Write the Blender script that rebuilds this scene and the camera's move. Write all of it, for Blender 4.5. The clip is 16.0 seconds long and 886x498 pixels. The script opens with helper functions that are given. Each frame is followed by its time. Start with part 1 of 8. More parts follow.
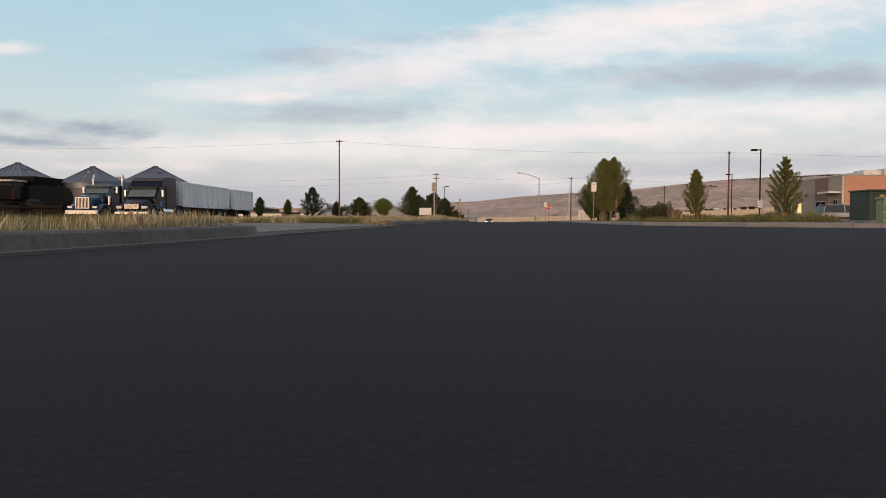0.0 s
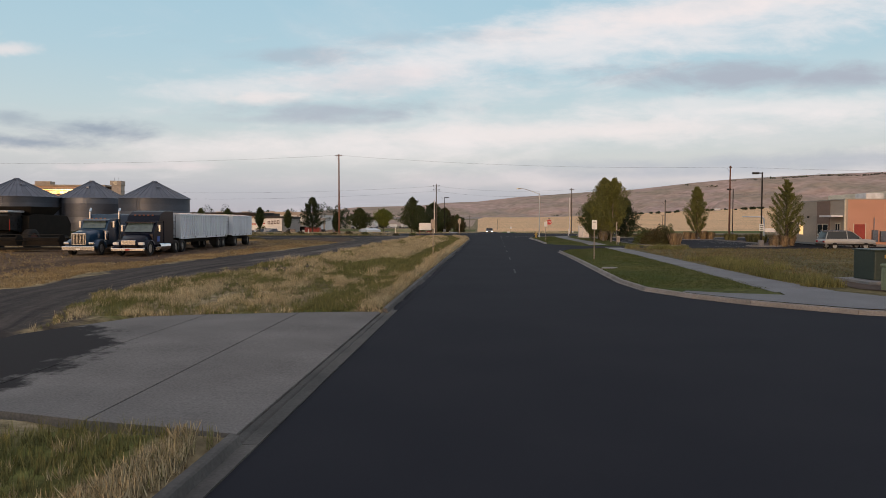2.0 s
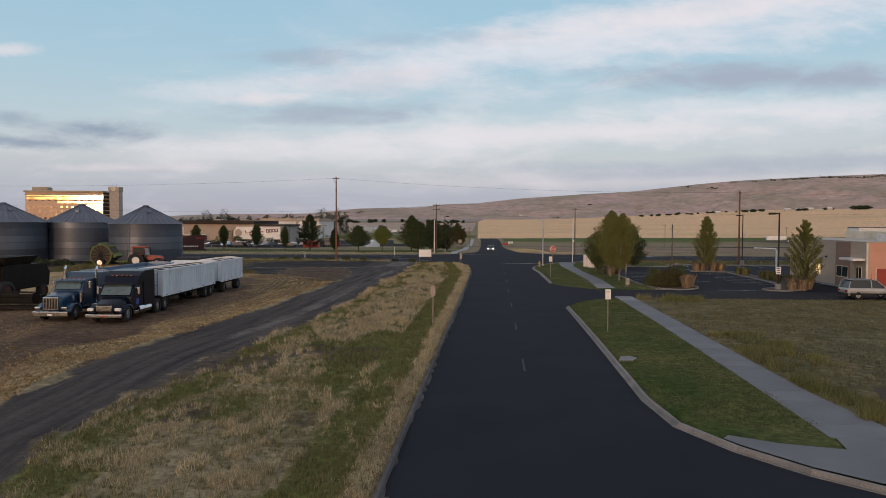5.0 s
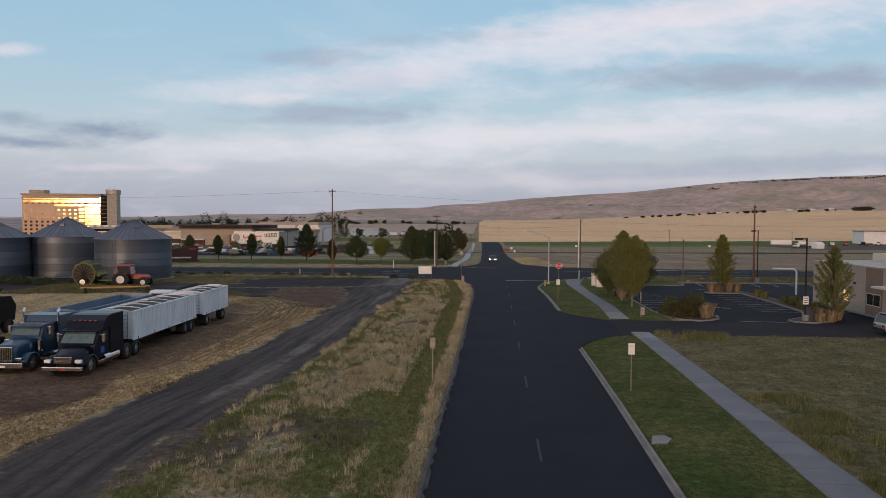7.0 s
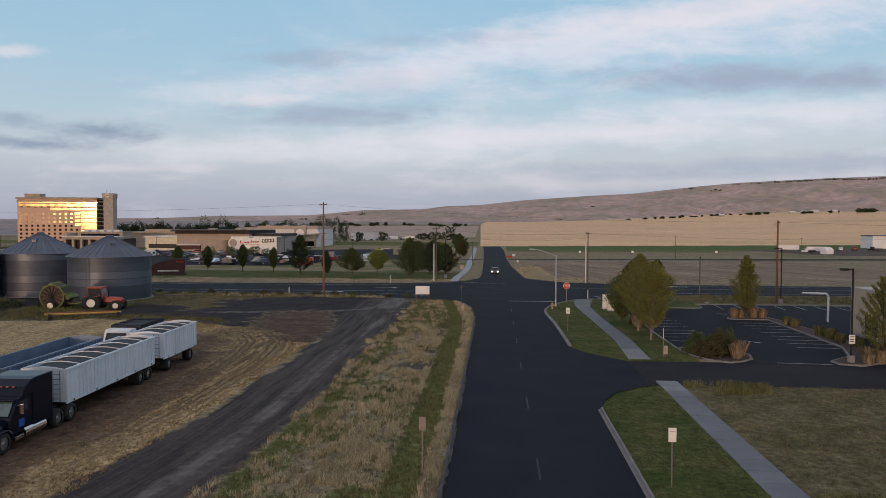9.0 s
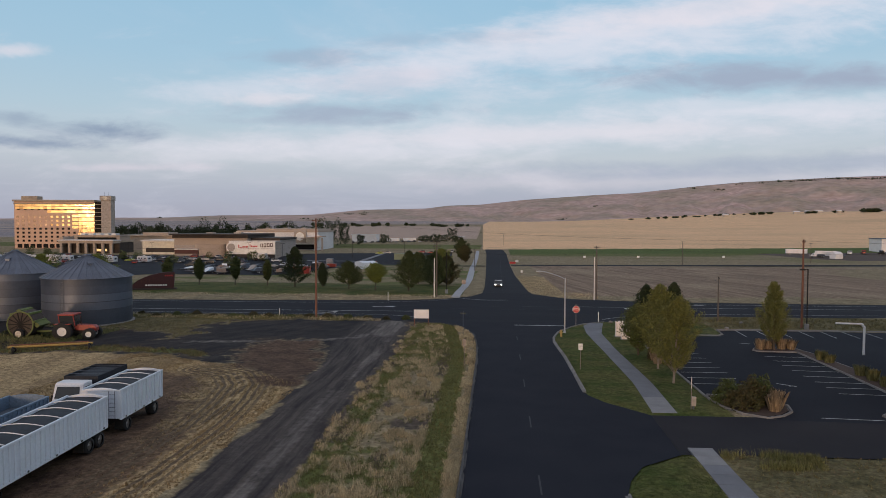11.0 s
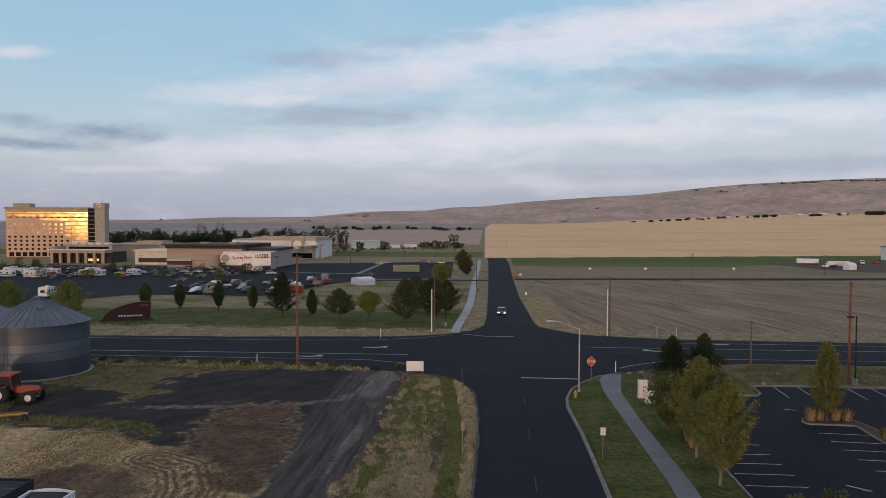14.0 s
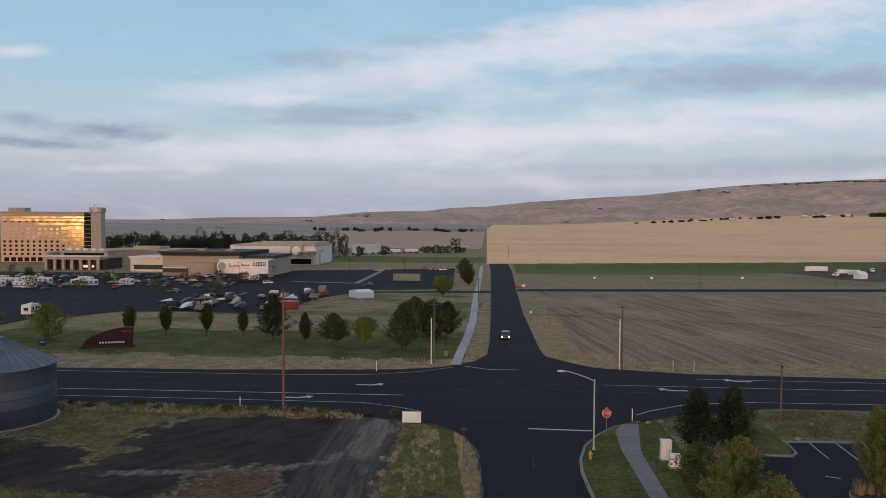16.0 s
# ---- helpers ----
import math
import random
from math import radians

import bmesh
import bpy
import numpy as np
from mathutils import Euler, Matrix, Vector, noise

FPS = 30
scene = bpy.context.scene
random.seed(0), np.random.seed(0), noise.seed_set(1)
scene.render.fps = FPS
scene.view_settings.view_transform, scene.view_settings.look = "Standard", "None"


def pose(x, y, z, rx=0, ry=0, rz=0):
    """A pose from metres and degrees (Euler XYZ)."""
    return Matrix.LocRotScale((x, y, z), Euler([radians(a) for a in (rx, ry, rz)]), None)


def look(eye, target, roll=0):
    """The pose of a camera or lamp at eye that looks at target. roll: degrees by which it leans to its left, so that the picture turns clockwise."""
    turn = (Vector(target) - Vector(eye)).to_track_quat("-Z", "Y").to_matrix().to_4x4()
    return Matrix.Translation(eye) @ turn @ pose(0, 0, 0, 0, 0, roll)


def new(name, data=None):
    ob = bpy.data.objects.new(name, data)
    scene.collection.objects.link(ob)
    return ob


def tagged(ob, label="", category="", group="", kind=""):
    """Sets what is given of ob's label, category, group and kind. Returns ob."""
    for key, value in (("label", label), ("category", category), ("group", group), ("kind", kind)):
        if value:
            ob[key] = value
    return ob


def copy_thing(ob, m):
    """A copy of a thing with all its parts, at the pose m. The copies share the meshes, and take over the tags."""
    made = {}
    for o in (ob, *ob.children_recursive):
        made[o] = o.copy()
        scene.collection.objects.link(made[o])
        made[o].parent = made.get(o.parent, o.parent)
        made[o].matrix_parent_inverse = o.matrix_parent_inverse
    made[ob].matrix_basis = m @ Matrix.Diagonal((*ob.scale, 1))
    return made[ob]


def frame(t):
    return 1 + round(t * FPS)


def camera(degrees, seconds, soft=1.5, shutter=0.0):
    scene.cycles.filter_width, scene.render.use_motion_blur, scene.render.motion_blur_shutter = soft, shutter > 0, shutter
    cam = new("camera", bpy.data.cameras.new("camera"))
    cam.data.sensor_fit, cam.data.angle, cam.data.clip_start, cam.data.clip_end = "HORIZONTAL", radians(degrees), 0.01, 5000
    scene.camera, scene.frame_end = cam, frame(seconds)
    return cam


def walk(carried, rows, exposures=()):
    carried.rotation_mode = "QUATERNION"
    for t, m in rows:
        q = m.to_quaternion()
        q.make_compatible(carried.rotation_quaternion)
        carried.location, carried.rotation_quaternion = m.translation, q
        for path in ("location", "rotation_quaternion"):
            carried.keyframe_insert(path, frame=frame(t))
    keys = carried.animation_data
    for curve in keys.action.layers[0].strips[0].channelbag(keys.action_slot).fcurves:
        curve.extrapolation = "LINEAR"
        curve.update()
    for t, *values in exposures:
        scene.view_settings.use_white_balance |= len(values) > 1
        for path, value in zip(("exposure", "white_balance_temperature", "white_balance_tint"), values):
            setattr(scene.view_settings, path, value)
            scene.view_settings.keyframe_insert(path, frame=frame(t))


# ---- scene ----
cam = camera(65.5, 16.0, soft=.65)
PATH = [
    (0, (0.105, 0.283, 0.015), (-0.041, 2.276, -0.064), 0.2),
    (0.5, (0.262, 0.176, 0.523), (0.116, 2.169, 0.444), 0.2),
    (1, (0.257, 0.234, 1.181), (0.11, 2.227, 1.102), 0.2),
    (1.5, (0.211, 0.557, 1.827), (0.064, 2.55, 1.748), 0.1),
    (2, (0.16, 0.81, 2.584), (0.012, 2.803, 2.505), 0.1),
    (2.5, (0.112, 1.028, 3.332), (-0.036, 3.021, 3.254), 0.1),
    (3, (0.037, 1.43, 4.047), (-0.11, 3.423, 3.97), 0.2),
    (3.5, (-0.017, 2.013, 4.757), (-0.164, 4.006, 4.68), 0.2),
    (4, (-0.081, 2.704, 5.469), (-0.228, 4.697, 5.392), 0.2),
    (6.5, (-0.444, 8.284, 8.613), (-0.594, 10.277, 8.538), 0.1),
    (7, (-0.592, 9.729, 9.207), (-0.742, 11.722, 9.131), 0.2),
    (7.5, (-0.642, 11.593, 9.768), (-0.794, 13.586, 9.692), 0.1),
    (8, (-0.713, 13.462, 10.377), (-0.866, 15.454, 10.301), 0.1),
    (8.5, (-0.745, 15.457, 10.917), (-0.899, 17.449, 10.843), 0.2),
    (9, (-0.758, 17.52, 11.459), (-0.913, 19.513, 11.386), 0.2),
    (11.5, (-1.127, 26.276, 14.84), (-1.289, 28.268, 14.764), 0.2),
    (12, (-1.188, 28.203, 15.487), (-1.35, 30.195, 15.412), 0.2),
    (12.5, (-1.24, 30.064, 16.185), (-1.404, 32.056, 16.111), 0.2),
    (13, (-1.229, 32.147, 16.951), (-1.394, 34.139, 16.877), 0.2),
    (13.5, (-1.265, 34.171, 17.83), (-1.432, 36.163, 17.757), 0.2),
    (14, (-1.371, 35.976, 18.757), (-1.538, 37.968, 18.685), 0.2),
    (14.5, (-1.467, 37.767, 19.723), (-1.635, 39.759, 19.65), 0.2),
    (15, (-1.63, 39.768, 20.706), (-1.799, 41.76, 20.633), 0.3),
    (15.5, (-1.699, 41.873, 21.692), (-1.87, 43.865, 21.619), 0.3),
    (16, (-1.856, 43.903, 22.708), (-2.028, 45.895, 22.635), 0.3),
]
walk(cam, [(t, look(eye, target, roll)) for t, eye, target, roll in PATH],
     exposures=[(0, .36, 7500, 14), (2, .25, 7350, 13), (4, .17, 7050, 12), (7, .12, 6640, 12.5), (16, .10, 6500, 12.5)])

# ---------- sky, sun and exposure ----------
SUN_AZ, SUN_EL = 191.0, 3.2          # degrees clockwise from +y, above the horizon


def sky_world():
    w = bpy.data.worlds.new("dusk_sky")
    scene.world = w
    w.use_nodes = True
    nt = w.node_tree
    nt.nodes.clear()
    N, L = nt.nodes.new, nt.links.new

    def put(sock, v):
        if isinstance(v, (int, float)):
            sock.default_value = v
        else:
            L(v, sock)

    def m(op, a, b=0.0, c=0.0):
        n = N("ShaderNodeMath")
        n.operation = op
        put(n.inputs[0], a), put(n.inputs[1], b), put(n.inputs[2], c)
        return n.outputs[0]

    def step(v, lo, hi):
        n = N("ShaderNodeMapRange")
        n.interpolation_type = "SMOOTHSTEP"
        put(n.inputs[0], v)
        n.inputs[1].default_value, n.inputs[2].default_value = lo, hi
        return n.outputs[0]

    def mix(f, a, b):
        n = N("ShaderNodeMix")
        n.data_type = "RGBA"
        put(n.inputs[0], f)
        for sock, v in ((n.inputs[6], a), (n.inputs[7], b)):
            if isinstance(v, tuple):
                sock.default_value = (*v, 1)
            else:
                L(v, sock)
        return n.outputs[2]

    def vec(x, y, z=0.0):
        n = N("ShaderNodeCombineXYZ")
        put(n.inputs[0], x), put(n.inputs[1], y), put(n.inputs[2], z)
        return n.outputs[0]

    def cloud_noise(v, scale, detail=6, rough=.6, dist=0.0):
        n = N("ShaderNodeTexNoise")
        L(v, n.inputs["Vector"])
        n.inputs["Scale"].default_value, n.inputs["Detail"].default_value = scale, detail
        n.inputs["Roughness"].default_value, n.inputs["Distortion"].default_value = rough, dist
        return n.outputs["Fac"]

    tc = N("ShaderNodeTexCoord")
    sep = N("ShaderNodeSeparateXYZ")
    L(tc.outputs["Generated"], sep.inputs[0])
    x, y, z = sep.outputs
    sky = N("ShaderNodeTexSky")
    sky.sky_type, sky.sun_disc = "NISHITA", False
    sky.sun_elevation, sky.sun_rotation = radians(SUN_EL), radians(SUN_AZ)
    sky.air_density, sky.dust_density, sky.ozone_density = 1.0, 1.5, 2.0
    gain = N("ShaderNodeMix")
    gain.data_type, gain.blend_type = "RGBA", "MULTIPLY"
    gain.inputs[0].default_value = 1.0
    L(sky.outputs[0], gain.inputs[6])
    gain.inputs[7].default_value = (NISHITA_GAIN,) * 3 + (1,)
    # thin high haze over the blue: paler and greyer to the horizon
    ramp = N("ShaderNodeValToRGB")
    L(m("ABSOLUTE", z), ramp.inputs[0])
    stops = [(0.0, (.435, .455, .560)), (.045, (.480, .530, .640)), (.09, (.580, .650, .725)), (.15, (.500, .665, .775)),
             (.22, (.415, .635, .795)), (.32, (.350, .600, .790)), (.50, (.490, .535, .630)), (1.0, (.52, .535, .615))]
    el = ramp.color_ramp.elements
    while len(el) < len(stops):
        el.new(.5)
    for e, (p, c) in zip(el, stops):
        e.position, e.color = p, (*c, 1)
    col = mix(.22, ramp.outputs[0], gain.outputs[2])
    # the clouds lie in slanting streaks; a and u, v measure the sky round the road's bearing
    s, c = math.sin(radians(4.5)), math.cos(radians(4.5))
    a = m("ADD", m("MULTIPLY", x, -s), m("MULTIPLY", y, c))
    r = m("ADD", m("MULTIPLY", x, c), m("MULTIPLY", y, s))
    front = step(a, .05, .3)
    safe = m("MAXIMUM", a, .05)
    u, v = m("DIVIDE", r, safe), m("DIVIDE", z, safe)
    high = m("MAXIMUM", z, .02)
    plane = vec(m("DIVIDE", x, m("ADD", high, .1)), m("DIVIDE", y, m("ADD", high, .1)), 0.0)
    veil = cloud_noise(plane, .75, 7, .6, .6)
    # pale veil everywhere
    col = mix(m("MULTIPLY", step(veil, .46, .76), .24), col, (.66, .665, .735))
    patch = cloud_noise(vec(m("SUBTRACT", m("MULTIPLY", u, 2.6), m("MULTIPLY", v, 1.8)), m("MULTIPLY", v, 8.5), 9.2), 1.7, 9, .62, .35)
    shade = cloud_noise(vec(m("ADD", m("MULTIPLY", u, 2.2), 4.0), m("MULTIPLY", v, 9.5), 2.4), 1.9, 9, .6, .3)
    col = mix(m("MULTIPLY", m("MULTIPLY", step(patch, .52, .74), .36), front), col, (.72, .715, .775))

    def streak(u0, v0, su, sv, lean, colour, most, seed):
        du = m("SUBTRACT", u, u0)
        dv = m("SUBTRACT", m("SUBTRACT", v, v0), m("MULTIPLY", du, lean))
        d = m("SQRT", m("ADD", m("POWER", m("DIVIDE", du, su), 2.0), m("POWER", m("DIVIDE", dv, sv), 2.0)))
        edge = cloud_noise(vec(m("MULTIPLY", u, 4.2), m("MULTIPLY", v, 13.0), seed), 2.0, 8, .62, .25)
        f = step(m("SUBTRACT", m("SUBTRACT", 1.0, d), m("MULTIPLY", m("SUBTRACT", edge, .5), 2.4)), -.15, .95)
        return mix(m("MULTIPLY", m("MULTIPLY", f, most), front), col, colour)

    slate = (.215, .285, .400)
    pale, pink, dark, warm = (.74, .735, .80), (.68, .635, .70), (.325, .385, .495), (.80, .73, .765)
    for k, row in enumerate(SKY_STREAKS):
        tone = {"pale": pale, "pink": pink, "dark": dark, "warm": warm, "slate": slate}[row[5]]
        col = streak(*row[:5], tone, row[6], 1.3 * k)
    col = mix(m("MULTIPLY", m("MULTIPLY", step(shade, .60, .80), .22), front), col, dark)
    # after-glow low round the setting sun
    sa = radians(SUN_AZ)
    sx, sy, sz = math.sin(sa) * math.cos(radians(SUN_EL)), math.cos(sa) * math.cos(radians(SUN_EL)), math.sin(radians(SUN_EL))
    near = m("ADD", m("ADD", m("MULTIPLY", x, sx), m("MULTIPLY", y, sy)), m("MULTIPLY", z, sz))
    col = mix(m("MULTIPLY", m("POWER", m("MAXIMUM", near, 0.0), 2.5), m("MULTIPLY", step(z, .7, 0.0), .9)), col, (1.50, 1.06, .72))
    core = m("MULTIPLY", m("POWER", m("MAXIMUM", near, 0.0), 260.0), 1.0)
    col = mix(core, col, (8.0, 5.0, 1.5))
    bg, out = N("ShaderNodeBackground"), N("ShaderNodeOutputWorld")
    L(col, bg.inputs[0])
    bg.inputs[1].default_value = SKY_STRENGTH
    L(bg.outputs[0], out.inputs[0])


NISHITA_GAIN, SKY_STRENGTH = .10, 1.0
# across, up, half length, half height, slope, tone, most
SKY_STREAKS = [
    (.34, .280, .66, .056, .13, "pale", .60), (.36, .305, .45, .026, .13, "warm", .50), (.02, .240, .30, .026, .12, "pale", .32), (.14, .132, .62, .030, .04, "pale", .52),
    (.12, .128, .45, .018, .03, "warm", .28), (-.30, .190, .17, .022, .0, "pale", .40), (-.26, .178, .08, .012, .0, "warm", .45), (-.10, .205, .18, .022, .05, "pink", .45),
    (.46, .165, .38, .022, .02, "pale", .50), (-.16, .100, .40, .022, .02, "pale", .34), (.25, .062, .50, .020, .02, "pink", .30), (-.62, .245, .06, .012, .0, "warm", .50),
    (-.20, .236, .15, .014, -.02, "dark", .50), (-.02, .262, .16, .014, .04, "dark", .28), (-.16, .160, .20, .018, .02, "dark", .72), (-.22, .147, .14, .010, .0, "dark", .40),
    (-.485, .133, .11, .022, -.02, "slate", .80), (-.58, .113, .13, .012, -.08, "slate", .80), (-.62, .150, .06, .014, -.05, "slate", .50), (.44, .212, .26, .024, .01, "dark", .85),
    (.58, .205, .16, .018, .0, "dark", .45), (.45, .086, .42, .018, .03, "dark", .55), (.30, .070, .30, .010, .02, "dark", .35), (-.45, .078, .14, .008, .0, "pink", .55), (-.05, .035, .9, .022, .0, "dark", .16),
]
sky_world()
sun = new("sun", bpy.data.lights.new("sun", "SUN"))
sun.data.energy, sun.data.angle, sun.data.color = .85, radians(3.0), (1.0, .64, .42)
sa, se = radians(SUN_AZ), radians(SUN_EL)
sun.matrix_world = look((math.sin(sa) * 300, math.cos(sa) * 300, 300 * math.tan(se)), (0, 0, 0))
scene.view_settings.exposure = 0.0


# ---------- materials ----------
def surf(name, base, rough=.7, metal=0.0, other=None, big=.6, small=14.0, amp=.5, bump=.15, rnd=0.0, island=0.0, spec=.5, stretch=(1, 1, 1), coat=0.0, speck=.25):
    """A plain surface: two tones in large blotches, fine grain, and a little relief. rnd, island: spread of value between objects or loose pieces."""
    mt = bpy.data.materials.new(name)
    mt.use_nodes = True
    nt = mt.node_tree
    N, L = nt.nodes.new, nt.links.new
    bs = nt.nodes["Principled BSDF"]
    tc, mp = N("ShaderNodeTexCoord"), N("ShaderNodeMapping")
    L(tc.outputs["Object"], mp.inputs[0])
    mp.inputs["Scale"].default_value = stretch
    n1, n2 = N("ShaderNodeTexNoise"), N("ShaderNodeTexNoise")
    for n, s, d in ((n1, big, 5), (n2, small, 4)):
        L(mp.outputs[0], n.inputs["Vector"])
        n.inputs["Scale"].default_value, n.inputs["Detail"].default_value = s, d
    other = other or tuple(v * .7 for v in base)
    rp = N("ShaderNodeMapRange")
    L(n1.outputs["Fac"], rp.inputs[0])
    rp.inputs[1].default_value, rp.inputs[2].default_value = .5 - .25 / max(amp, .05) * .5, .5 + .25 / max(amp, .05) * .5
    mx = N("ShaderNodeMix")
    mx.data_type = "RGBA"
    L(rp.outputs[0], mx.inputs[0])
    mx.inputs[6].default_value, mx.inputs[7].default_value = (*base, 1), (*other, 1)
    hs = N("ShaderNodeHueSaturation")
    L(mx.outputs[2], hs.inputs["Color"])
    val = N("ShaderNodeMapRange")
    L(n2.outputs["Fac"], val.inputs[0])
    val.inputs[1].default_value, val.inputs[2].default_value = .25, .75
    val.inputs[3].default_value, val.inputs[4].default_value = 1 - speck, 1 + speck
    out = val.outputs[0]
    for spread, node, sock in ((rnd, "ShaderNodeObjectInfo", "Random"), (island, "ShaderNodeNewGeometry", "Random Per Island")):
        if spread:
            src, ma, mu = N(node), N("ShaderNodeMapRange"), N("ShaderNodeMath")
            L(src.outputs[sock], ma.inputs[0])
            ma.inputs[3].default_value, ma.inputs[4].default_value = 1 - spread, 1 + spread
            mu.operation = "MULTIPLY"
            L(out, mu.inputs[0]), L(ma.outputs[0], mu.inputs[1])
            out = mu.outputs[0]
    L(out, hs.inputs["Value"])
    L(hs.outputs[0], bs.inputs["Base Color"])
    bs.inputs["Roughness"].default_value, bs.inputs["Metallic"].default_value = rough, metal
    bs.inputs["Specular IOR Level"].default_value = spec
    bs.inputs["Coat Weight"].default_value = coat
    if bump:
        bp = N("ShaderNodeBump")
        bp.inputs["Strength"].default_value, bp.inputs["Distance"].default_value = bump, .02
        L(n2.outputs["Fac"], bp.inputs["Height"])
        L(bp.outputs[0], bs.inputs["Normal"])
    return mt


def glow(name, colour, strength):
    mt = bpy.data.materials.new(name)
    mt.use_nodes = True
    bs = mt.node_tree.nodes["Principled BSDF"]
    bs.inputs["Base Color"].default_value = (*colour, 1)
    bs.inputs["Emission Color"].default_value, bs.inputs["Emission Strength"].default_value = (*colour, 1), strength
    return mt


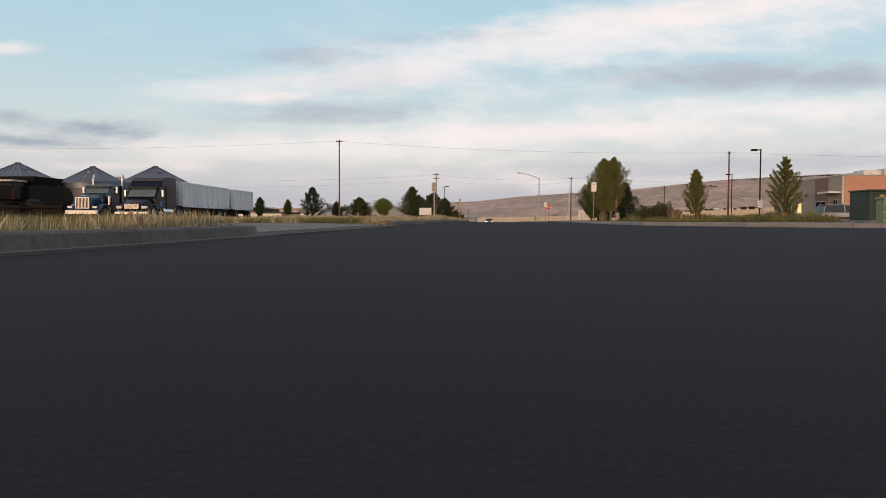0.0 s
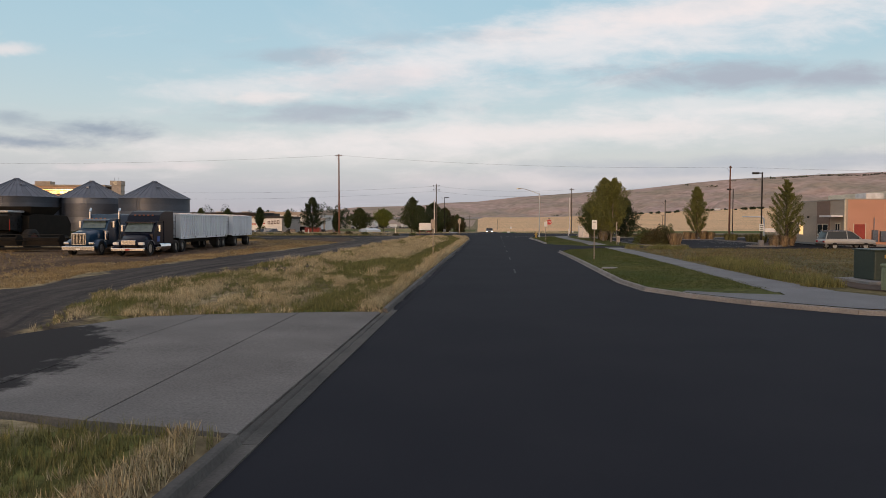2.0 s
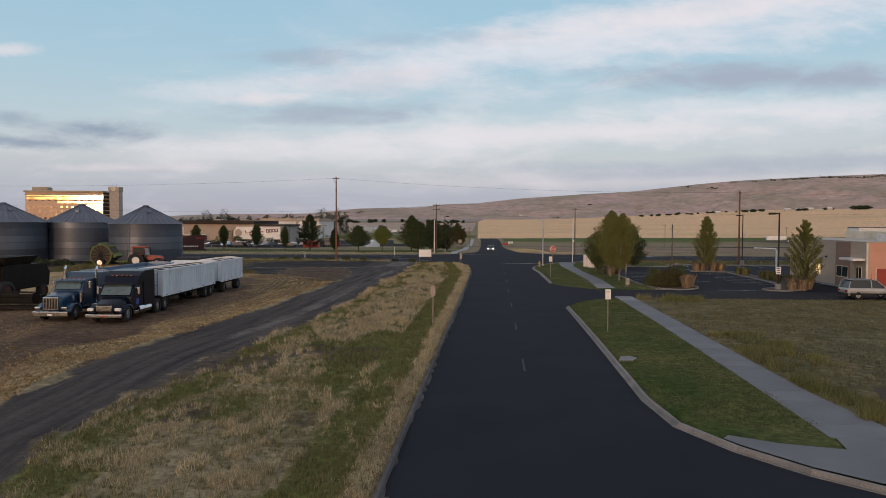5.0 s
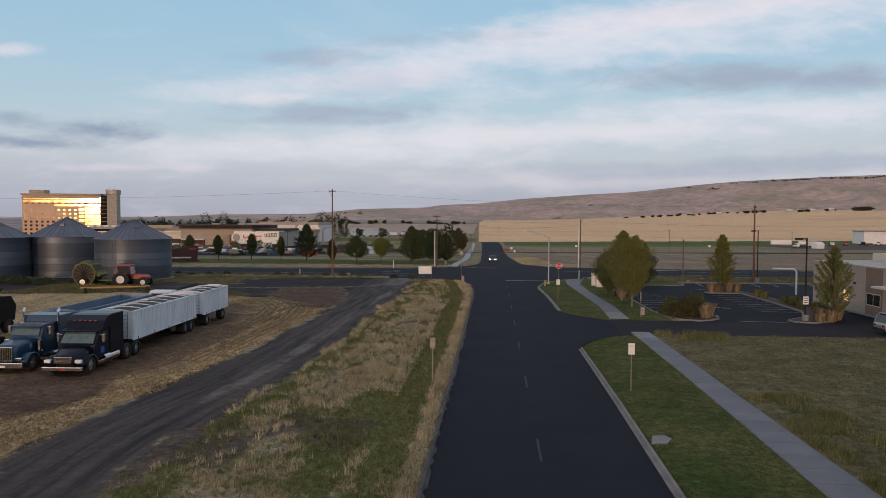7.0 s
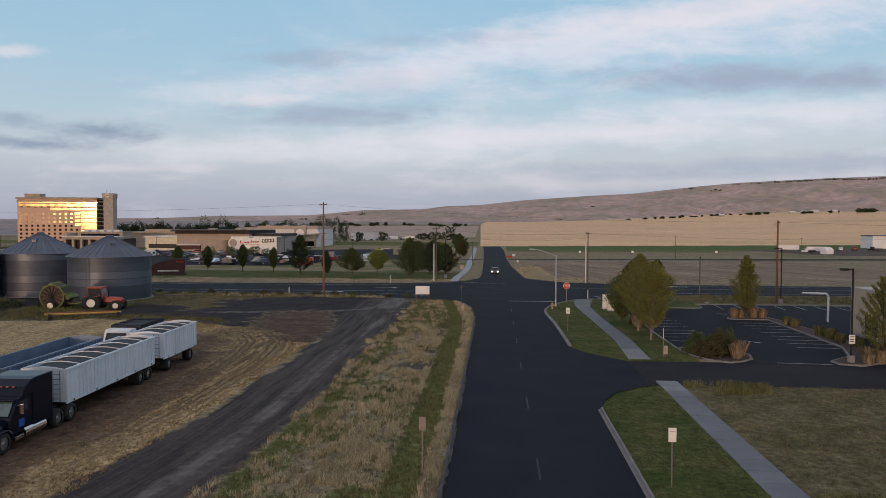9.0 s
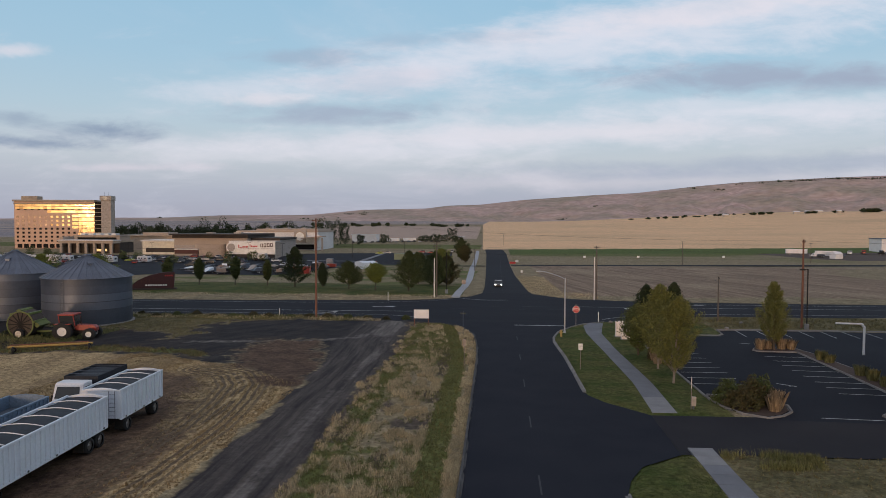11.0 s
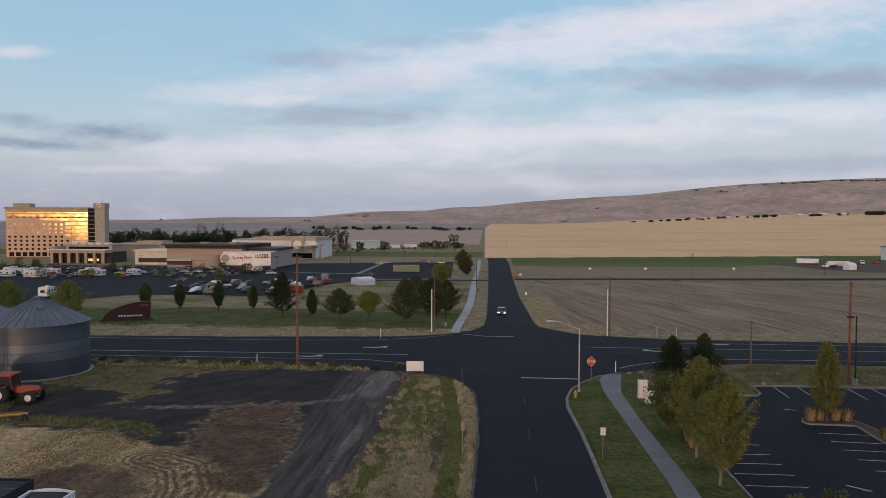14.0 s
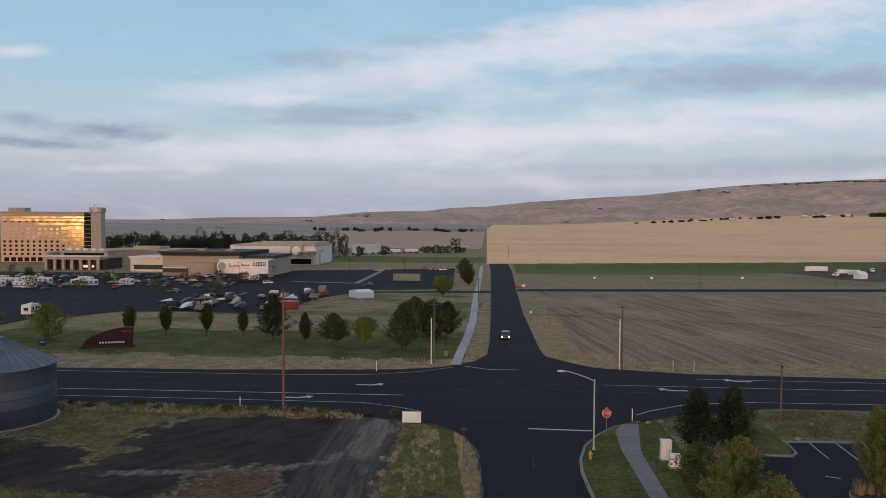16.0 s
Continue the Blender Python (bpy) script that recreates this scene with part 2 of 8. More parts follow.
M = {
    "asphalt": surf("fresh_asphalt", (.0172, .0194, .0276), .9, other=(.0240, .0262, .0345), big=.3, small=90, bump=.04, speck=.25, spec=.08),
    "asphalt_old": surf("highway_asphalt", (.0175, .020, .0275), .85, other=(.026, .028, .0345), big=.10, small=40, bump=.3, stretch=(.3, 2, 1), spec=.06),
    "asphalt_lot": surf("lot_asphalt", (.017, .019, .026), .85, other=(.024, .026, .033), big=.12, small=40, bump=.3, spec=.06),
    "paint_white": surf("worn_road_paint", (.48, .48, .47), .7, other=(.26, .26, .26), big=1.6, small=20, bump=.05),
    "concrete": surf("pale_concrete", (.25, .25, .255), .85, other=(.18, .18, .187), big=.8, small=25, rnd=.10, bump=.2),
    "concrete_dark": surf("stained_kerb_concrete", (.096, .093, .090), .9, other=(.036, .036, .038), big=.9, small=18, rnd=.22, bump=.3),
    "kerb_pale": surf("kerb_concrete", (.235, .225, .22), .85, other=(.14, .135, .13), big=1.1, small=20, rnd=.12, bump=.25),
    "walk": surf("sidewalk_concrete", (.168, .174, .192), .85, other=(.125, .130, .145), big=.7, small=30, rnd=.07, bump=.15),
    "walk_pale": surf("bright_sidewalk_concrete", (.36, .375, .405), .85, other=(.28, .29, .315), big=.7, small=30, rnd=.07, bump=.15),
    "drive": surf("driveway_concrete", (.195, .188, .185), .9, spec=.15, other=(.125, .12, .119), big=.5, small=25, rnd=.05, bump=.2),
    "plot_grass": surf("dull_plot_grass_blade", (.112, .106, .047), .8, other=(.180, .152, .080), big=.35, small=6, island=.45, bump=0, spec=.2),
    "grass": surf("grass_blade_green", (.120, .132, .048), .8, other=(.185, .175, .078), big=.35, small=6, island=.45, bump=0, spec=.2),
    "lawn": surf("lawn_blade", (.042, .068, .015), .8, other=(.080, .090, .029), big=.3, small=5, island=.4, bump=0, spec=.2),
    "straw": surf("dry_grass_blade", (.500, .430, .285), .8, other=(.310, .262, .170), big=.4, small=6, island=.55, bump=0, spec=.2),
    "stubble": surf("short_stubble_blade", (.420, .320, .180), .85, other=(.185, .135, .078), big=.4, small=6, island=.4, bump=0, spec=.1),
    "stubble_dull": surf("trampled_stubble_blade", (.230, .165, .100), .85, other=(.120, .085, .055), big=.4, small=6, island=.4, bump=0, spec=.1),
    # pale teal base colour stands in for the windshield's reflection
    "windshield": surf("reflection_toned_windshield", (.060, .095, .105), .1, other=(.085, .125, .13), small=3, bump=0, spec=.8),
    # dimmer copy of the hotel glass, for panes where the reflected sunset fades
    "hotel_glass_mid": surf("dim_reflection_glass", (.22, .16, .115), .38, .55, other=(.16, .12, .09), big=.1, small=.3, bump=0, rnd=.5, speck=.05),
    "steel": surf("galvanised_steel", (.135, .160, .205), .45, .6, other=(.095, .112, .148), big=.5, small=6, bump=.05, rnd=.1),
    "steel_pale": surf("pale_galvanised_pole", (.44, .45, .47), .5, .3, other=(.36, .37, .39), small=8, bump=.02),
    "steel_band": surf("bright_silo_sheet", (.118, .140, .182), .45, .45, other=(.084, .102, .136), big=.5, small=5, bump=.02, speck=.08, rnd=.1, stretch=(1, 1, .4)),
    "steel_dark": surf("dull_silo_sheet", (.076, .090, .120), .5, .45, other=(.050, .061, .083), big=.5, small=5, bump=.02, speck=.08, rnd=.15),
    "rust": surf("rusty_patch", (.20, .13, .10), .8, .2, other=(.25, .22, .2), big=1.2, small=8),
    "white": surf("white_paint", (.78, .78, .79), .5, other=(.62, .62, .64), big=.7, small=10, bump=.03, speck=.08),
    "white_alu": surf("white_trailer_sheet", (.68, .735, .81), .45, .05, other=(.55, .60, .67), big=.6, small=9, bump=.03, rnd=.06, speck=.08),
    "blue_alu": surf("pale_blue_trailer_sheet", (.150, .215, .300), .45, .2, other=(.100, .150, .220), big=.6, small=9, bump=.03),
    "black_paint": surf("black_truck_paint", (.0035, .006, .016), .28, other=(.0045, .007, .018), small=5, bump=0, coat=.08, spec=.18, speck=.1),
    "blue_paint": surf("blue_truck_paint", (.008, .036, .085), .3, other=(.011, .046, .10), small=5, bump=0, coat=.2, speck=.1),
    "chrome": surf("bright_chrome", (.72, .73, .75), .16, 1.0, other=(.6, .6, .62), small=6, bump=0, speck=.06),
    "rubber": surf("tyre_rubber", (.016, .016, .017), .85, small=20, bump=.2),
    "rim": surf("polished_wheel_rim", (.55, .56, .58), .3, .9, small=8, bump=0),
    "glass_dark": surf("tinted_glass", (.020, .026, .032), .08, 0.0, other=(.026, .032, .038), small=3, bump=0, spec=.45, speck=.05),
    "chassis": surf("dirty_black_chassis", (.016, .0155, .015), .8, other=(.034, .030, .026), big=1.5, small=12, spec=.2),
    "tarp": surf("black_tarp", (.020, .023, .030), .6, other=(.034, .038, .047), big=1, small=6, bump=.2, spec=.15),
    "wood_pole": surf("weathered_pole_wood", (.20, .085, .050), .85, other=(.13, .06, .04), big=1.5, small=10, stretch=(6, 6, .5), bump=.3, rnd=.1),
    "wood_grey": surf("grey_pole_wood", (.13, .105, .085), .85, other=(.085, .07, .06), big=1.5, small=10, stretch=(6, 6, .5), bump=.3),
    "bark": surf("tree_bark", (.085, .065, .048), .9, other=(.05, .04, .03), big=3, small=20, bump=.4),
    "bark_pale": surf("pale_tree_bark", (.24, .21, .18), .9, other=(.15, .13, .11), big=3, small=20, bump=.3),
    "leaf": surf("tree_leaf", (.048, .070, .019), .65, other=(.078, .094, .027), big=.7, small=5, island=.5, bump=0, spec=.3),
    "leaf_olive": surf("autumn_olive_leaf", (.165, .168, .046), .65, other=(.085, .098, .028), big=.6, small=5, island=.5, bump=0, spec=.3),
    "leaf_light": surf("yellow_green_leaf", (.150, .175, .036), .65, other=(.095, .130, .030), big=.6, small=5, island=.45, bump=0, spec=.3),
    "leaf_dark": surf("dark_conifer_leaf", (.022, .034, .013), .7, other=(.032, .046, .018), big=.6, small=5, island=.5, bump=0, spec=.25),
    "leaf_deep": surf("deep_green_leaf", (.036, .054, .017), .65, other=(.058, .072, .023), big=.7, small=5, island=.5, bump=0, spec=.25),
    "leaf_brown": surf("brown_shrub_leaf", (.070, .055, .026), .75, other=(.050, .056, .022), big=.9, small=5, island=.45, bump=0, spec=.2),
    "plume_green": surf("yellow_green_grass_clump", (.20, .19, .085), .8, other=(.12, .125, .05), big=.9, small=5, island=.4, bump=0, spec=.2),
    "plume": surf("tan_grass_plume", (.300, .235, .155), .8, other=(.19, .145, .095), big=.9, small=5, island=.4, bump=0, spec=.2),
    "red": surf("red_paint", (.33, .022, .018), .4, other=(.26, .02, .018), small=8, bump=0, coat=.2),
    "sign_red": surf("sign_red", (.46, .018, .020), .45, other=(.40, .018, .02), small=8, bump=0, speck=.05),
    "maroon": surf("maroon_sign_face", (.040, .006, .010), .5, other=(.045, .007, .010), small=8, bump=.02),
    "sign_white": surf("sign_white", (.80, .79, .77), .5, other=(.60, .59, .57), small=8, bump=0, speck=.06),
    "sign_back": surf("bare_sign_metal", (.22, .20, .19), .5, .5, small=8, bump=0),
    "green_box": surf("green_utility_paint", (.018, .032, .024), .5, other=(.026, .04, .03), small=8, bump=.05),
    "green_pale": surf("faded_green_plastic", (.19, .23, .15), .6, other=(.14, .18, .12), small=8, bump=.05),
    "tan_wall": surf("tan_siding", (.42, .355, .295), .8, other=(.36, .305, .25), big=.3, small=9, stretch=(1, 1, 7), bump=.25),
    "tan_trim": surf("pale_trim", (.46, .42, .37), .7, small=9, bump=.05),
    "brown_wall": surf("brown_wall_panel", (.25, .165, .13), .8, other=(.21, .14, .11), big=.3, small=9, stretch=(1, 1, 7), bump=.2),
    "salmon": surf("salmon_siding", (.58, .31, .23), .8, other=(.51, .275, .20), big=.3, small=9, stretch=(1, 1, 7), bump=.25),
    "cream": surf("cream_parapet", (.72, .66, .54), .7, small=9, bump=.05),
    "door_red": surf("red_door_paint", (.36, .045, .032), .5, small=8, bump=.02),
    "hotel_wall": surf("hotel_facade", (.60, .40, .29), .8, other=(.54, .36, .26), big=.06, small=.8, bump=.02, speck=.08),
    "hotel_trim": surf("hotel_cornice", (.40, .33, .26), .8, big=.06, small=.8, bump=.02),
    "hotel_tower": surf("hotel_tower_wall", (.36, .32, .285), .8, other=(.32, .28, .25), big=.06, small=.8, bump=.02),
    # gold of the reflected sunset is put into this glass colour
    "hotel_glass": surf("sunset_tinted_mirror_glass", (.30, .215, .105), .10, .9, other=(.24, .20, .16), big=.1, small=.3, bump=.012, rnd=.45, speck=.05),
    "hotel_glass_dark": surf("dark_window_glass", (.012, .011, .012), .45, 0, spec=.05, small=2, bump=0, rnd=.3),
    "brick_tan": surf("tan_stucco", (.40, .325, .265), .85, other=(.33, .27, .22), big=.1, small=2, bump=.05),
    "brick_brown": surf("brown_fascia", (.024, .018, .016), .75, other=(.045, .035, .03), big=.2, small=2, bump=.05),
    "brick_red": surf("dark_red_band", (.085, .028, .022), .75, small=2, bump=.05),
    "grey_wall": surf("grey_stucco", (.37, .325, .295), .85, other=(.31, .275, .25), big=.1, small=2, bump=.05),
    "roof_white": surf("white_membrane_roof", (.66, .65, .66), .8, other=(.55, .55, .56), big=.1, small=2, bump=.05),
    "silver_car": surf("champagne_car_paint", (.42, .42, .43), .28, .35, small=6, bump=0, coat=.5, speck=.06),
    "dark_car": surf("dark_car_paint", (.025, .027, .032), .28, .3, small=6, bump=0, coat=.5),
    "white_car": surf("white_car_paint", (.66, .67, .69), .3, 0, small=6, bump=0, coat=.4, speck=.06),
    "lime_car": surf("lime_car_paint", (.45, .52, .03), .35, 0, small=6, bump=0, coat=.4),
    "headlight": glow("lit_headlight", (1.0, .95, .85), 6.0),
    "taillight": surf("red_tail_lens", (.35, .02, .02), .25, small=6, bump=0),
    "orange": surf("tractor_red", (.30, .028, .018), .45, other=(.22, .025, .018), small=8, bump=.03),
    "lime": surf("baler_green_paint", (.115, .150, .032), .6, other=(.075, .098, .024), small=8, bump=.05),
    "lamp_warm": glow("lit_window", (1.0, .66, .30), .8),
    "mulch": surf("dark_bark_mulch", (.040, .024, .018), .95, other=(.075, .045, .032), big=2.5, small=9, bump=.6),
    "hydrant": surf("yellow_hydrant_paint", (.42, .29, .09), .6, small=9, bump=.03),
    "box_pink": surf("pale_utility_cabinet", (.72, .66, .62), .55, other=(.62, .57, .54), small=8, bump=.03),
    "rock_pale": surf("pale_boulder", (.24, .225, .21), .9, other=(.17, .16, .15), big=2, small=9, bump=.4),
}


# ---------- mesh helpers ----------
def part(name, bm, material, parent=None, label="", smooth=False):
    """Links a bmesh as one mesh object, under a thing or under a part."""
    me = bpy.data.meshes.new(name)
    bm.normal_update()
    bm.to_mesh(me)
    bm.free()
    me.materials.append(M[material] if isinstance(material, str) else material)
    if smooth:
        for p in me.polygons:
            p.use_smooth = True
    ob = new(name, me)
    ob.parent = parent
    return tagged(ob, label)


def thing(name, at, label, category, group="", kind="", turn=0.0):
    ob = new(name)
    ob.matrix_basis = pose(*at, 0, 0, turn)
    ob.empty_display_size = .2
    return tagged(ob, label, category, group, kind)


def share(ob, name, parent, m):
    """Another part on the same mesh."""
    o = new(name, ob.data)
    o.parent = parent
    o.matrix_basis = m
    return o


def box(lo, hi, bev=0.0, bm=None):
    bm = bm or bmesh.new()
    vs = [bm.verts.new((x, y, z)) for z in (lo[2], hi[2]) for y in (lo[1], hi[1]) for x in (lo[0], hi[0])]
    fs = [bm.faces.new([vs[i] for i in f]) for f in ((0, 2, 3, 1), (4, 5, 7, 6), (0, 1, 5, 4), (2, 6, 7, 3), (0, 4, 6, 2), (1, 3, 7, 5))]
    if bev:
        es = list({e for f in fs for e in f.edges})
        bmesh.ops.bevel(bm, geom=es, offset=bev, segments=2, affect="EDGES", profile=.6)
    return bm


def tube(a, b, r0, r1=None, n=8, bm=None, caps=True):
    bm = bm or bmesh.new()
    r1 = r0 if r1 is None else r1
    a, b = Vector(a), Vector(b)
    q = (b - a).to_track_quat("Z", "Y")
    rings = []
    for p, r in ((a, r0), (b, r1)):
        rings.append([bm.verts.new(p + q @ Vector((r * math.cos(2 * math.pi * i / n), r * math.sin(2 * math.pi * i / n), 0))) for i in range(n)])
    for i in range(n):
        bm.faces.new((rings[0][i], rings[0][(i + 1) % n], rings[1][(i + 1) % n], rings[1][i]))
    if caps:
        bm.faces.new(rings[0][::-1]), bm.faces.new(rings[1])
    return bm


def loft(rings, bm=None, caps=True):
    """Closed rings of points, skinned one to the next."""
    bm = bm or bmesh.new()
    vr = [[bm.verts.new(p) for p in r] for r in rings]
    n = len(vr[0])
    for a, b in zip(vr, vr[1:]):
        for i in range(n):
            bm.faces.new((a[i], a[(i + 1) % n], b[(i + 1) % n], b[i]))
    if caps:
        bm.faces.new(vr[0][::-1]), bm.faces.new(vr[-1])
    return bm


def side(profile, x0, x1, bm=None, inset=0.0, bev=0.0):
    """A side outline in (y, z), pulled across from x0 to x1."""
    bm = loft([[(x, y, z) for y, z in profile] for x in (x0, x1)], bm)
    bmesh.ops.recalc_face_normals(bm, faces=bm.faces)
    if bev:
        bmesh.ops.bevel(bm, geom=list(bm.edges), offset=bev, segments=2, affect="EDGES", profile=.6)
    return bm


def slab(poly, z0, z1, bm=None):
    """A flat polygon in (x, y) with thickness."""
    bm = bm or bmesh.new()
    lo, hi = [bm.verts.new((x, y, z0)) for x, y in poly], [bm.verts.new((x, y, z1)) for x, y in poly]
    n = len(poly)
    for i in range(n):
        bm.faces.new((lo[i], lo[(i + 1) % n], hi[(i + 1) % n], hi[i]))
    bm.faces.new(lo[::-1]), bm.faces.new(hi)
    bmesh.ops.recalc_face_normals(bm, faces=bm.faces)
    return bm


def raw(name, verts, faces, material, parent=None, label="", smooth=False):
    me = bpy.data.meshes.new(name)
    me.from_pydata(verts, [], faces)
    me.materials.append(M[material] if isinstance(material, str) else material)
    if smooth:
        me.polygons.foreach_set("use_smooth", np.ones(len(me.polygons), bool))
    ob = new(name, me)
    ob.parent = parent
    return tagged(ob, label)


def value_noise(x, y, size, seed=0):
    """Smooth noise from 0 to 1 on arrays."""
    x, y = np.asarray(x, float) / size + 1000, np.asarray(y, float) / size + 1000
    i, j = np.floor(x).astype(np.int64), np.floor(y).astype(np.int64)
    f, g = x - i, y - j
    f, g = f * f * (3 - 2 * f), g * g * (3 - 2 * g)

    def rnd(a, b):
        h = (a * 374761393 + b * 668265263 + seed * 974711) & 0xFFFFFFFF
        h = ((h ^ (h >> 13)) * 1274126177) & 0xFFFFFFFF
        return ((h ^ (h >> 16)) & 0xFFFF) / 65535
    return (rnd(i, j) * (1 - f) + rnd(i + 1, j) * f) * (1 - g) + (rnd(i, j + 1) * (1 - f) + rnd(i + 1, j + 1) * f) * g


# ---------- lie of the land ----------
def lie(y):
    """Height of the paved level along the road."""
    return np.interp(y, [-60, 6, 52, 163, 338, 512, 3000], [-.25, -.2, 0, 0, -4.7, -5.2, 24])


STREET_L = [(-2.85, -60), (-2.92, 0), (-3.02, 30), (-3.02, 66), (-3.2, 96)]
CORNER_L = [(-3.2, 96), (-3.36, 102), (-3.66, 107.3), (-4.32, 112), (-5.46, 115.5), (-7.15, 118.3), (-9.2, 120.3), (-14.6, 122.2)]
STREET_RN = [(6.2, 82.5), (6.13, 90), (6.0, 98), (5.75, 103)]
CORNER_R = [(5.75, 103), (5.6, 107), (5.85, 110.5), (6.8, 114.9), (8.75, 119), (10.7, 121.8), (14.0, 124.2)]
STREET_RS = [(5.7, 31.5), (5.75, 45), (5.72, 60.4)]
BEND_R = [(40, 17.4), (18, 19.2), (10.9, 21.9), (8.55, 24.0), (7.2, 25.8), (6.05, 28.2), (5.7, 31.5)]
DRIVE_S = [(5.72, 60.4), (6.3, 62.6), (7.4, 64.9), (10.2, 67.2), (15.4, 67.5), (26, 67.4), (64, 67.4)]
DRIVE_N = [(10.3, 75.9), (9.1, 77.4), (7.4, 79.4), (6.4, 81.5), (6.2, 82.5)]
LOT_SW = [(16.0, 98), (16.0, 82.0), (16.3, 79), (17.2, 76.9), (17.9, 76.1)]
HWY_N = [(-420, 116), (-300, 121), (-120, 124.4), (-54, 125.6), (-30, 125.9), (-20, 125.4)]
FAR_L = [(-420, 136), (-120, 143.4), (-70, 145.2), (-44, 146.6), (-18, 149.5), (-11.4, 152.0), (-9.7, 153.4), (-6.25, 157.3), (-4.34, 163.6), (-4.2, 183), (-4.85, 227),
         (-6.2, 309), (-8.7, 454), (-11, 526)]
FAR_R = [(430, 165), (120, 153), (55, 150.7), (26.8, 151.1), (17, 153.2), (12.7, 154.1), (8.67, 158.6), (5.67, 162.7), (5.1, 170), (4.8, 185), (3.95, 235), (3.97, 310),
         (3.7, 456), (1.9, 526)]
PAVED = [
    STREET_L + CORNER_L[1:] + [(-20, 124.6), (-20, 140), (14, 140)] + CORNER_R[::-1] + STREET_RN[::-1] + DRIVE_N[::-1] + [(10.3, 75.9), (10.2, 67.2)]
    + DRIVE_S[:3][::-1] + STREET_RS[::-1] + BEND_R[::-1][1:] + [(64, 16), (64, -60)],
    HWY_N + [(-20, 124.0), (-14.6, 122.2), (14, 124.2), (21.6, 128.8), (30, 131.4), (41, 132), (120, 136), (430, 148)] + FAR_R[:6] + FAR_L[:7][::-1],
    FAR_L[5:] + FAR_R[5:][::-1],
    DRIVE_S[3:] + [(64, 75), (29.2, 75), (19.3, 75.5), (17.8, 76.1), (10.3, 75.9)],
    [(16.0, 82.0), (16.3, 79), (17.2, 76.9), (19.3, 75.5), (30, 74), (64, 74), (64, 118.4), (28.1, 118.2), (26.9, 113.3), (16.0, 112.6)],
    [(-2.5, 9.3), (-5.3, 9.55), (-7.0, 10.0), (-10.6, 10.7), (-10.9, 16), (-9.5, 19), (-7.9, 19.6), (-5.4, 20.2), (-2.5, 21.0)],
]


def off_edge(x, y, poly):
    """Signed distance to a polygon's outline: negative inside."""
    p = np.array(poly, float)
    q = np.roll(p, -1, 0)
    best, inside = np.full(x.shape, 1e9), np.zeros(x.shape, bool)
    for (ax, ay), (bx, by) in zip(p, q):
        dx, dy = bx - ax, by - ay
        t = np.clip(((x - ax) * dx + (y - ay) * dy) / max(dx * dx + dy * dy, 1e-9), 0, 1)
        best = np.minimum(best, np.hypot(x - ax - t * dx, y - ay - t * dy))
        if dy:
            inside ^= ((ay > y) != (by > y)) & (x < dx * (y - ay) / dy + ax)
    return np.where(inside, -best, best)


def off_line(x, y, line):
    best = np.full(np.shape(x), 1e9)
    for (ax, ay), (bx, by) in zip(line, line[1:]):
        dx, dy = bx - ax, by - ay
        t = np.clip(((x - ax) * dx + (y - ay) * dy) / (dx * dx + dy * dy), 0, 1)
        best = np.minimum(best, np.hypot(x - ax - t * dx, y - ay - t * dy))
    return best


def off_paving(x, y):
    x, y = np.asarray(x, float), np.asarray(y, float)
    return np.minimum.reduce([off_edge(x, y, p) for p in PAVED])


def soft(v, lo, hi):
    t = np.clip((v - lo) / (hi - lo), 0, 1)
    return t * t * (3 - 2 * t)


def swell(x, y):
    """The wheat fields climb towards the foot of the hills."""
    return 40 * soft(np.asarray(x, float), 60, 1200) * soft(np.asarray(y, float), 800, 2450)


def lane_edges(y):
    """The dirt lane's edges, west and east, along y."""
    west = np.interp(y, [-5, 5, 10, 15, 20, 25, 30, 36, 42, 48, 57, 66, 80, 92, 103, 116, 124], [-11, -12, -13.5, -15.5, -16.8, -17.8, -18.6, -19.4, -19.3, -18.5, -17.9, -17.9, -18.1, -18.6, -20.3, -20, -19.5])
    east = np.interp(y, [-5, 5, 9, 12, 17, 20, 25, 30, 38, 48, 60, 75, 85, 98, 116, 124], [-10, -10, -9.5, -8.8, -10.8, -12.8, -14.3, -14.1, -14.2, -13.1, -12.6, -12.9, -12.7, -12.4, -13.1, -14])
    return west, east


def land(x, y, d=None):
    """Height of the open ground: a kerb's height over the paving, below it where paved."""
    d = off_paving(x, y) if d is None else d
    away = soft(d, 1.0, 12)
    bumps = (value_noise(x, y, 2.3, 5) - .5) * .10 + (value_noise(x, y, .8, 6) - .5) * .05
    lw, le = lane_edges(y)
    west = np.where(np.asarray(x) < -6, 1.0 - .75 * soft(x, lw - .5, lw + .8) * soft(x, le + .5, le - .8), .25)
    return lie(y) + swell(x, y) - .09 + .20 * soft(d, .06, .36) + bumps * away * west * np.where(np.asarray(y) < 130, 1, 0)


SWATH = [(-22.4, 20), (-22.3, 45), (-21.3, 60), (-21.3, 70), (-21.9, 76), (-23.0, 82), (-25.3, 86.2), (-29, 88)]   # line that the mown rows follow
WEEDY = [(-53.5, 111.5), (-47, 109.5), (-43, 109), (-40, 103), (-38.7, 108), (-41, 112), (-40.4, 115.5), (-38, 119.5), (-30, 121.6), (-20.5, 122.4), (-20.5, 126), (-60, 126), (-58, 113)]
DRY_EARTH = [(-26.5, 89.5), (-29, 97), (-28.5, 104.5), (-22.2, 106), (-19.6, 100), (-19.2, 93), (-18.6, 83), (-21.5, 83.5)]


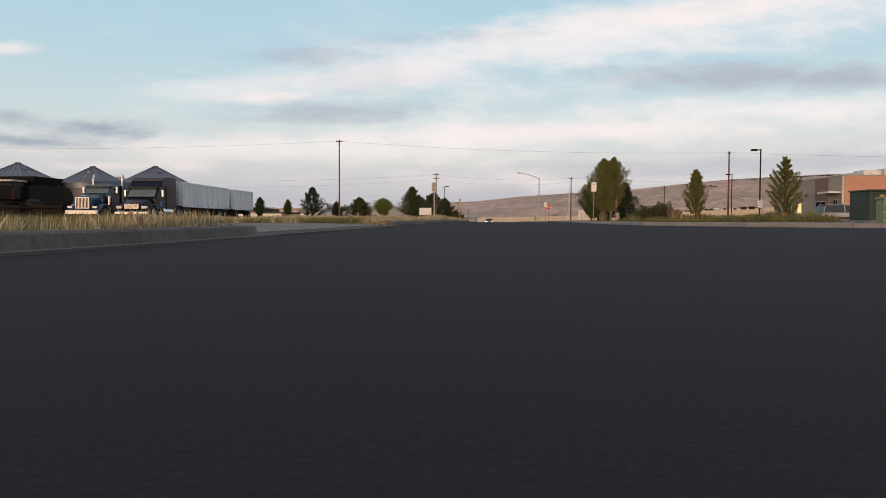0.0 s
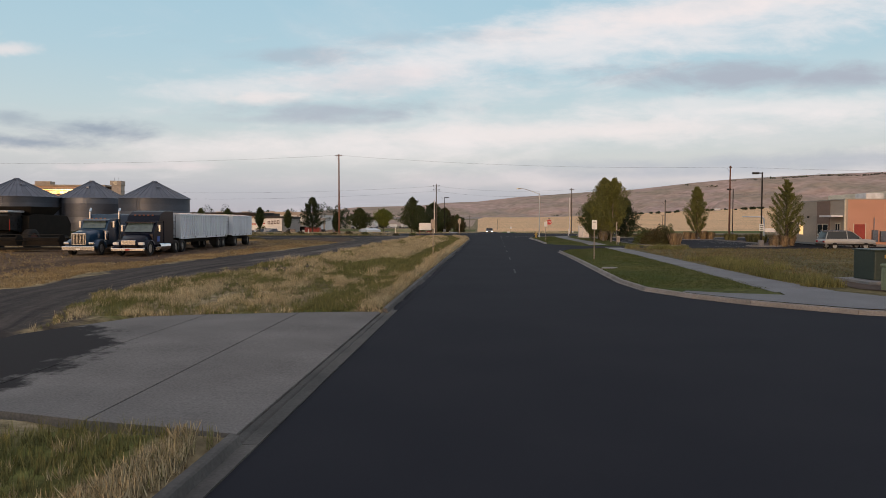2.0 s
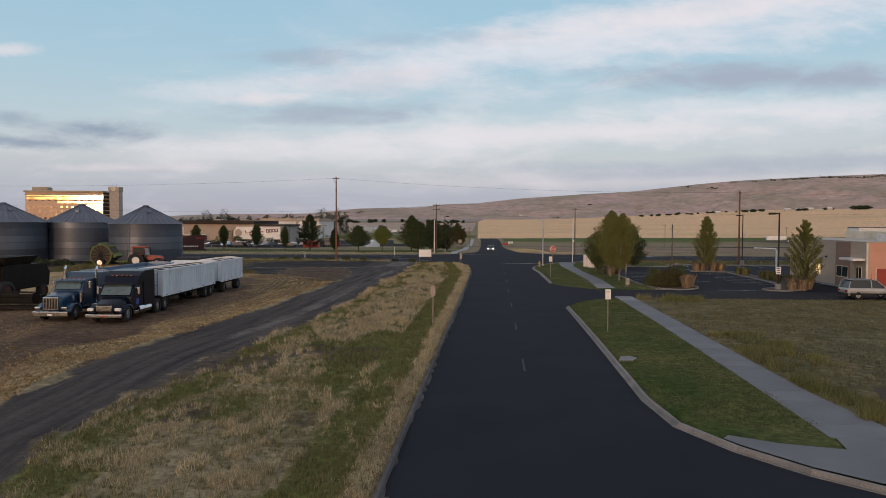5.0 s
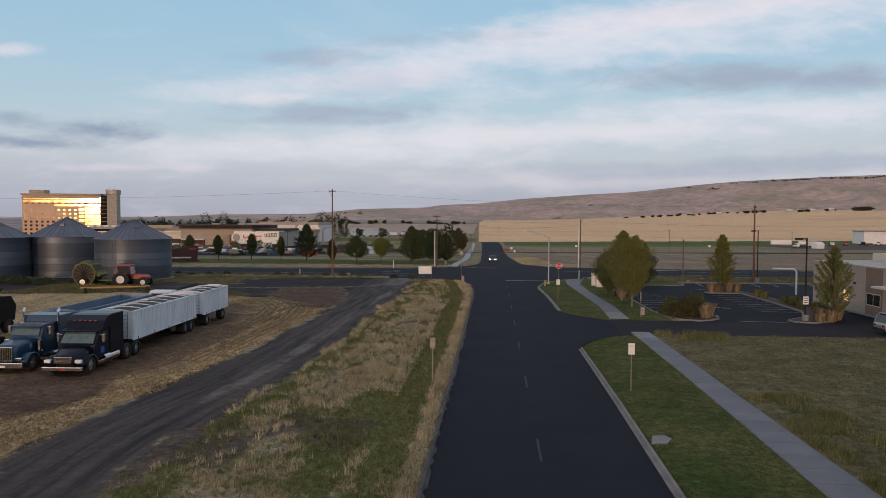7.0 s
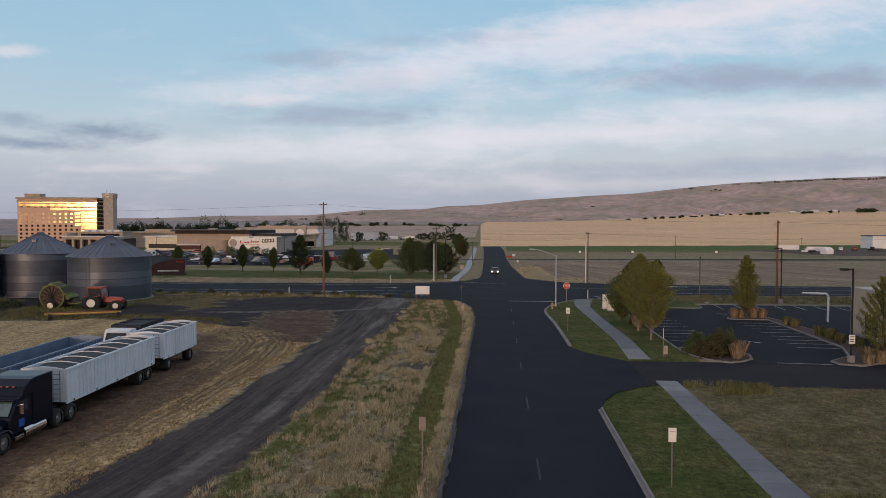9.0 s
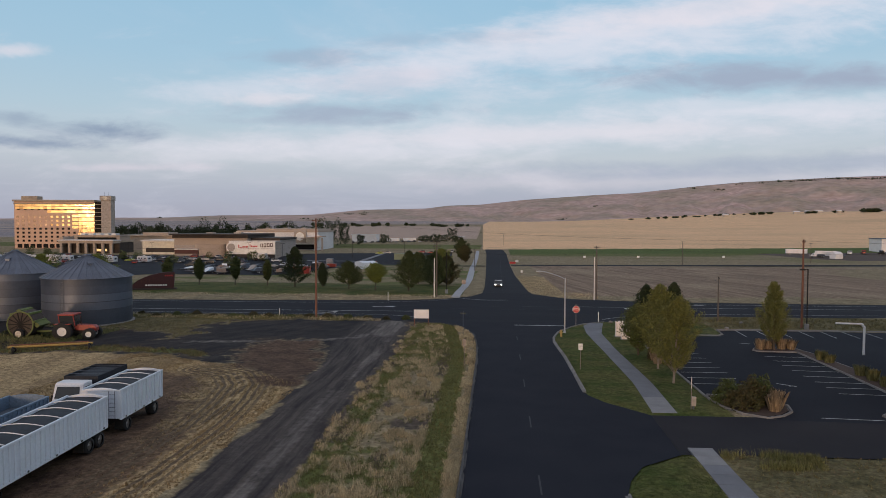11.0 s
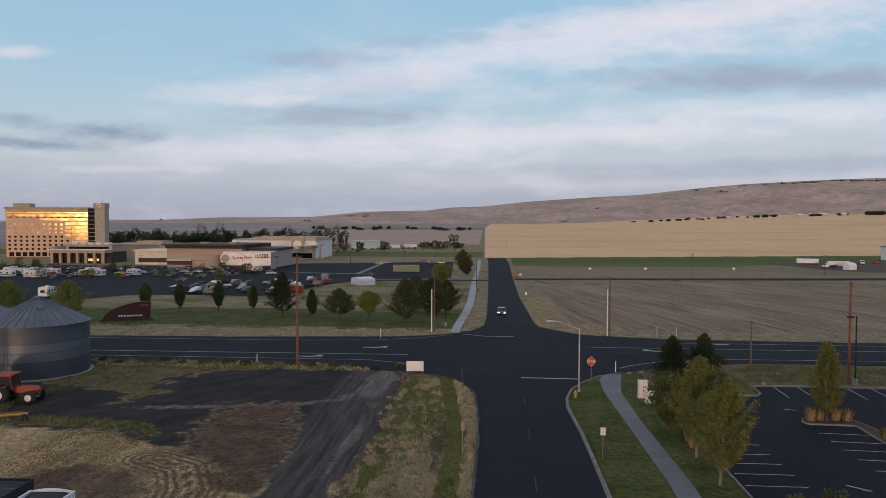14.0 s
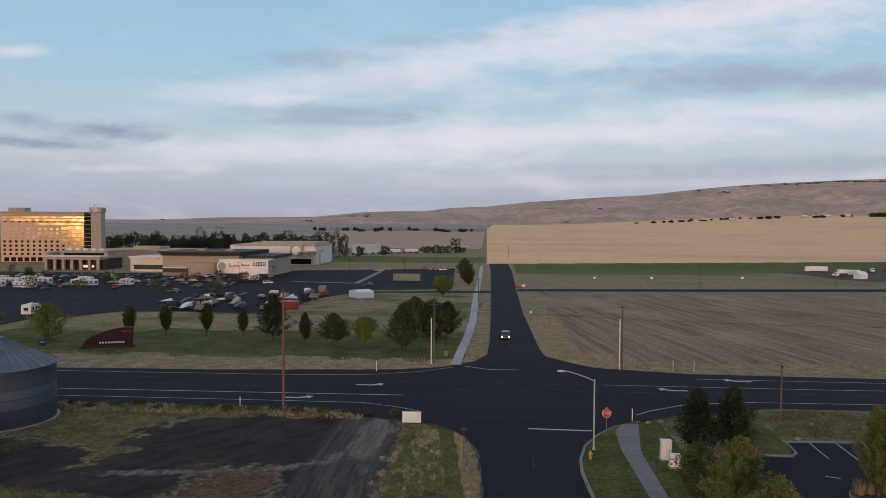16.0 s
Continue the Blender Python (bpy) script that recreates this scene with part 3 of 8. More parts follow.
def zones(x, y):
    """How far each kind of ground covers a place, 0 to 1; lane and swath are distances, far a haze tint."""
    z = {}
    n1, n2, n3 = value_noise(x, y, 3.2, 1), value_noise(x, y, 1.1, 2), value_noise(x, y, 9, 3)
    n4 = value_noise(x, y * .5, .55, 4)
    south, west = y < 127, x < 0
    lw, le = lane_edges(y)
    rough = (n1 - .5) * .9 + (n2 - .5) * .9 + (n4 - .5) * .5
    track = soft(x - lw + rough, -.35, .45) * soft(le - x + rough, -.6, .7) * soft(y, 124.5, 122.5)
    straw_to = np.interp(x, [-90, -70, -51, -46, -40, -34, -30, -26, -23, -19], [84, 90, 93.5, 95, 94.6, 93.6, 91.2, 89.2, 87.4, 83])
    yard = soft(y - straw_to + rough * 1.5, -.9, 1.1) * soft(x, lw + 1.5, lw - .5) * (x > -130) * soft(y, 124.5, 122.5)
    dry = soft(off_edge(x, y, DRY_EARTH) + rough * 2.6 + (n3 - .5) * 3, 2.6, -3.0) * soft(x - lw, .6, -.4)
    weedy = soft(off_edge(x, y, WEEDY) + rough * 2.8, 1.6, -1.8) * south
    weeds = soft(np.abs(y - straw_to - 2.2 + rough), 1.9, .5) * soft(x, -29, -34) * (.5 + n2) * (x > -75)
    z["dirt"] = np.maximum(track, yard * (1 - .97 * dry) * (1 - weedy) * (1 - .9 * np.clip(weeds, 0, 1))) * south * west
    z["lane"] = np.where(west & south, x - (lw + le) / 2, 30.0)
    z["pale"] = soft(np.hypot((x + 15.8) / 2.6, (y - 116) / 7) + (n1 - .5) * .8, 1.1, .3) * south + soft(np.abs(x - le + 1.7), 1.0, .2) * track * (.35 + .9 * (n1 - .3)) * soft(y, 30, 50)
    arc = off_line(x, y, [(-15.5, 114), (-18.5, 107.5), (-23, 104.5), (-32, 103), (-44, 101.5)]) + rough * 1.2
    z["pale"] = np.maximum(z["pale"], soft(arc, 1.5, .3) * soft(x, -46, -36) * (.45 + .8 * (n1 - .3)) * south)
    z["straw"] = soft(lw - x + rough * .8, -.2, .8) * soft(y - straw_to + rough * 1.5, .9, -1.1) * south
    out = lw - x
    z["gold"] = np.clip(soft(out + (n1 - .5) * 1.5, 4.6, 2.2) * (.85 + .5 * (n2 - .5)) + soft(straw_to - y + (n3 - .5) * 4, 9, 3) * (.9 + .5 * (n2 - .5)) + soft(x + (n3 - .5) * 8, -33, -39) * .75
                        + soft(y, 62, 74) * soft(x, -30, -24) * (.6 + .6 * (n2 - .5)), 0, 1)
    trucks = off_line(x, y, [(-24, 43), (-26, 50), (-27.5, 74)])
    z["bare"] = np.maximum((soft(trucks, 4.2, 1.2) * (.45 + .9 * (n1 - .2)) + soft(value_noise(x, y, 14, 12), .55, .8) * .35 * (x < -24)) * (x < -19), dry) * south * west
    z["swath"] = off_line(x, y, SWATH)
    verge = south & west & (x > le - .4)
    edge = x - np.interp(y, [0, 60, 96, 120], [-2.7, -2.8, -3.1, -6])
    strip = soft(edge, -1.0, -1.4) * soft(edge, -3.2, -2.7) * (.95 + .3 * (n2 - .5))
    mottle = np.clip(.25 + .22 * soft(y, 55, 80) + .3 * soft(y, 12, 8) + 1.5 * (n1 - .5) + .9 * (n2 - .5), 0, 1)
    inner = soft(edge, -2.4, -3.0)
    beside = soft(x - le + rough * .6, .5, 1.2) * soft(x - le + rough, 3.3, 1.9) * (.75 + .8 * (n2 - .5))
    hollow = soft(np.hypot((x + 6.9) / 1.9, (y - 37) / 11) + (n1 - .5) * .9, 1.1, .45) + soft(np.hypot((x + 8) / 4.2, (y - 104) / 14) + (n1 - .5) * .9, 1.1, .4) * .8
    z["green"] = np.where(verge, np.maximum.reduce([strip, mottle * inner * .75, beside * inner, hollow * inner * .9]), 0)
    z["earth"] = np.where(verge, soft(x - le + rough, 1.3, .2) * .8 + soft(value_noise(x, y * .4, 1.6, 31), .66, .8) * .8 * inner, 0)
    z["green"] = z["green"] + np.where(south & west, np.clip(weeds, 0, 1), 0)
    lawn = (x > 5) & (x < 16.2) & (y > 22) & (y < 125) & ((x < 10.9) | (y > 75))
    lawn_north = (y > 152) & (x > -110) & (x < -8) & (y < 190)
    z["lawn"] = np.where(lawn, 1.0, 0) + np.where(lawn_north, soft(y + (n1 - .5) * 6, 155, 159) * (1.35 + 1.0 * (n3 - .5)) * soft(y + (n3 - .5) * 16, 192, 180), 0)
    z["lawn"] = z["lawn"] + ((x > 22) & (x < 28) & (y > 112) & (y < 124)) * 1.0
    z["weed"] = np.where((x > 10.9) & (y < 75) & (y > 20), .9 + .4 * (n1 - .45), 0) + weedy * (.6 + .8 * n2) * west
    z["weed"] = z["weed"] + np.where((x > 16) & (y > 118.5) & (y < 132), .9, 0)
    z["green"] = z["green"] + np.where((x < -50) & south & (y > 95), soft(value_noise(x, y, 6, 8), .45, .7) * .8, 0)
    z["green"] = z["green"] + np.where((y > 176) & (y < 330) & (x < -8), .42 + .9 * (n3 - .5) + .5 * (n1 - .5), 0) + np.where((y > 525) & (y < 600) & (x < -15), .9, 0)
    plowed = (x > 9) & (y > 156) & (y < 330)
    z["brown"] = np.where(plowed, soft(x, 9, 15) * soft(y + (n3 - .5) * 5, 157, 163), 0) * soft(value_noise(x, y, 60, 9) + np.clip((150 - x) / 150, 0, 1), .25, .5)
    strip2 = (x > 6) & (y > 335) & (y < 526 + .214 * x)
    z["green"] = z["green"] + np.where(strip2, soft(y, 415 + .2 * x, 450 + .2 * x) * 1.0 + .6 * value_noise(x * .35, y, 14, 33) * soft(y, 345, 380), 0)
    z["crop"] = np.where(strip2, soft(y, 430 + .2 * x, 470 + .2 * x) * .9 + .2 * (n3 - .5), 0)
    wheat = (x > -18 - .023 * (y - 760)) & (y > 526 + .214 * x)
    left = (x < -24 - .02 * (y - 760)) & (y > 735) & (y < 1500) & (x > -.25 * y)
    z["wheat"] = np.where(wheat, 1.0, 0)
    z["tilled"] = np.where(left, 1.0, 0)
    # far: where the haze of distance is tinted into the ground colour
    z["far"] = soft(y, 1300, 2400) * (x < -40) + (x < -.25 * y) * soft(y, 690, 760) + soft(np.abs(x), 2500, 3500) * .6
    return {k: v * 1.0 if k in ("swath", "lane") else np.clip(v * 1.0, 0, 1) for k, v in z.items()}


def ground_material():
    mt = bpy.data.materials.new("open_ground")
    mt.use_nodes = True
    nt = mt.node_tree
    N, L = nt.nodes.new, nt.links.new
    bs = nt.nodes["Principled BSDF"]
    geo = N("ShaderNodeNewGeometry")

    def noise(scale, detail=5, stretch=(1, 1, 1), rot=0.0):
        turn, mp, n = N("ShaderNodeMapping"), N("ShaderNodeMapping"), N("ShaderNodeTexNoise")
        L(geo.outputs["Position"], turn.inputs[0]), L(turn.outputs[0], mp.inputs[0])
        mp.inputs["Scale"].default_value, turn.inputs["Rotation"].default_value = stretch, (0, 0, rot)
        L(mp.outputs[0], n.inputs["Vector"])
        n.inputs["Scale"].default_value, n.inputs["Detail"].default_value, n.inputs["Roughness"].default_value = scale, detail, .62
        return n.outputs["Fac"]

    def mix(f, a, b):
        n = N("ShaderNodeMix")
        n.data_type = "RGBA"
        L(f, n.inputs[0])
        for sock, v in ((n.inputs[6], a), (n.inputs[7], b)):
            if isinstance(v, tuple):
                sock.default_value = (*v, 1)
            else:
                L(v, sock)
        return n.outputs[2]

    def band(v, lo, hi):
        n = N("ShaderNodeMapRange")
        L(v, n.inputs[0])
        n.inputs[1].default_value, n.inputs[2].default_value = lo, hi
        return n.outputs[0]

    big, mid, fine, ragged = noise(.05), noise(.45), noise(5.0, 6), noise(1.3, 6)

    def cover(name):
        at, ad, mr = N("ShaderNodeAttribute"), N("ShaderNodeMath"), N("ShaderNodeMapRange")
        at.attribute_name = name
        ad.operation = "MULTIPLY_ADD"
        L(ragged, ad.inputs[0])
        ad.inputs[1].default_value = 1.1
        L(at.outputs["Fac"], ad.inputs[2])
        L(ad.outputs[0], mr.inputs[0])
        mr.inputs[1].default_value, mr.inputs[2].default_value = .86, 1.24
        return mr.outputs[0]

    def field(name):
        n = N("ShaderNodeAttribute")
        n.attribute_name = name
        return n.outputs["Fac"]

    def calc(op, a, b):
        n = N("ShaderNodeMath")
        n.operation = op
        for sock, v in zip(n.inputs, (a, b)):
            if isinstance(v, (int, float)):
                sock.default_value = v
            else:
                L(v, sock)
        return n.outputs[0]

    # wheel ruts run along the lane
    sep, comb, rut = N("ShaderNodeSeparateXYZ"), N("ShaderNodeCombineXYZ"), N("ShaderNodeTexNoise")
    L(geo.outputs["Position"], sep.inputs[0])
    L(field("lane"), comb.inputs[0]), L(calc("MULTIPLY", sep.outputs["Y"], .055), comb.inputs[1])
    L(comb.outputs[0], rut.inputs["Vector"])
    rut.inputs["Scale"].default_value, rut.inputs["Detail"].default_value, rut.inputs["Roughness"].default_value = 1.7, 7, .66
    in_lane = band(calc("ABSOLUTE", field("lane"), 0.0), 4.2, 2.8)
    drift = noise(.35, 6, (1, .12, 1), radians(-3))
    plough = noise(.62, 9, (1, .03, 1), radians(-7.6))
    col = mix(band(mid, .35, .65), (.285, .232, .145), (.165, .135, .082))
    col = mix(cover("green"), col, mix(band(mid, .35, .65), (.085, .104, .030), (.140, .142, .054)))
    col = mix(cover("earth"), col, mix(band(mid, .35, .65), (.070, .056, .046), (.115, .092, .070)))
    wob = N("ShaderNodeMath")
    wob.operation = "MULTIPLY_ADD"
    L(ragged, wob.inputs[0]), L(field("swath"), wob.inputs[2])
    wob.inputs[1].default_value = .4
    rows = calc("SINE", calc("MULTIPLY", wob.outputs[0], 10.5), 0.0)
    brown = mix(band(drift, .38, .62), (.160, .106, .066), (.085, .058, .040))
    stubble = mix(cover("gold"), brown, mix(band(drift, .36, .64), (.430, .320, .172), (.250, .180, .102)))
    stubble = mix(calc("MULTIPLY", calc("MULTIPLY", band(field("swath"), 3.2, 1.8), band(rows, .5, -.5)), band(sep.outputs["Y"], 42, 60)), stubble, (.125, .092, .060))
    col = mix(cover("weed"), col, mix(band(mid, .35, .65), (.080, .075, .035), (.150, .127, .068)))
    col = mix(cover("straw"), col, stubble)
    col = mix(cover("bare"), col, mix(band(mid, .35, .65), (.068, .044, .033), (.122, .080, .054)))
    col = mix(cover("lawn"), col, mix(band(noise(.22, 7), .36, .66), mix(band(mid, .3, .7), (.032, .058, .012), (.056, .076, .020)), (.108, .102, .038)))
    clods = mix(band(plough, .36, .66), (.145, .100, .074), (.290, .215, .150))
    clods = mix(band(noise(.05, 8, (1, .35, 1), radians(-7.6)), .50, .72), clods, (.310, .245, .165))
    col = mix(cover("brown"), col, clods)
    col = mix(cover("tilled"), col, mix(band(noise(.012, 8, (1, 6, 1)), .35, .65), (.440, .330, .260), (.345, .262, .215)))
    col = mix(cover("crop"), col, mix(band(mid, .3, .7), (.062, .098, .024), (.100, .125, .038)))
    ripe = mix(band(noise(.010, 5, (1, 6, 1)), .28, .72), (.790, .512, .298), (.660, .432, .248))
    ripe = mix(band(noise(.0030, 4, (1, 3, 1)), .46, .80), ripe, (.520, .355, .215))
    col = mix(cover("wheat"), col, ripe)
    # distance haze put into the base colour as muted grey-purple
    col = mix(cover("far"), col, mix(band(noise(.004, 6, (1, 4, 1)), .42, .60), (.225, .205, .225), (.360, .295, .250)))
    soil = mix(band(rut.outputs["Fac"], .34, .70), (.031, .028, .030), (.106, .092, .083))
    swirl = mix(band(noise(.5, 7, (1, .45, 1), radians(35)), .35, .70), (.019, .019, .022), (.050, .044, .042))
    swirl = mix(band(noise(.13, 6), .54, .70), swirl, (.066, .048, .037))
    soil = mix(in_lane, swirl, soil)
    soil = mix(cover("pale"), soil, mix(band(rut.outputs["Fac"], .38, .62), (.085, .076, .070), (.175, .158, .145)))
    col = mix(cover("dirt"), col, soil)
    hs = N("ShaderNodeHueSaturation")
    L(col, hs.inputs["Color"])
    val = N("ShaderNodeMapRange")
    L(fine, val.inputs[0])
    val.inputs[1].default_value, val.inputs[2].default_value, val.inputs[3].default_value, val.inputs[4].default_value = .25, .75, .52, 1.48
    clump, both = N("ShaderNodeMapRange"), N("ShaderNodeMath")
    L(noise(1.9, 9), clump.inputs[0])
    clump.inputs[1].default_value, clump.inputs[2].default_value, clump.inputs[3].default_value, clump.inputs[4].default_value = .3, .7, .58, 1.42
    both.operation = "MULTIPLY"
    L(val.outputs[0], both.inputs[0]), L(clump.outputs[0], both.inputs[1])
    calm = calc("SUBTRACT", 1.0, calc("MULTIPLY", cover("dirt"), .6))
    L(calc("ADD", 1.0, calc("MULTIPLY", calc("SUBTRACT", both.outputs[0], 1.0), calm)), hs.inputs["Value"])
    L(hs.outputs[0], bs.inputs["Base Color"])
    bs.inputs["Roughness"].default_value, bs.inputs["Specular IOR Level"].default_value = .95, .1
    bp = N("ShaderNodeBump")
    bp.inputs["Strength"].default_value, bp.inputs["Distance"].default_value = .7, .08
    L(fine, bp.inputs["Height"])
    L(bp.outputs[0], bs.inputs["Normal"])
    return mt


def spaced(stops):
    out = []
    for (a, step), (b, _) in zip(stops, stops[1:]):
        out += list(np.arange(a, b - step * .3, step))
    return np.array(out + [stops[-1][0]])


def build_ground():
    xs = spaced([(-4900, 350), (-2100, 90), (-600, 20), (-200, 6), (-64, .9), (-20, .45), (16, .6), (48, 4), (200, 12), (600, 60), (1500, 250), (4900, 1)])
    ys = spaced([(-900, 120), (-60, 10), (-6, .5), (70, .7), (130, 1.2), (190, 4), (345, 6), (620, 14), (1000, 60), (2200, 200), (4900, 1)])
    X, Y = np.meshgrid(xs, ys)
    d = off_paving(X, Y)
    Z = land(X, Y, d)
    Z = np.where(Y > 2600, np.minimum(Z, 20 + swell(X, Y)), Z)
    nx, ny = len(xs), len(ys)
    verts = np.stack([X, Y, Z], -1).reshape(-1, 3)
    i = (np.arange(ny - 1)[:, None] * nx + np.arange(nx - 1)).ravel()
    faces = np.stack([i, i + 1, i + nx + 1, i + nx], -1)
    me = bpy.data.meshes.new("ground")
    me.from_pydata(verts.tolist(), [], faces.tolist())
    me.polygons.foreach_set("use_smooth", np.ones(len(me.polygons), bool))
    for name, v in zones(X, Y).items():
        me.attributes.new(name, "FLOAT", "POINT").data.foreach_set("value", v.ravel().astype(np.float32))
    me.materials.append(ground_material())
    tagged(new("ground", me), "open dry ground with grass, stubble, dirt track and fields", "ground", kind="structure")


build_ground()


def strip(name, left, right, lift, material, label, steps=60, kind="structure", parent=None, along=1):
    """A paved ribbon between two edge lines, both followed over the same stretch of y (along 1) or x (along 0)."""
    lo = max(left[0][along], right[0][along])
    hi = min(left[-1][along], right[-1][along])
    ts = np.linspace(lo, hi, steps)
    cross = 1 - along
    verts, faces = [], []
    l = np.interp(ts, [p[along] for p in left], [p[cross] for p in left])
    r = np.interp(ts, [p[along] for p in right], [p[cross] for p in right])
    for k, t in enumerate(ts):
        for w in np.linspace(0, 1, 5):
            c = l[k] * (1 - w) + r[k] * w
            p = (c, t) if along else (t, c)
            verts.append((*p, float(lie(p[1])) + lift))
    for k in range(steps - 1):
        for j in range(4):
            q = k * 5 + j
            faces.append((q, q + 1, q + 6, q + 5) if along else (q + 1, q, q + 5, q + 6))
    ob = raw(name, verts, faces, material, parent, label)
    return tagged(ob, label, name.split("_")[0], kind=kind)


def flat(name, poly, lift, material, label, category, cut=4.0):
    """A paved sheet of any outline, cut so that it follows the lie of the land."""
    bm = bmesh.new()
    bm.faces.new([bm.verts.new((x, y, 0)) for x, y in poly])
    ys = [p[1] for p in poly]
    for y in np.arange(min(ys) + cut, max(ys), cut):
        bmesh.ops.bisect_plane(bm, geom=list(bm.verts) + list(bm.edges) + list(bm.faces), plane_co=(0, y, 0), plane_no=(0, 1, 0))
    for v in bm.verts:
        v.co.z = float(lie(v.co.y)) + lift
    bmesh.ops.recalc_face_normals(bm, faces=bm.faces)
    if sum(f.normal.z for f in bm.faces) < 0:
        bmesh.ops.reverse_faces(bm, faces=bm.faces)
    bmesh.ops.triangulate(bm, faces=bm.faces)
    ob = part(name, bm, material)
    return tagged(ob, label, category, kind="structure")


flat("road", PAVED[0], .004, "asphalt", "freshly laid dark asphalt street with side-street mouth", "road", 6)
flat("highway", PAVED[1], .010, "asphalt_old", "dark asphalt highway crossing the street", "road", 40)
flat("road", PAVED[2], .016, "asphalt_old", "dark asphalt street running on towards the fields", "road", 15)
M["asphalt_worn"] = surf("worn_drive_asphalt", (.026, .026, .031), .88, other=(.036, .034, .037), big=.25, small=40, bump=.3, spec=.06)
flat("driveway", PAVED[3], .016, "asphalt_worn", "asphalt driveway into the car park", "driveway", 20)
flat("car_park", PAVED[4], .010, "asphalt_lot", "asphalt car park with white stall lines", "car park", 20)


# ---------- kerbs, walks, slabs, paint ----------
def resample(line, step):
    out = [line[0]]
    for (ax, ay), (bx, by) in zip(line, line[1:]):
        n = max(1, round(math.hypot(bx - ax, by - ay) / step))
        out += [(ax + (bx - ax) * k / n, ay + (by - ay) * k / n) for k in range(1, n + 1)]
    return out


def kerb(line, away, material, label, low=None, step=3.0, gutter=.20, top=.17):
    """Cast kerb stones along a line; away: +1 when the open ground lies to the left of the way."""
    root = thing("kerb", (0, 0, 0), label, "kerb", kind="structure")
    pts = resample(line, step)
    nor = []
    for i in range(len(pts)):
        a, b = pts[max(i - 1, 0)], pts[min(i + 1, len(pts) - 1)]
        l = math.hypot(b[0] - a[0], b[1] - a[1])
        nor.append((-(b[1] - a[1]) / l * away, (b[0] - a[0]) / l * away))
    for k in range(len(pts) - 1):
        (ax, ay), (bx, by) = pts[k], pts[k + 1]
        l = math.hypot(bx - ax, by - ay)
        g = .006 / l
        mid = (ay + by) / 2
        h = .03 if low and low[0] < mid < low[1] else .145
        wob = random.uniform(-.006, .006)
        rings = []
        for t in (g, 1 - g):
            x, y = ax + (bx - ax) * t, ay + (by - ay) * t
            nx, ny = (nor[k][0] * (1 - t) + nor[k + 1][0] * t, nor[k][1] * (1 - t) + nor[k + 1][1] * t)
            z = float(lie(y))
            rings.append([(x + nx * o, y + ny * o, z + q) for o, q in ((-gutter, -.05), (-gutter, .028), (-.02, .022), (.015, h - .02 + wob), (.045, h + wob), (top, h + .004 + wob), (top + .01, -.05))])
        bm = loft(rings)
        bmesh.ops.recalc_face_normals(bm, faces=bm.faces)
        part("kerb_stone", bm, material, root)
    return root


kerb([p for p in resample(STREET_L, 3) if p[1] > -8] + CORNER_L[1:], 1, "concrete_dark", "dark stained concrete kerb with gutter along the street", low=(9, 21), gutter=.22, top=.14)
kerb(BEND_R + STREET_RS[1:], -1, "kerb_pale", "pale concrete kerb along the lawn to the driveway", step=2.4, gutter=.16, top=.13)
kerb(STREET_RN + CORNER_R[1:], -1, "kerb_pale", "pale concrete kerb with gutter along the lawn", step=2.6, gutter=.16, top=.13)
kerb([(16.0, 112.6), (16.0, 98), (16.0, 82.0), (16.3, 79), (17.2, 76.9), (18.6, 75.9), (19.8, 76.5), (20.9, 77.7), (21.3, 79.4), (20.6, 81.0), (18.6, 82.0), (16.1, 82.3)], -1, "kerb_pale",
     "concrete kerb round a planted car park island", gutter=.06, step=2.0)
kerb([(16.0, 112.7), (22.9, 113.4), (26.7, 113.5), (27.6, 114.6), (28.0, 118.1), (33, 118.5), (48, 118.7), (64, 118.9)], 1, "kerb_pale", "concrete kerb along the car park's far edge", gutter=.06)
ISLAND_E = [(27.3, 103.6), (27.9, 104.9), (32.4, 105.2), (33.1, 102.0), (33.6, 94), (33.6, 82), (33.2, 79.4), (31.5, 77.0), (29.0, 75.4), (27.3, 75.9), (27.2, 77.2), (29.8, 79.6), (31.4, 84), (31.6, 93), (31.7, 102.6), (27.6, 102.8)]
kerb(ISLAND_E + ISLAND_E[:1], -1, "kerb_pale", "concrete kerb round a long car park island", gutter=.03, step=2.2, top=.14)
flat("car_park_island", ISLAND_E, .13, "mulch", "bark-covered planting island in the car park", "island", 8)
flat("car_park_island", [(16.1, 82.2), (16.3, 79), (17.2, 77), (18.6, 76.0), (19.8, 76.6), (20.8, 77.8), (21.1, 79.4), (20.4, 80.8), (18.5, 81.9)], .13, "mulch", "bark-covered planting island beside the driveway", "island", 8)


def gutter_overlay():
    """New asphalt laid raggedly over the old gutter."""
    ys = np.arange(21.5, 110, .22)
    x0 = np.interp(ys, [p[1] for p in STREET_L + CORNER_L[1:4]], [p[0] for p in STREET_L + CORNER_L[1:4]])
    lap = .10 + .11 * soft(value_noise(ys, ys * 0, 3.4, 71) * .5 + value_noise(ys, ys * 0, .5, 72) * .5, .36, .60)
    verts, faces = [], []
    for k, y in enumerate(ys):
        z = float(lie(y))
        verts += [(x0[k] + .30, y, z + .006), (x0[k] + .235, y, z + .034), (x0[k] + .235 - lap[k], y, z + .034), (x0[k] + .225 - lap[k], y, z + .020)]
        if k:
            q = 4 * k
            faces += [(q + j, q + j - 4, q + j - 3, q + j + 1) for j in range(3)]
    tagged(raw("asphalt_edge", verts, faces, "asphalt", None, "", True), "ragged edge of new asphalt over the old gutter", "road", kind="structure")


gutter_overlay()


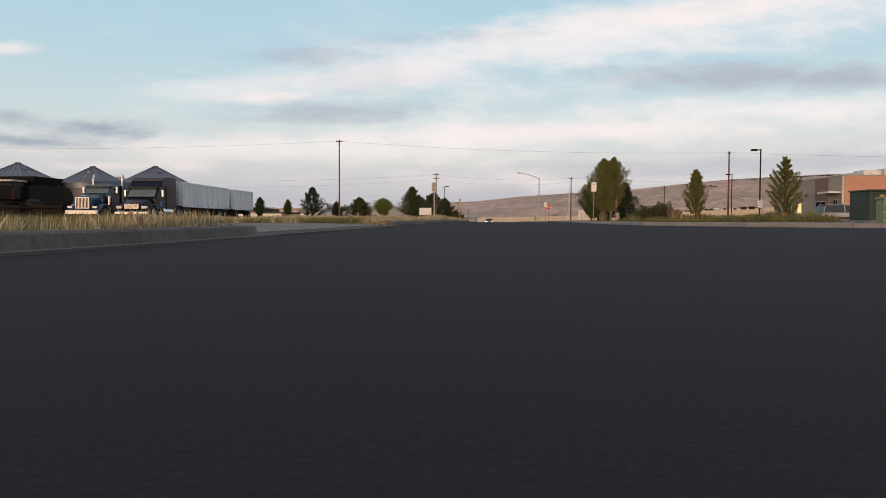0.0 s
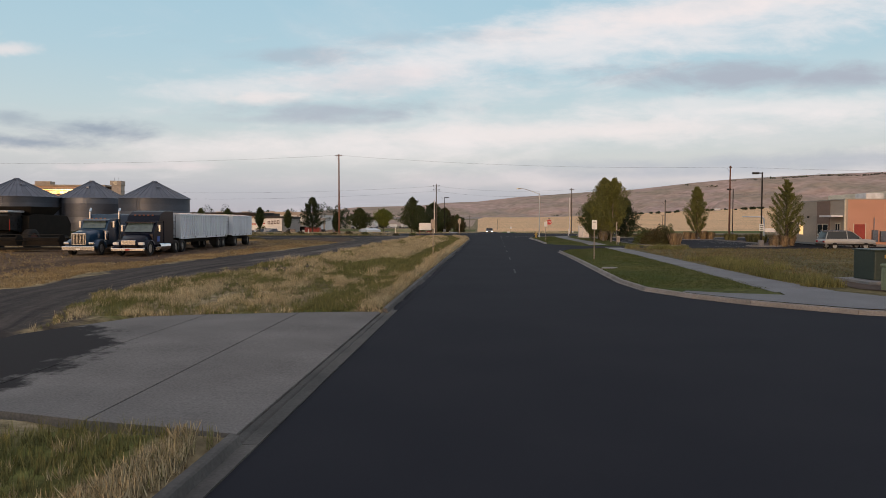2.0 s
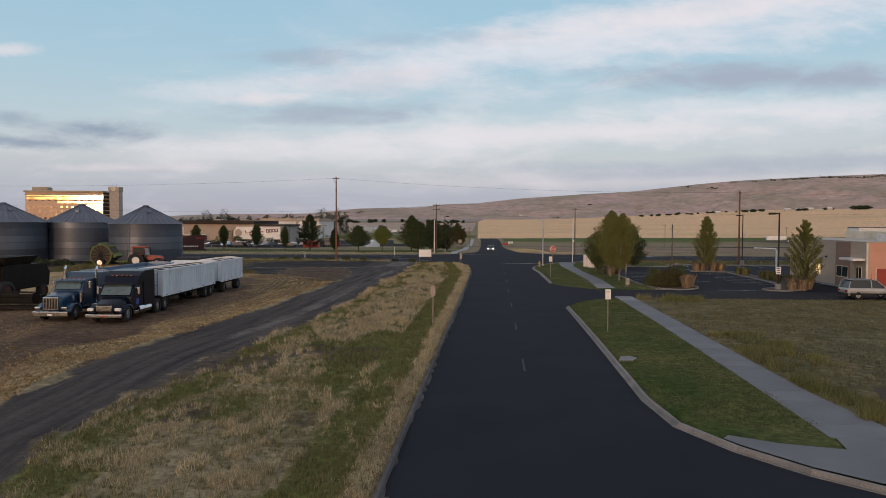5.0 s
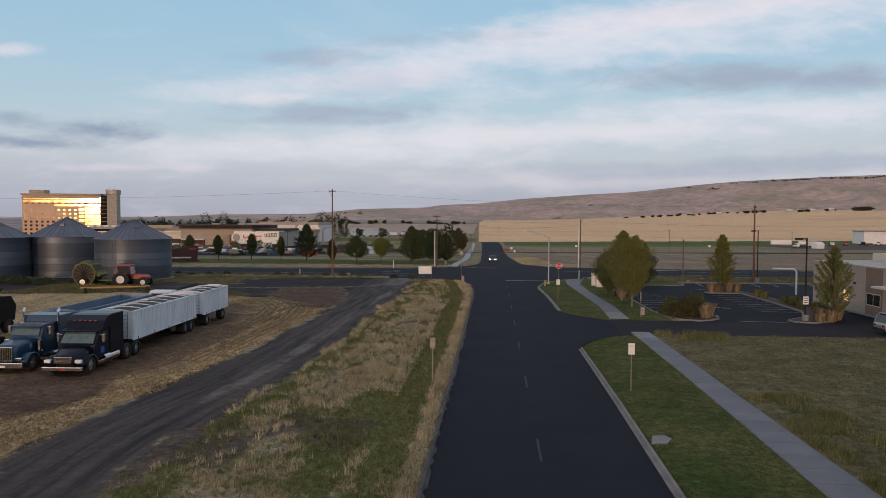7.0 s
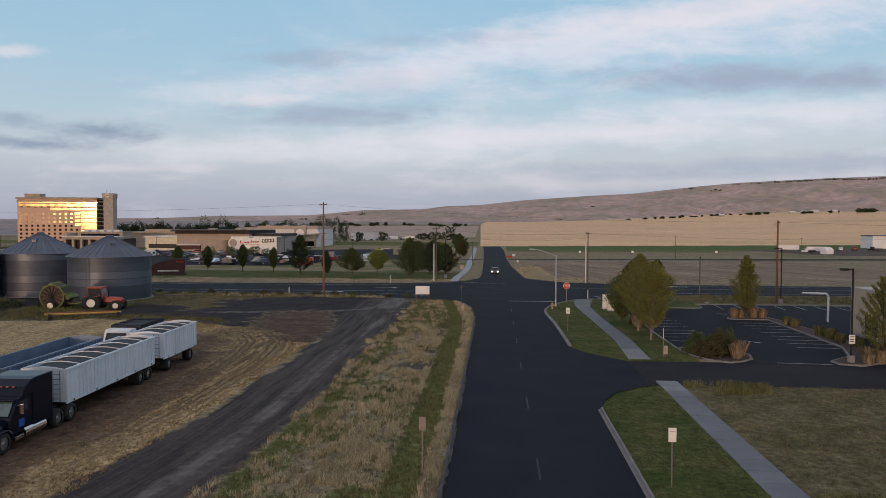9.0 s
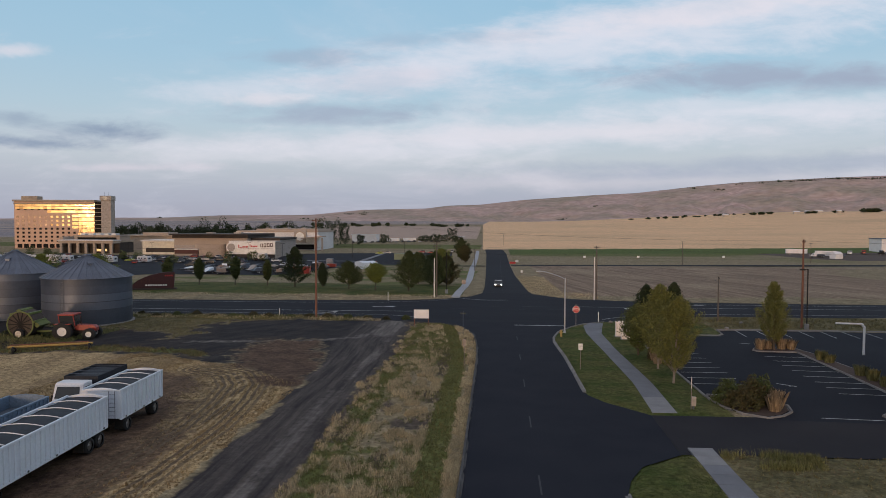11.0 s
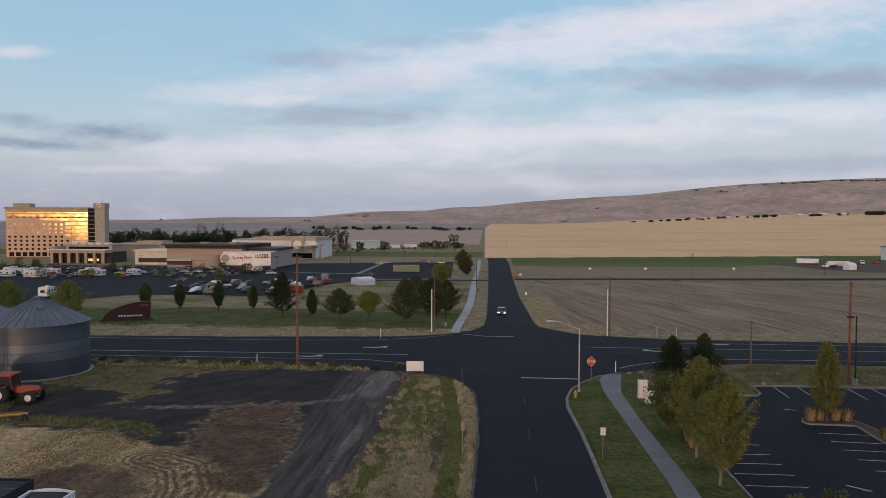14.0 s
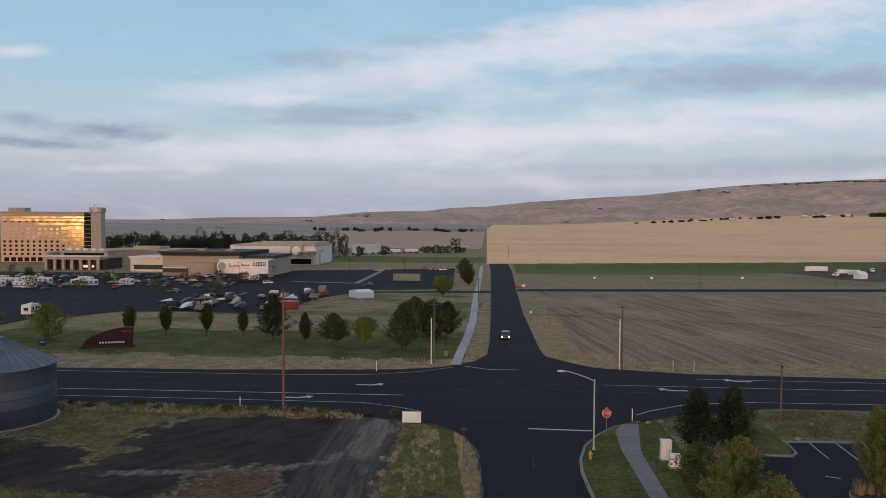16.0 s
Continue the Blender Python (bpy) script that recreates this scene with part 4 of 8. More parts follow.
def walkway(ys, left, right, label, lift=.125, step=1.55, material="walk"):
    root = thing("sidewalk", (0, 0, 0), label, "sidewalk", kind="structure")
    n = max(1, round((ys[-1] - ys[0]) / step))
    for k in range(n):
        a, b = (ys[0] + (ys[-1] - ys[0]) * (k + e) / n for e in (.006, .994))
        quad = [(np.interp(a, ys, left), a), (np.interp(a, ys, right), a), (np.interp(b, ys, right), b), (np.interp(b, ys, left), b)]
        bm = slab(quad, -.12, 0)
        for v in bm.verts:
            v.co.z += float(lie(v.co.y)) + lift + random.uniform(-.003, .003)
        part("paving_slab", bm, "concrete" if 76 < (a + b) / 2 < 80.6 or 65.6 < (a + b) / 2 < 68.5 else material, root)
    return root


walkway([27, 33, 47, 68.3], [10.5, 10.62, 10.75, 10.85], [13.0, 12.45, 12.35, 12.35], "pale grey concrete sidewalk slabs through the lawn")
walkway([76.3, 86, 102, 113.4, 120, 122.8], [10.44, 10.85, 10.5, 10.2, 10.6, 11.9], [12.25, 12.5, 12.05, 12.1, 13.2, 13.7], "pale grey concrete sidewalk slabs to the crossing")
walkway([154, 183, 213, 262, 310, 352, 407, 500], [-10.0, -9.7, -9.9, -11.4, -12.8, -13.4, -14.3, -16.5], [-8.4, -8.0, -8.1, -9.3, -10.7, -11.4, -12.3, -14.5], "long pale concrete sidewalk beside the far street", step=3.0, material="walk_pale")
flat("sidewalk", [(7.05, 26.6), (7.3, 26.95), (8.6, 26.25), (10.4, 25.8), (10.62, 27.0), (12.9, 27.1), (13.8, 25.3), (18, 22.8), (30, 20.8), (30, 18.9), (18, 19.7), (11, 22.2), (8.7, 24.2), (7.35, 26)], .152, "walk",
     "grey concrete sidewalk round the street corner", "sidewalk", 2)
for quad in ([(8.35, 25.3), (8.95, 25.75), (9.75, 25.1), (8.85, 24.4)], [(11.1, 23.0), (12.0, 23.3), (13.4, 22.0), (12.4, 21.5)]):
    bm = slab(quad, -.03, .14)
    for v in bm.verts:
        v.co.z += float(lie(v.co.y))
    tagged(part("ramp_slab", bm, "concrete"), "pale concrete dropped-kerb ramp slab", "ramp", kind="structure")
bm = slab([(5.95, 38.6), (6.2, 39.6), (6.75, 39.75), (6.95, 39.3), (6.6, 38.6)], float(lie(39)), float(lie(39)) + .15)
tagged(part("storm_drain_cover", bm, "concrete"), "pale concrete storm drain cover in the lawn", "drain cover")



def smear_soil(mt):
    """Loose dark soil drifted over the field end of the slabs."""
    nt = mt.node_tree
    N, L = nt.nodes.new, nt.links.new
    bs = nt.nodes["Principled BSDF"]
    old = bs.inputs["Base Color"].links[0].from_socket
    geo, sep, ns, ad, mr, mx = N("ShaderNodeNewGeometry"), N("ShaderNodeSeparateXYZ"), N("ShaderNodeTexNoise"), N("ShaderNodeMath"), N("ShaderNodeMapRange"), N("ShaderNodeMix")
    L(geo.outputs["Position"], sep.inputs[0]), L(geo.outputs["Position"], ns.inputs["Vector"])
    ns.inputs["Scale"].default_value, ns.inputs["Detail"].default_value, ns.inputs["Roughness"].default_value = 1.1, 9, .7
    ad.operation, mx.data_type = "MULTIPLY_ADD", "RGBA"
    off, back, lead = N("ShaderNodeMath"), N("ShaderNodeMath"), N("ShaderNodeMath")
    off.operation, back.operation, lead.operation = "SUBTRACT", "MAXIMUM", "MULTIPLY_ADD"
    L(sep.outputs["Y"], off.inputs[0]), L(off.outputs[0], back.inputs[0]), L(back.outputs[0], lead.inputs[0]), L(sep.outputs["X"], lead.inputs[2])
    off.inputs[1].default_value, back.inputs[1].default_value, lead.inputs[1].default_value = 15.0, 0.0, .95
    L(ns.outputs["Fac"], ad.inputs[0]), L(lead.outputs[0], ad.inputs[2])
    ad.inputs[1].default_value = 4.0
    L(ad.outputs[0], mr.inputs[0])
    mr.inputs[1].default_value, mr.inputs[2].default_value = -5.5, -6.0
    L(mr.outputs[0], mx.inputs[0]), L(old, mx.inputs[6])
    mx.inputs[7].default_value = (.024, .022, .024, 1)
    L(mx.outputs[2], bs.inputs["Base Color"])


smear_soil(M["drive"])
drive = thing("driveway", (0, 0, 0), "worn grey concrete driveway apron beside the kerb", "driveway", kind="structure")
for quad in ([(-3.12, 9.3), (-5.28, 9.55), (-5.42, 20.2), (-3.18, 20.9)], [(-5.31, 9.56), (-7.85, 10.15), (-7.88, 19.6), (-5.45, 20.2)], [(-7.88, 10.16), (-10.6, 10.7), (-10.9, 16), (-9.5, 19.0), (-7.91, 19.6)]):
    bm = slab(quad, -.1, .045)
    bmesh.ops.subdivide_edges(bm, edges=bm.edges, cuts=1)
    for v in bm.verts:
        v.co.z += float(lie(v.co.y)) + .06 * min(1, (-2.9 - v.co.x) / 2)
    part("concrete_slab", bm, "drive", drive)


def paint(lines, width, label, lift=.022, material="paint_white", name="road_marking", worn=0):
    verts, faces = [], []
    for line in lines:
        pts = resample(line, 5)
        for i, (x, y) in enumerate(pts):
            a, b = pts[max(i - 1, 0)], pts[min(i + 1, len(pts) - 1)]
            l = math.hypot(b[0] - a[0], b[1] - a[1])
            nx, ny = -(b[1] - a[1]) / l * width / 2, (b[0] - a[0]) / l * width / 2
            z = float(lie(y)) + lift
            verts += [(x + nx, y + ny, z), (x - nx, y - ny, z)]
            if i:
                q = len(verts) - 4
                faces.append((q, q + 1, q + 3, q + 2))
    return tagged(raw(name, verts, faces, material, None, label), label, "marking", kind="structure")


def dashes(x0, x1, y0, y1, on, every):
    n = int((x1 - x0) / every)
    return [[(x0 + k * every, y0 + (y1 - y0) * k / n), (x0 + k * every + on, y0 + (y1 - y0) * (k + on / every) / n)] for k in range(n)]


M["paint_faint"] = surf("faded_road_paint", (.032, .034, .040), .8, other=(.020, .022, .029), big=2.5, small=15, bump=.05)
paint([[(1.27, 12.6 + 11.9 * k), (1.27, 15.4 + 11.9 * k)] for k in range(2, 9)], .10, "faint worn centre dashes on the street", .010, "paint_faint")
paint([[(1.2, 120.2), (8.1, 120.1)]], .38, "white stop line across the street lane")
paint([[(-300, 126.6), (-62, 132.3), (-14.6, 133.6)]], .20, "solid white lane line on the highway")
paint([[(-300, 123.6), (-60, 128.7), (-30, 129.2), (-19.5, 129.3), (-14.9, 127.8), (-11.4, 125.9)], [(-300, 137), (-69, 142.9), (-34.5, 144), (-21.9, 145.3), (-14.6, 148.2), (-9.5, 152)]], .13, "thin white edge lines of the highway")
paint(dashes(-200, -12, 133.6, 137.0, 5, 11.5), .11, "dashed lane line on the highway", material="paint_faint")
paint(dashes(-200, -4, 136.6, 141.6, 5, 12), .11, "dashed lane line on the highway", material="paint_faint")
paint([[(14.2, 127.0), (16.3, 129.1), (21.6, 132.7), (29.5, 134.5), (60, 135.6), (300, 145)], [(12.5, 142.3), (44, 142.6), (300, 152)], [(26.9, 147.5), (60, 147.8), (300, 156)]], .14, "thin white edge lines of the highway")
paint(dashes(-9, 26, 137.4, 138.6, 4.5, 8) + dashes(26, 220, 139.2, 146, 6, 9) + dashes(-5, 24, 141.5, 142.3, 4, 8), .11, "dashed lane lines through the junction", material="paint_faint")
paint([[(-7.7, 153.0), (-3.8, 150.9), (.9, 151.1)]], .25, "white stop line of the far street")
paint([[(-.2, 172 + 14 * k), (-.2 - .02 * k, 176 + 14 * k)] for k in range(24)], .12, "faint centre dashes of the far street", .030, "paint_faint")


def arrow(x, y, flip, label):
    s = -1 if flip else 1
    outline = [(-2.6, -.12), (-.6, -.12), (.3, .25), (.2, .55), (1.2, .35), (.9, -.5), (.65, -.15), (-.3, -.45), (-2.6, -.42)]
    bm = bmesh.new()
    vs = [bm.verts.new((x + px * s, y + py * 1.6, .024 + float(lie(y)))) for px, py in outline]
    f = bm.faces.new(vs)
    bm.normal_update()
    if f.normal.z < 0:
        f.normal_flip()
    bmesh.ops.triangulate(bm, faces=bm.faces)
    tagged(part("turn_arrow", bm, "paint_white"), label, "marking", kind="structure", group="turn arrows on the highway")


for ax, ay, fl in ((-27.6, 131.3, False), (-19.6, 139.2, False), (21.0, 140.4, True), (31.8, 147.2, True)):
    arrow(ax, ay, fl, "white painted turn arrow on the highway")
stall = [[(16.3, y), (20.7, y + .05)] for y in (86.6, 89.0, 91.35, 93.6, 96.1, 98.5, 101, 103.4)] + [[(27.3, y), (31.5, y - .3)] for y in (84.0, 86.2, 88.3, 90.6, 93.1, 95.5, 97.8, 100.2)]
stall += [[(30.3 + 2.72 * k, 118.3), (30.0 + 2.72 * k, 113.2)] for k in range(9)] + [[(34.2, 84 + 2.4 * k), (38.4, 84 + 2.4 * k)] for k in range(1)]
paint(stall, .11, "white stall lines of the car park", .020)
paint([[(22.5, 76.3), (26.8, 76.0)]], .12, "white line at the car park mouth", .024)
paint([[(23.6, 87.3), (24.9, 86.3), (24.3, 86.4)], [(27.5, 108.3), (28.6, 107.9)]], .16, "small white direction arrow in the car park", .022)


# ---------- wheels, trucks and trailers ----------
def wheel(at, r, w, parent, rim="rim", name="wheel", hub=.63):
    """A tyre with a dished rim, axle along x."""
    x, y, z = at
    prof = [(-w / 2, r * (hub - .01)), (-w / 2, r * .9), (-w * .36, r), (w * .36, r), (w / 2, r * .9), (w / 2, r * (hub - .01))]
    n = 18
    rings = [[(x + o, y + q * math.cos(2 * math.pi * i / n), z + q * math.sin(2 * math.pi * i / n)) for o, q in prof] for i in range(n)]
    bm = bmesh.new()
    vr = [[bm.verts.new(p) for p in ring] for ring in rings]
    for i in range(n):
        for j in range(len(prof) - 1):
            bm.faces.new((vr[i][j], vr[i][j + 1], vr[(i + 1) % n][j + 1], vr[(i + 1) % n][j]))
    bmesh.ops.recalc_face_normals(bm, faces=bm.faces)
    ty = part(name, bm, "rubber", parent, "", True)
    bm = tube((x - w * .38, y, z), (x + w * .38, y, z), r * hub, n=16)
    tube((x - w * .47, y, z), (x + w * .47, y, z), r * .2, n=8, bm=bm)
    part("rim", bm, rim, ty)
    return ty


M["marker_amber"] = surf("amber_marker_lens", (.30, .075, .02), .35, small=6, bump=0)


def tractor(name, at, turn, paint_mat, label, long_nose):
    """A conventional highway tractor, front bumper at the origin, facing -y."""
    t = thing(name, at, label, "truck", "parked highway tractors", turn=turn)
    hood_z = 1.9 if long_nose else 1.62
    nose = 2.3 if long_nose else 1.75
    # hood: narrow at the grille, wide at the cowl
    f, b, top = .22, nose, hood_z
    wf, wb = (.62, .86) if long_nose else (.74, 1.0)
    zf = top - (.18 if long_nose else .38)
    ring = lambda y, w, z, z0=.72: [(-w, y, z0), (-w, y, z - .22), (-w + .16, y, z - .04), (0, y, z), (w - .16, y, z - .04), (w, y, z - .22), (w, y, z0)]
    bm = loft([ring(f, wf, zf - (.0 if long_nose else .12)), ring(f + .3, wf + .05, zf), ring((f + b) / 2, (wf + wb) / 2 + .02, (zf + top) / 2 + .05), ring(b, wb, top)])
    bmesh.ops.recalc_face_normals(bm, faces=bm.faces)
    part("hood", bm, paint_mat, t, "", True)
    for s in (-1, 1):
        yc = 1.15
        arc = [(yc + .72 * math.cos(a), .55 + .62 * math.sin(a)) for a in np.linspace(math.pi * 1.02, -.05, 9)]
        inner = [(yc + .60 * math.cos(a), .55 + .52 * math.sin(a)) for a in np.linspace(-.05, math.pi * 1.02, 9)]
        x0, x1 = sorted((s * .62, s * 1.20))
        part("fender", side(arc + inner, x0, x1), paint_mat, t, "", True)
        part("headlight", box((min(s * .72, s * 1.1), .10, .80), (max(s * .72, s * 1.1), .34, 1.0), .05), "chrome" if long_nose else "sign_white", t, "clear headlight")
    part("bumper", box((-1.2, 0, .36), (1.2, .2, .70 if long_nose else .60), .05), "chrome", t, "bright chrome bumper")
    grille = part("grille", box((-.52, .12, .78), (.52, .26, zf - .08), .03), "chrome", t, "chrome radiator grille")
    bm = bmesh.new()
    for k in range(9 if long_nose else 6):
        if long_nose:
            box((-.44 + k * .105, .095, .86), (-.40 + k * .105, .13, zf - .16), bm=bm)
        else:
            box((-.45, .095, .86 + k * .075), (.45, .13, .885 + k * .075), bm=bm)
    part("grille_insert", bm, "chassis", grille)
    # cab
    ch = 2.68 if long_nose else 2.55
    rake = .28 if long_nose else .55
    cw = 1.02 if long_nose else 1.15
    cab = side([(nose - .1, .75), (nose - .1, hood_z - .05), (nose + rake, ch - .06), (nose + rake + .25, ch), (nose + 1.65, ch), (nose + 1.65, .75)], -cw, cw, bev=.05)
    cabo = part("cab", cab, paint_mat, t)
    # windscreen
    y0, z0, y1, z1 = nose - .1 + .10 * rake - .02, hood_z + .10, nose + rake * .86 - .02, ch - .16
    bm = loft([[(-cw + .14, y0 - .03, z0), (cw - .14, y0 - .03, z0), (cw - .14, y0 + .03, z0), (-cw + .14, y0 + .03, z0)], [(-cw + .2, y1 - .03, z1), (cw - .2, y1 - .03, z1), (cw - .2, y1 + .03, z1), (-cw + .2, y1 + .03, z1)]])
    bmesh.ops.recalc_face_normals(bm, faces=bm.faces)
    part("windshield", bm, "windshield", cabo, "pale reflecting windshield")
    part("sun_visor", box((-cw + .06, y1 - .22, z1 - .02), (cw - .06, y1 + .05, z1 + .06), .02), paint_mat, cabo)
    for s in (-1, 1):
        x = s * (cw + .004)
        lo, hi = sorted((x - .012, x + .012))
        part("side_window", box((lo, nose + .55, hood_z + .12), (hi, nose + 1.25, ch - .25), .0), "glass_dark", cabo)
        part("mirror", box((min(s * (cw + .18), s * (cw + .34)), nose + .35, hood_z + .1), (max(s * (cw + .18), s * (cw + .34)), nose + .45, hood_z + .62), .03), "chrome", cabo, "tall chrome mirror")
        part("mirror_arm", tube((s * cw, nose + .4, hood_z + .55), (s * (cw + .25), nose + .4, hood_z + .55), .02, n=6), "chrome", cabo)
    # sleeper
    sh = 3.05 if long_nose else 3.3
    y2 = nose + 1.62
    if long_nose:
        prof = [(y2, .75), (y2, 2.7), (y2 + .12, sh), (y2 + 1.5, sh), (y2 + 1.5, .75)]
    else:
        prof = [(y2 - .9, 2.5), (y2 - .65, 2.95), (y2 - .1, 3.25), (y2 + .4, sh), (y2 + 1.75, sh), (y2 + 1.75, .75), (y2, .75), (y2, 2.5)]
    part("sleeper", side(prof, -1.2, 1.2, bev=.05), paint_mat, t)
    y3 = y2 + 1.75
    part("chassis", box((-.45, .5, .52), (.45, y3 + 2.6, .80), .03), "chassis", t)
    part("fifth_wheel", box((-.5, y3 + .9, .80), (.5, y3 + 1.8, .98), .03), "chassis", t)
    for s in (-1, 1):
        part("fuel_tank", tube((s * .98, nose + .9, .62), (s * .98, nose + 2.7, .62), .30, n=14), "chrome", t, "polished fuel tank")
        part("step", box((min(s * .8, s * 1.22), nose + .15, .42), (max(s * .8, s * 1.22), nose + .85, .62), .02), "chrome", t)
    stacks = (-1, 1) if long_nose else ()
    for s in stacks:
        bm = tube((s * 1.14, y2 - .06, .9), (s * 1.14, y2 - .06, 3.25), .075, n=10)
        tube((s * 1.14, y2 - .06, 3.25), (s * 1.14, y2 + .1, 3.5), .075, .08, 10, bm)
        part("exhaust_stack", bm, "chrome", t, "tall chrome exhaust stack")
        part("air_cleaner", tube((s * 1.02, nose - .25, 1.1), (s * 1.02, nose - .25, 1.75), .19, n=12), "chrome", t, "chrome air cleaner")
    for k in range(5):
        bm = box((-.72 + k * .33, y1 + .06 if long_nose else y2 - .74, (ch if long_nose else 2.93)), (-.60 + k * .33, y1 + .16 if long_nose else y2 - .64, (ch + .07 if long_nose else 3.0)), .01)
        part("marker_light", bm, "marker_amber", t)
    part("number_plate", box((-.16, -.02, .42), (.16, 0, .54)), "red" if not long_nose else "sign_white", t)
    for s in (-1, 1):
        wheel((s * 1.02, 1.15, .52), .52, .30, t)
        for yy in (y3 + .55, y3 + 1.85):
            wheel((s * .92, yy, .52), .52, .56, t)
            part("mud_guard", box((min(s * .66, s * 1.2), yy + .62, .35), (max(s * .66, s * 1.2), yy + .65, .95)), "chassis", t)
    if not long_nose:
        part("door_panel", box((1.156, nose + .5, 1.0), (1.168, nose + .95, 1.4)), "door_blue", cabo, "blue door emblem panel")
    return t


def grain_trailer(name, at, turn, length, sheet, label, wheels, top=3.02, floor=1.15, load="tarp", ladder=True, bows=True, deep=.10):
    """A ribbed open-top grain trailer, front wall at the origin, running along +y."""
    t = thing(name, at, label, "trailer", "parked grain trailers", turn=turn)
    w, th = 1.27, .05
    bm = bmesh.new()
    for x in (-w, w - th):
        box((x, 0, floor), (x + th, length, top), bm=bm)
    box((-w + th, 0, floor), (w - th, th, top), bm=bm)
    box((-w + th, length - th, floor), (w - th, length, top), bm=bm)
    box((-w + th, th, floor), (w - th, length - th, floor + .06), bm=bm)
    body = part("body", bm, sheet, t)
    n = int(length / .42)
    rib = None
    for s in (-1, 1):
        for k in range(n + 1):
            m = pose(s * (w + .03), .06 + k * (length - .12) / n, 0)
            if rib is None:
                rib = part("rib", box((-.03, -.05, floor + .02), (.03, .05, top - .06), .012), sheet, body)
                rib.matrix_basis = m
            else:
                share(rib, "rib", body, m)
        part("top_rail", box((min(s * (w - .06), s * (w + .07)), -.02, top - .07), (max(s * (w - .06), s * (w + .07)), length + .02, top + .05), .02), sheet, body)
        part("bottom_rail", box((min(s * (w - .06), s * (w + .05)), 0, floor - .1), (max(s * (w - .06), s * (w + .05)), length, floor + .02), .02), sheet, body)
    for y in (0, length):
        bm = bmesh.new()
        ring = []
        for k in range(9):
            x = -w + 2 * w * k / 8
            ring.append((x, top + .16 * math.sin(math.pi * k / 8)))
        lo, hi = [bm.verts.new((x, y - .04, z)) for x, z in ring + [(w, top - .05), (-w, top - .05)]], [bm.verts.new((x, y + .04, z)) for x, z in ring + [(w, top - .05), (-w, top - .05)]]
        bm.faces.new(lo), bm.faces.new(hi[::-1])
        for k in range(len(lo)):
            bm.faces.new((lo[k], hi[k], hi[(k + 1) % len(lo)], lo[(k + 1) % len(lo)]))
        bmesh.ops.recalc_face_normals(bm, faces=bm.faces)
        part("end_cap", bm, sheet, t)
    for k in range(1, int(length / 1.5) if bows else 0):
        y = k * length / int(length / 1.5)
        arch = [(-w + 2 * w * i / 8, top + .14 * math.sin(math.pi * i / 8)) for i in range(9)]
        bm = loft([[(x, y + .03 * math.cos(a), z + .03 * math.sin(a)) for a in (0, 1.571, 3.142, 4.712)] for x, z in arch])
        bmesh.ops.recalc_face_normals(bm, faces=bm.faces)
        part("bow", bm, "white", t, "pale roof bow")
    if load:
        bm = bmesh.new()
        grid = [[bm.verts.new((-w + th + (2 * w - 2 * th) * i / 8, th + (length - 2 * th) * j / 16, top - deep + .06 * math.sin(math.pi * i / 8) + .03 * math.sin(j * 2.1))) for i in range(9)] for j in range(17)]
        for j in range(16):
            for i in range(8):
                bm.faces.new((grid[j][i], grid[j][i + 1], grid[j + 1][i + 1], grid[j + 1][i]))
        part("tarp_cover", bm, load, t, "sagging black mesh tarp", True)
    part("chassis", box((-.5, .3, .70), (.5, length - .2, floor - .1), .03), "chassis", t)
    for y in wheels:
        for s in (-1, 1):
            wheel((s * .92, y, .50), .50, .56, t)
    for y in (wheels[0] - .75,):
        for s in (-1, 1):
            part("mud_flap", box((min(s * .64, s * 1.2), y, .3), (max(s * .64, s * 1.2), y + .02, 1.0)), "chassis", t)
    if ladder:
        bm = bmesh.new()
        for x in (.55, .95):
            tube((x, -.08, floor), (x, -.08, top - .05), .02, n=6, bm=bm)
        for k in range(6):
            tube((.55, -.08, floor + .2 + .28 * k), (.95, -.08, floor + .2 + .28 * k), .015, n=6, bm=bm)
        part("ladder", bm, "steel", t)
    for k in range(5):
        part("side_lamp", box((w + .06, .6 + k * (length - 1.2) / 4, floor - .04), (w + .085, .72 + k * (length - 1.2) / 4, floor + .06)), "chassis", t)
    return t


M["tub_floor"] = surf("dusty_blue_tub_floor", (.10, .125, .16), .7, other=(.06, .075, .10), big=.8, small=9, bump=.05)
M["door_blue"] = surf("bright_blue_emblem", (.02, .10, .42), .4, small=6, bump=0)
G0 = .10   # stubble ground over the paved level
tractor("highway_tractor", (-25.85, 47.95, G0 - .02), 3.0, "black_paint", "black highway tractor with sleeper parked on stubble", False)
grain_trailer("grain_trailer", (-26.35, 54.5, G0), 3.0, 11.2, "white_alu", "long white ribbed grain trailer with black tarp", (9.0, 10.3, .9 + .0) if False else (9.3, 10.5))
grain_trailer("grain_trailer", (-27.0, 67.3, G0), 3.0, 6.3, "white_alu", "short white ribbed grain trailer with black tarp", (1.2, 5.3))
tractor("highway_tractor", (-29.75, 48.3, G0 - .02), 3.0, "blue_paint", "blue long-nosed highway tractor with chrome stacks", True)
grain_trailer("grain_trailer", (-30.2, 54.6, G0), 3.0, 11.0, "blue_alu", "pale blue open grain trailer behind a blue tractor", (9.0, 10.2), load="tub_floor", top=2.95, bows=False, deep=.75)


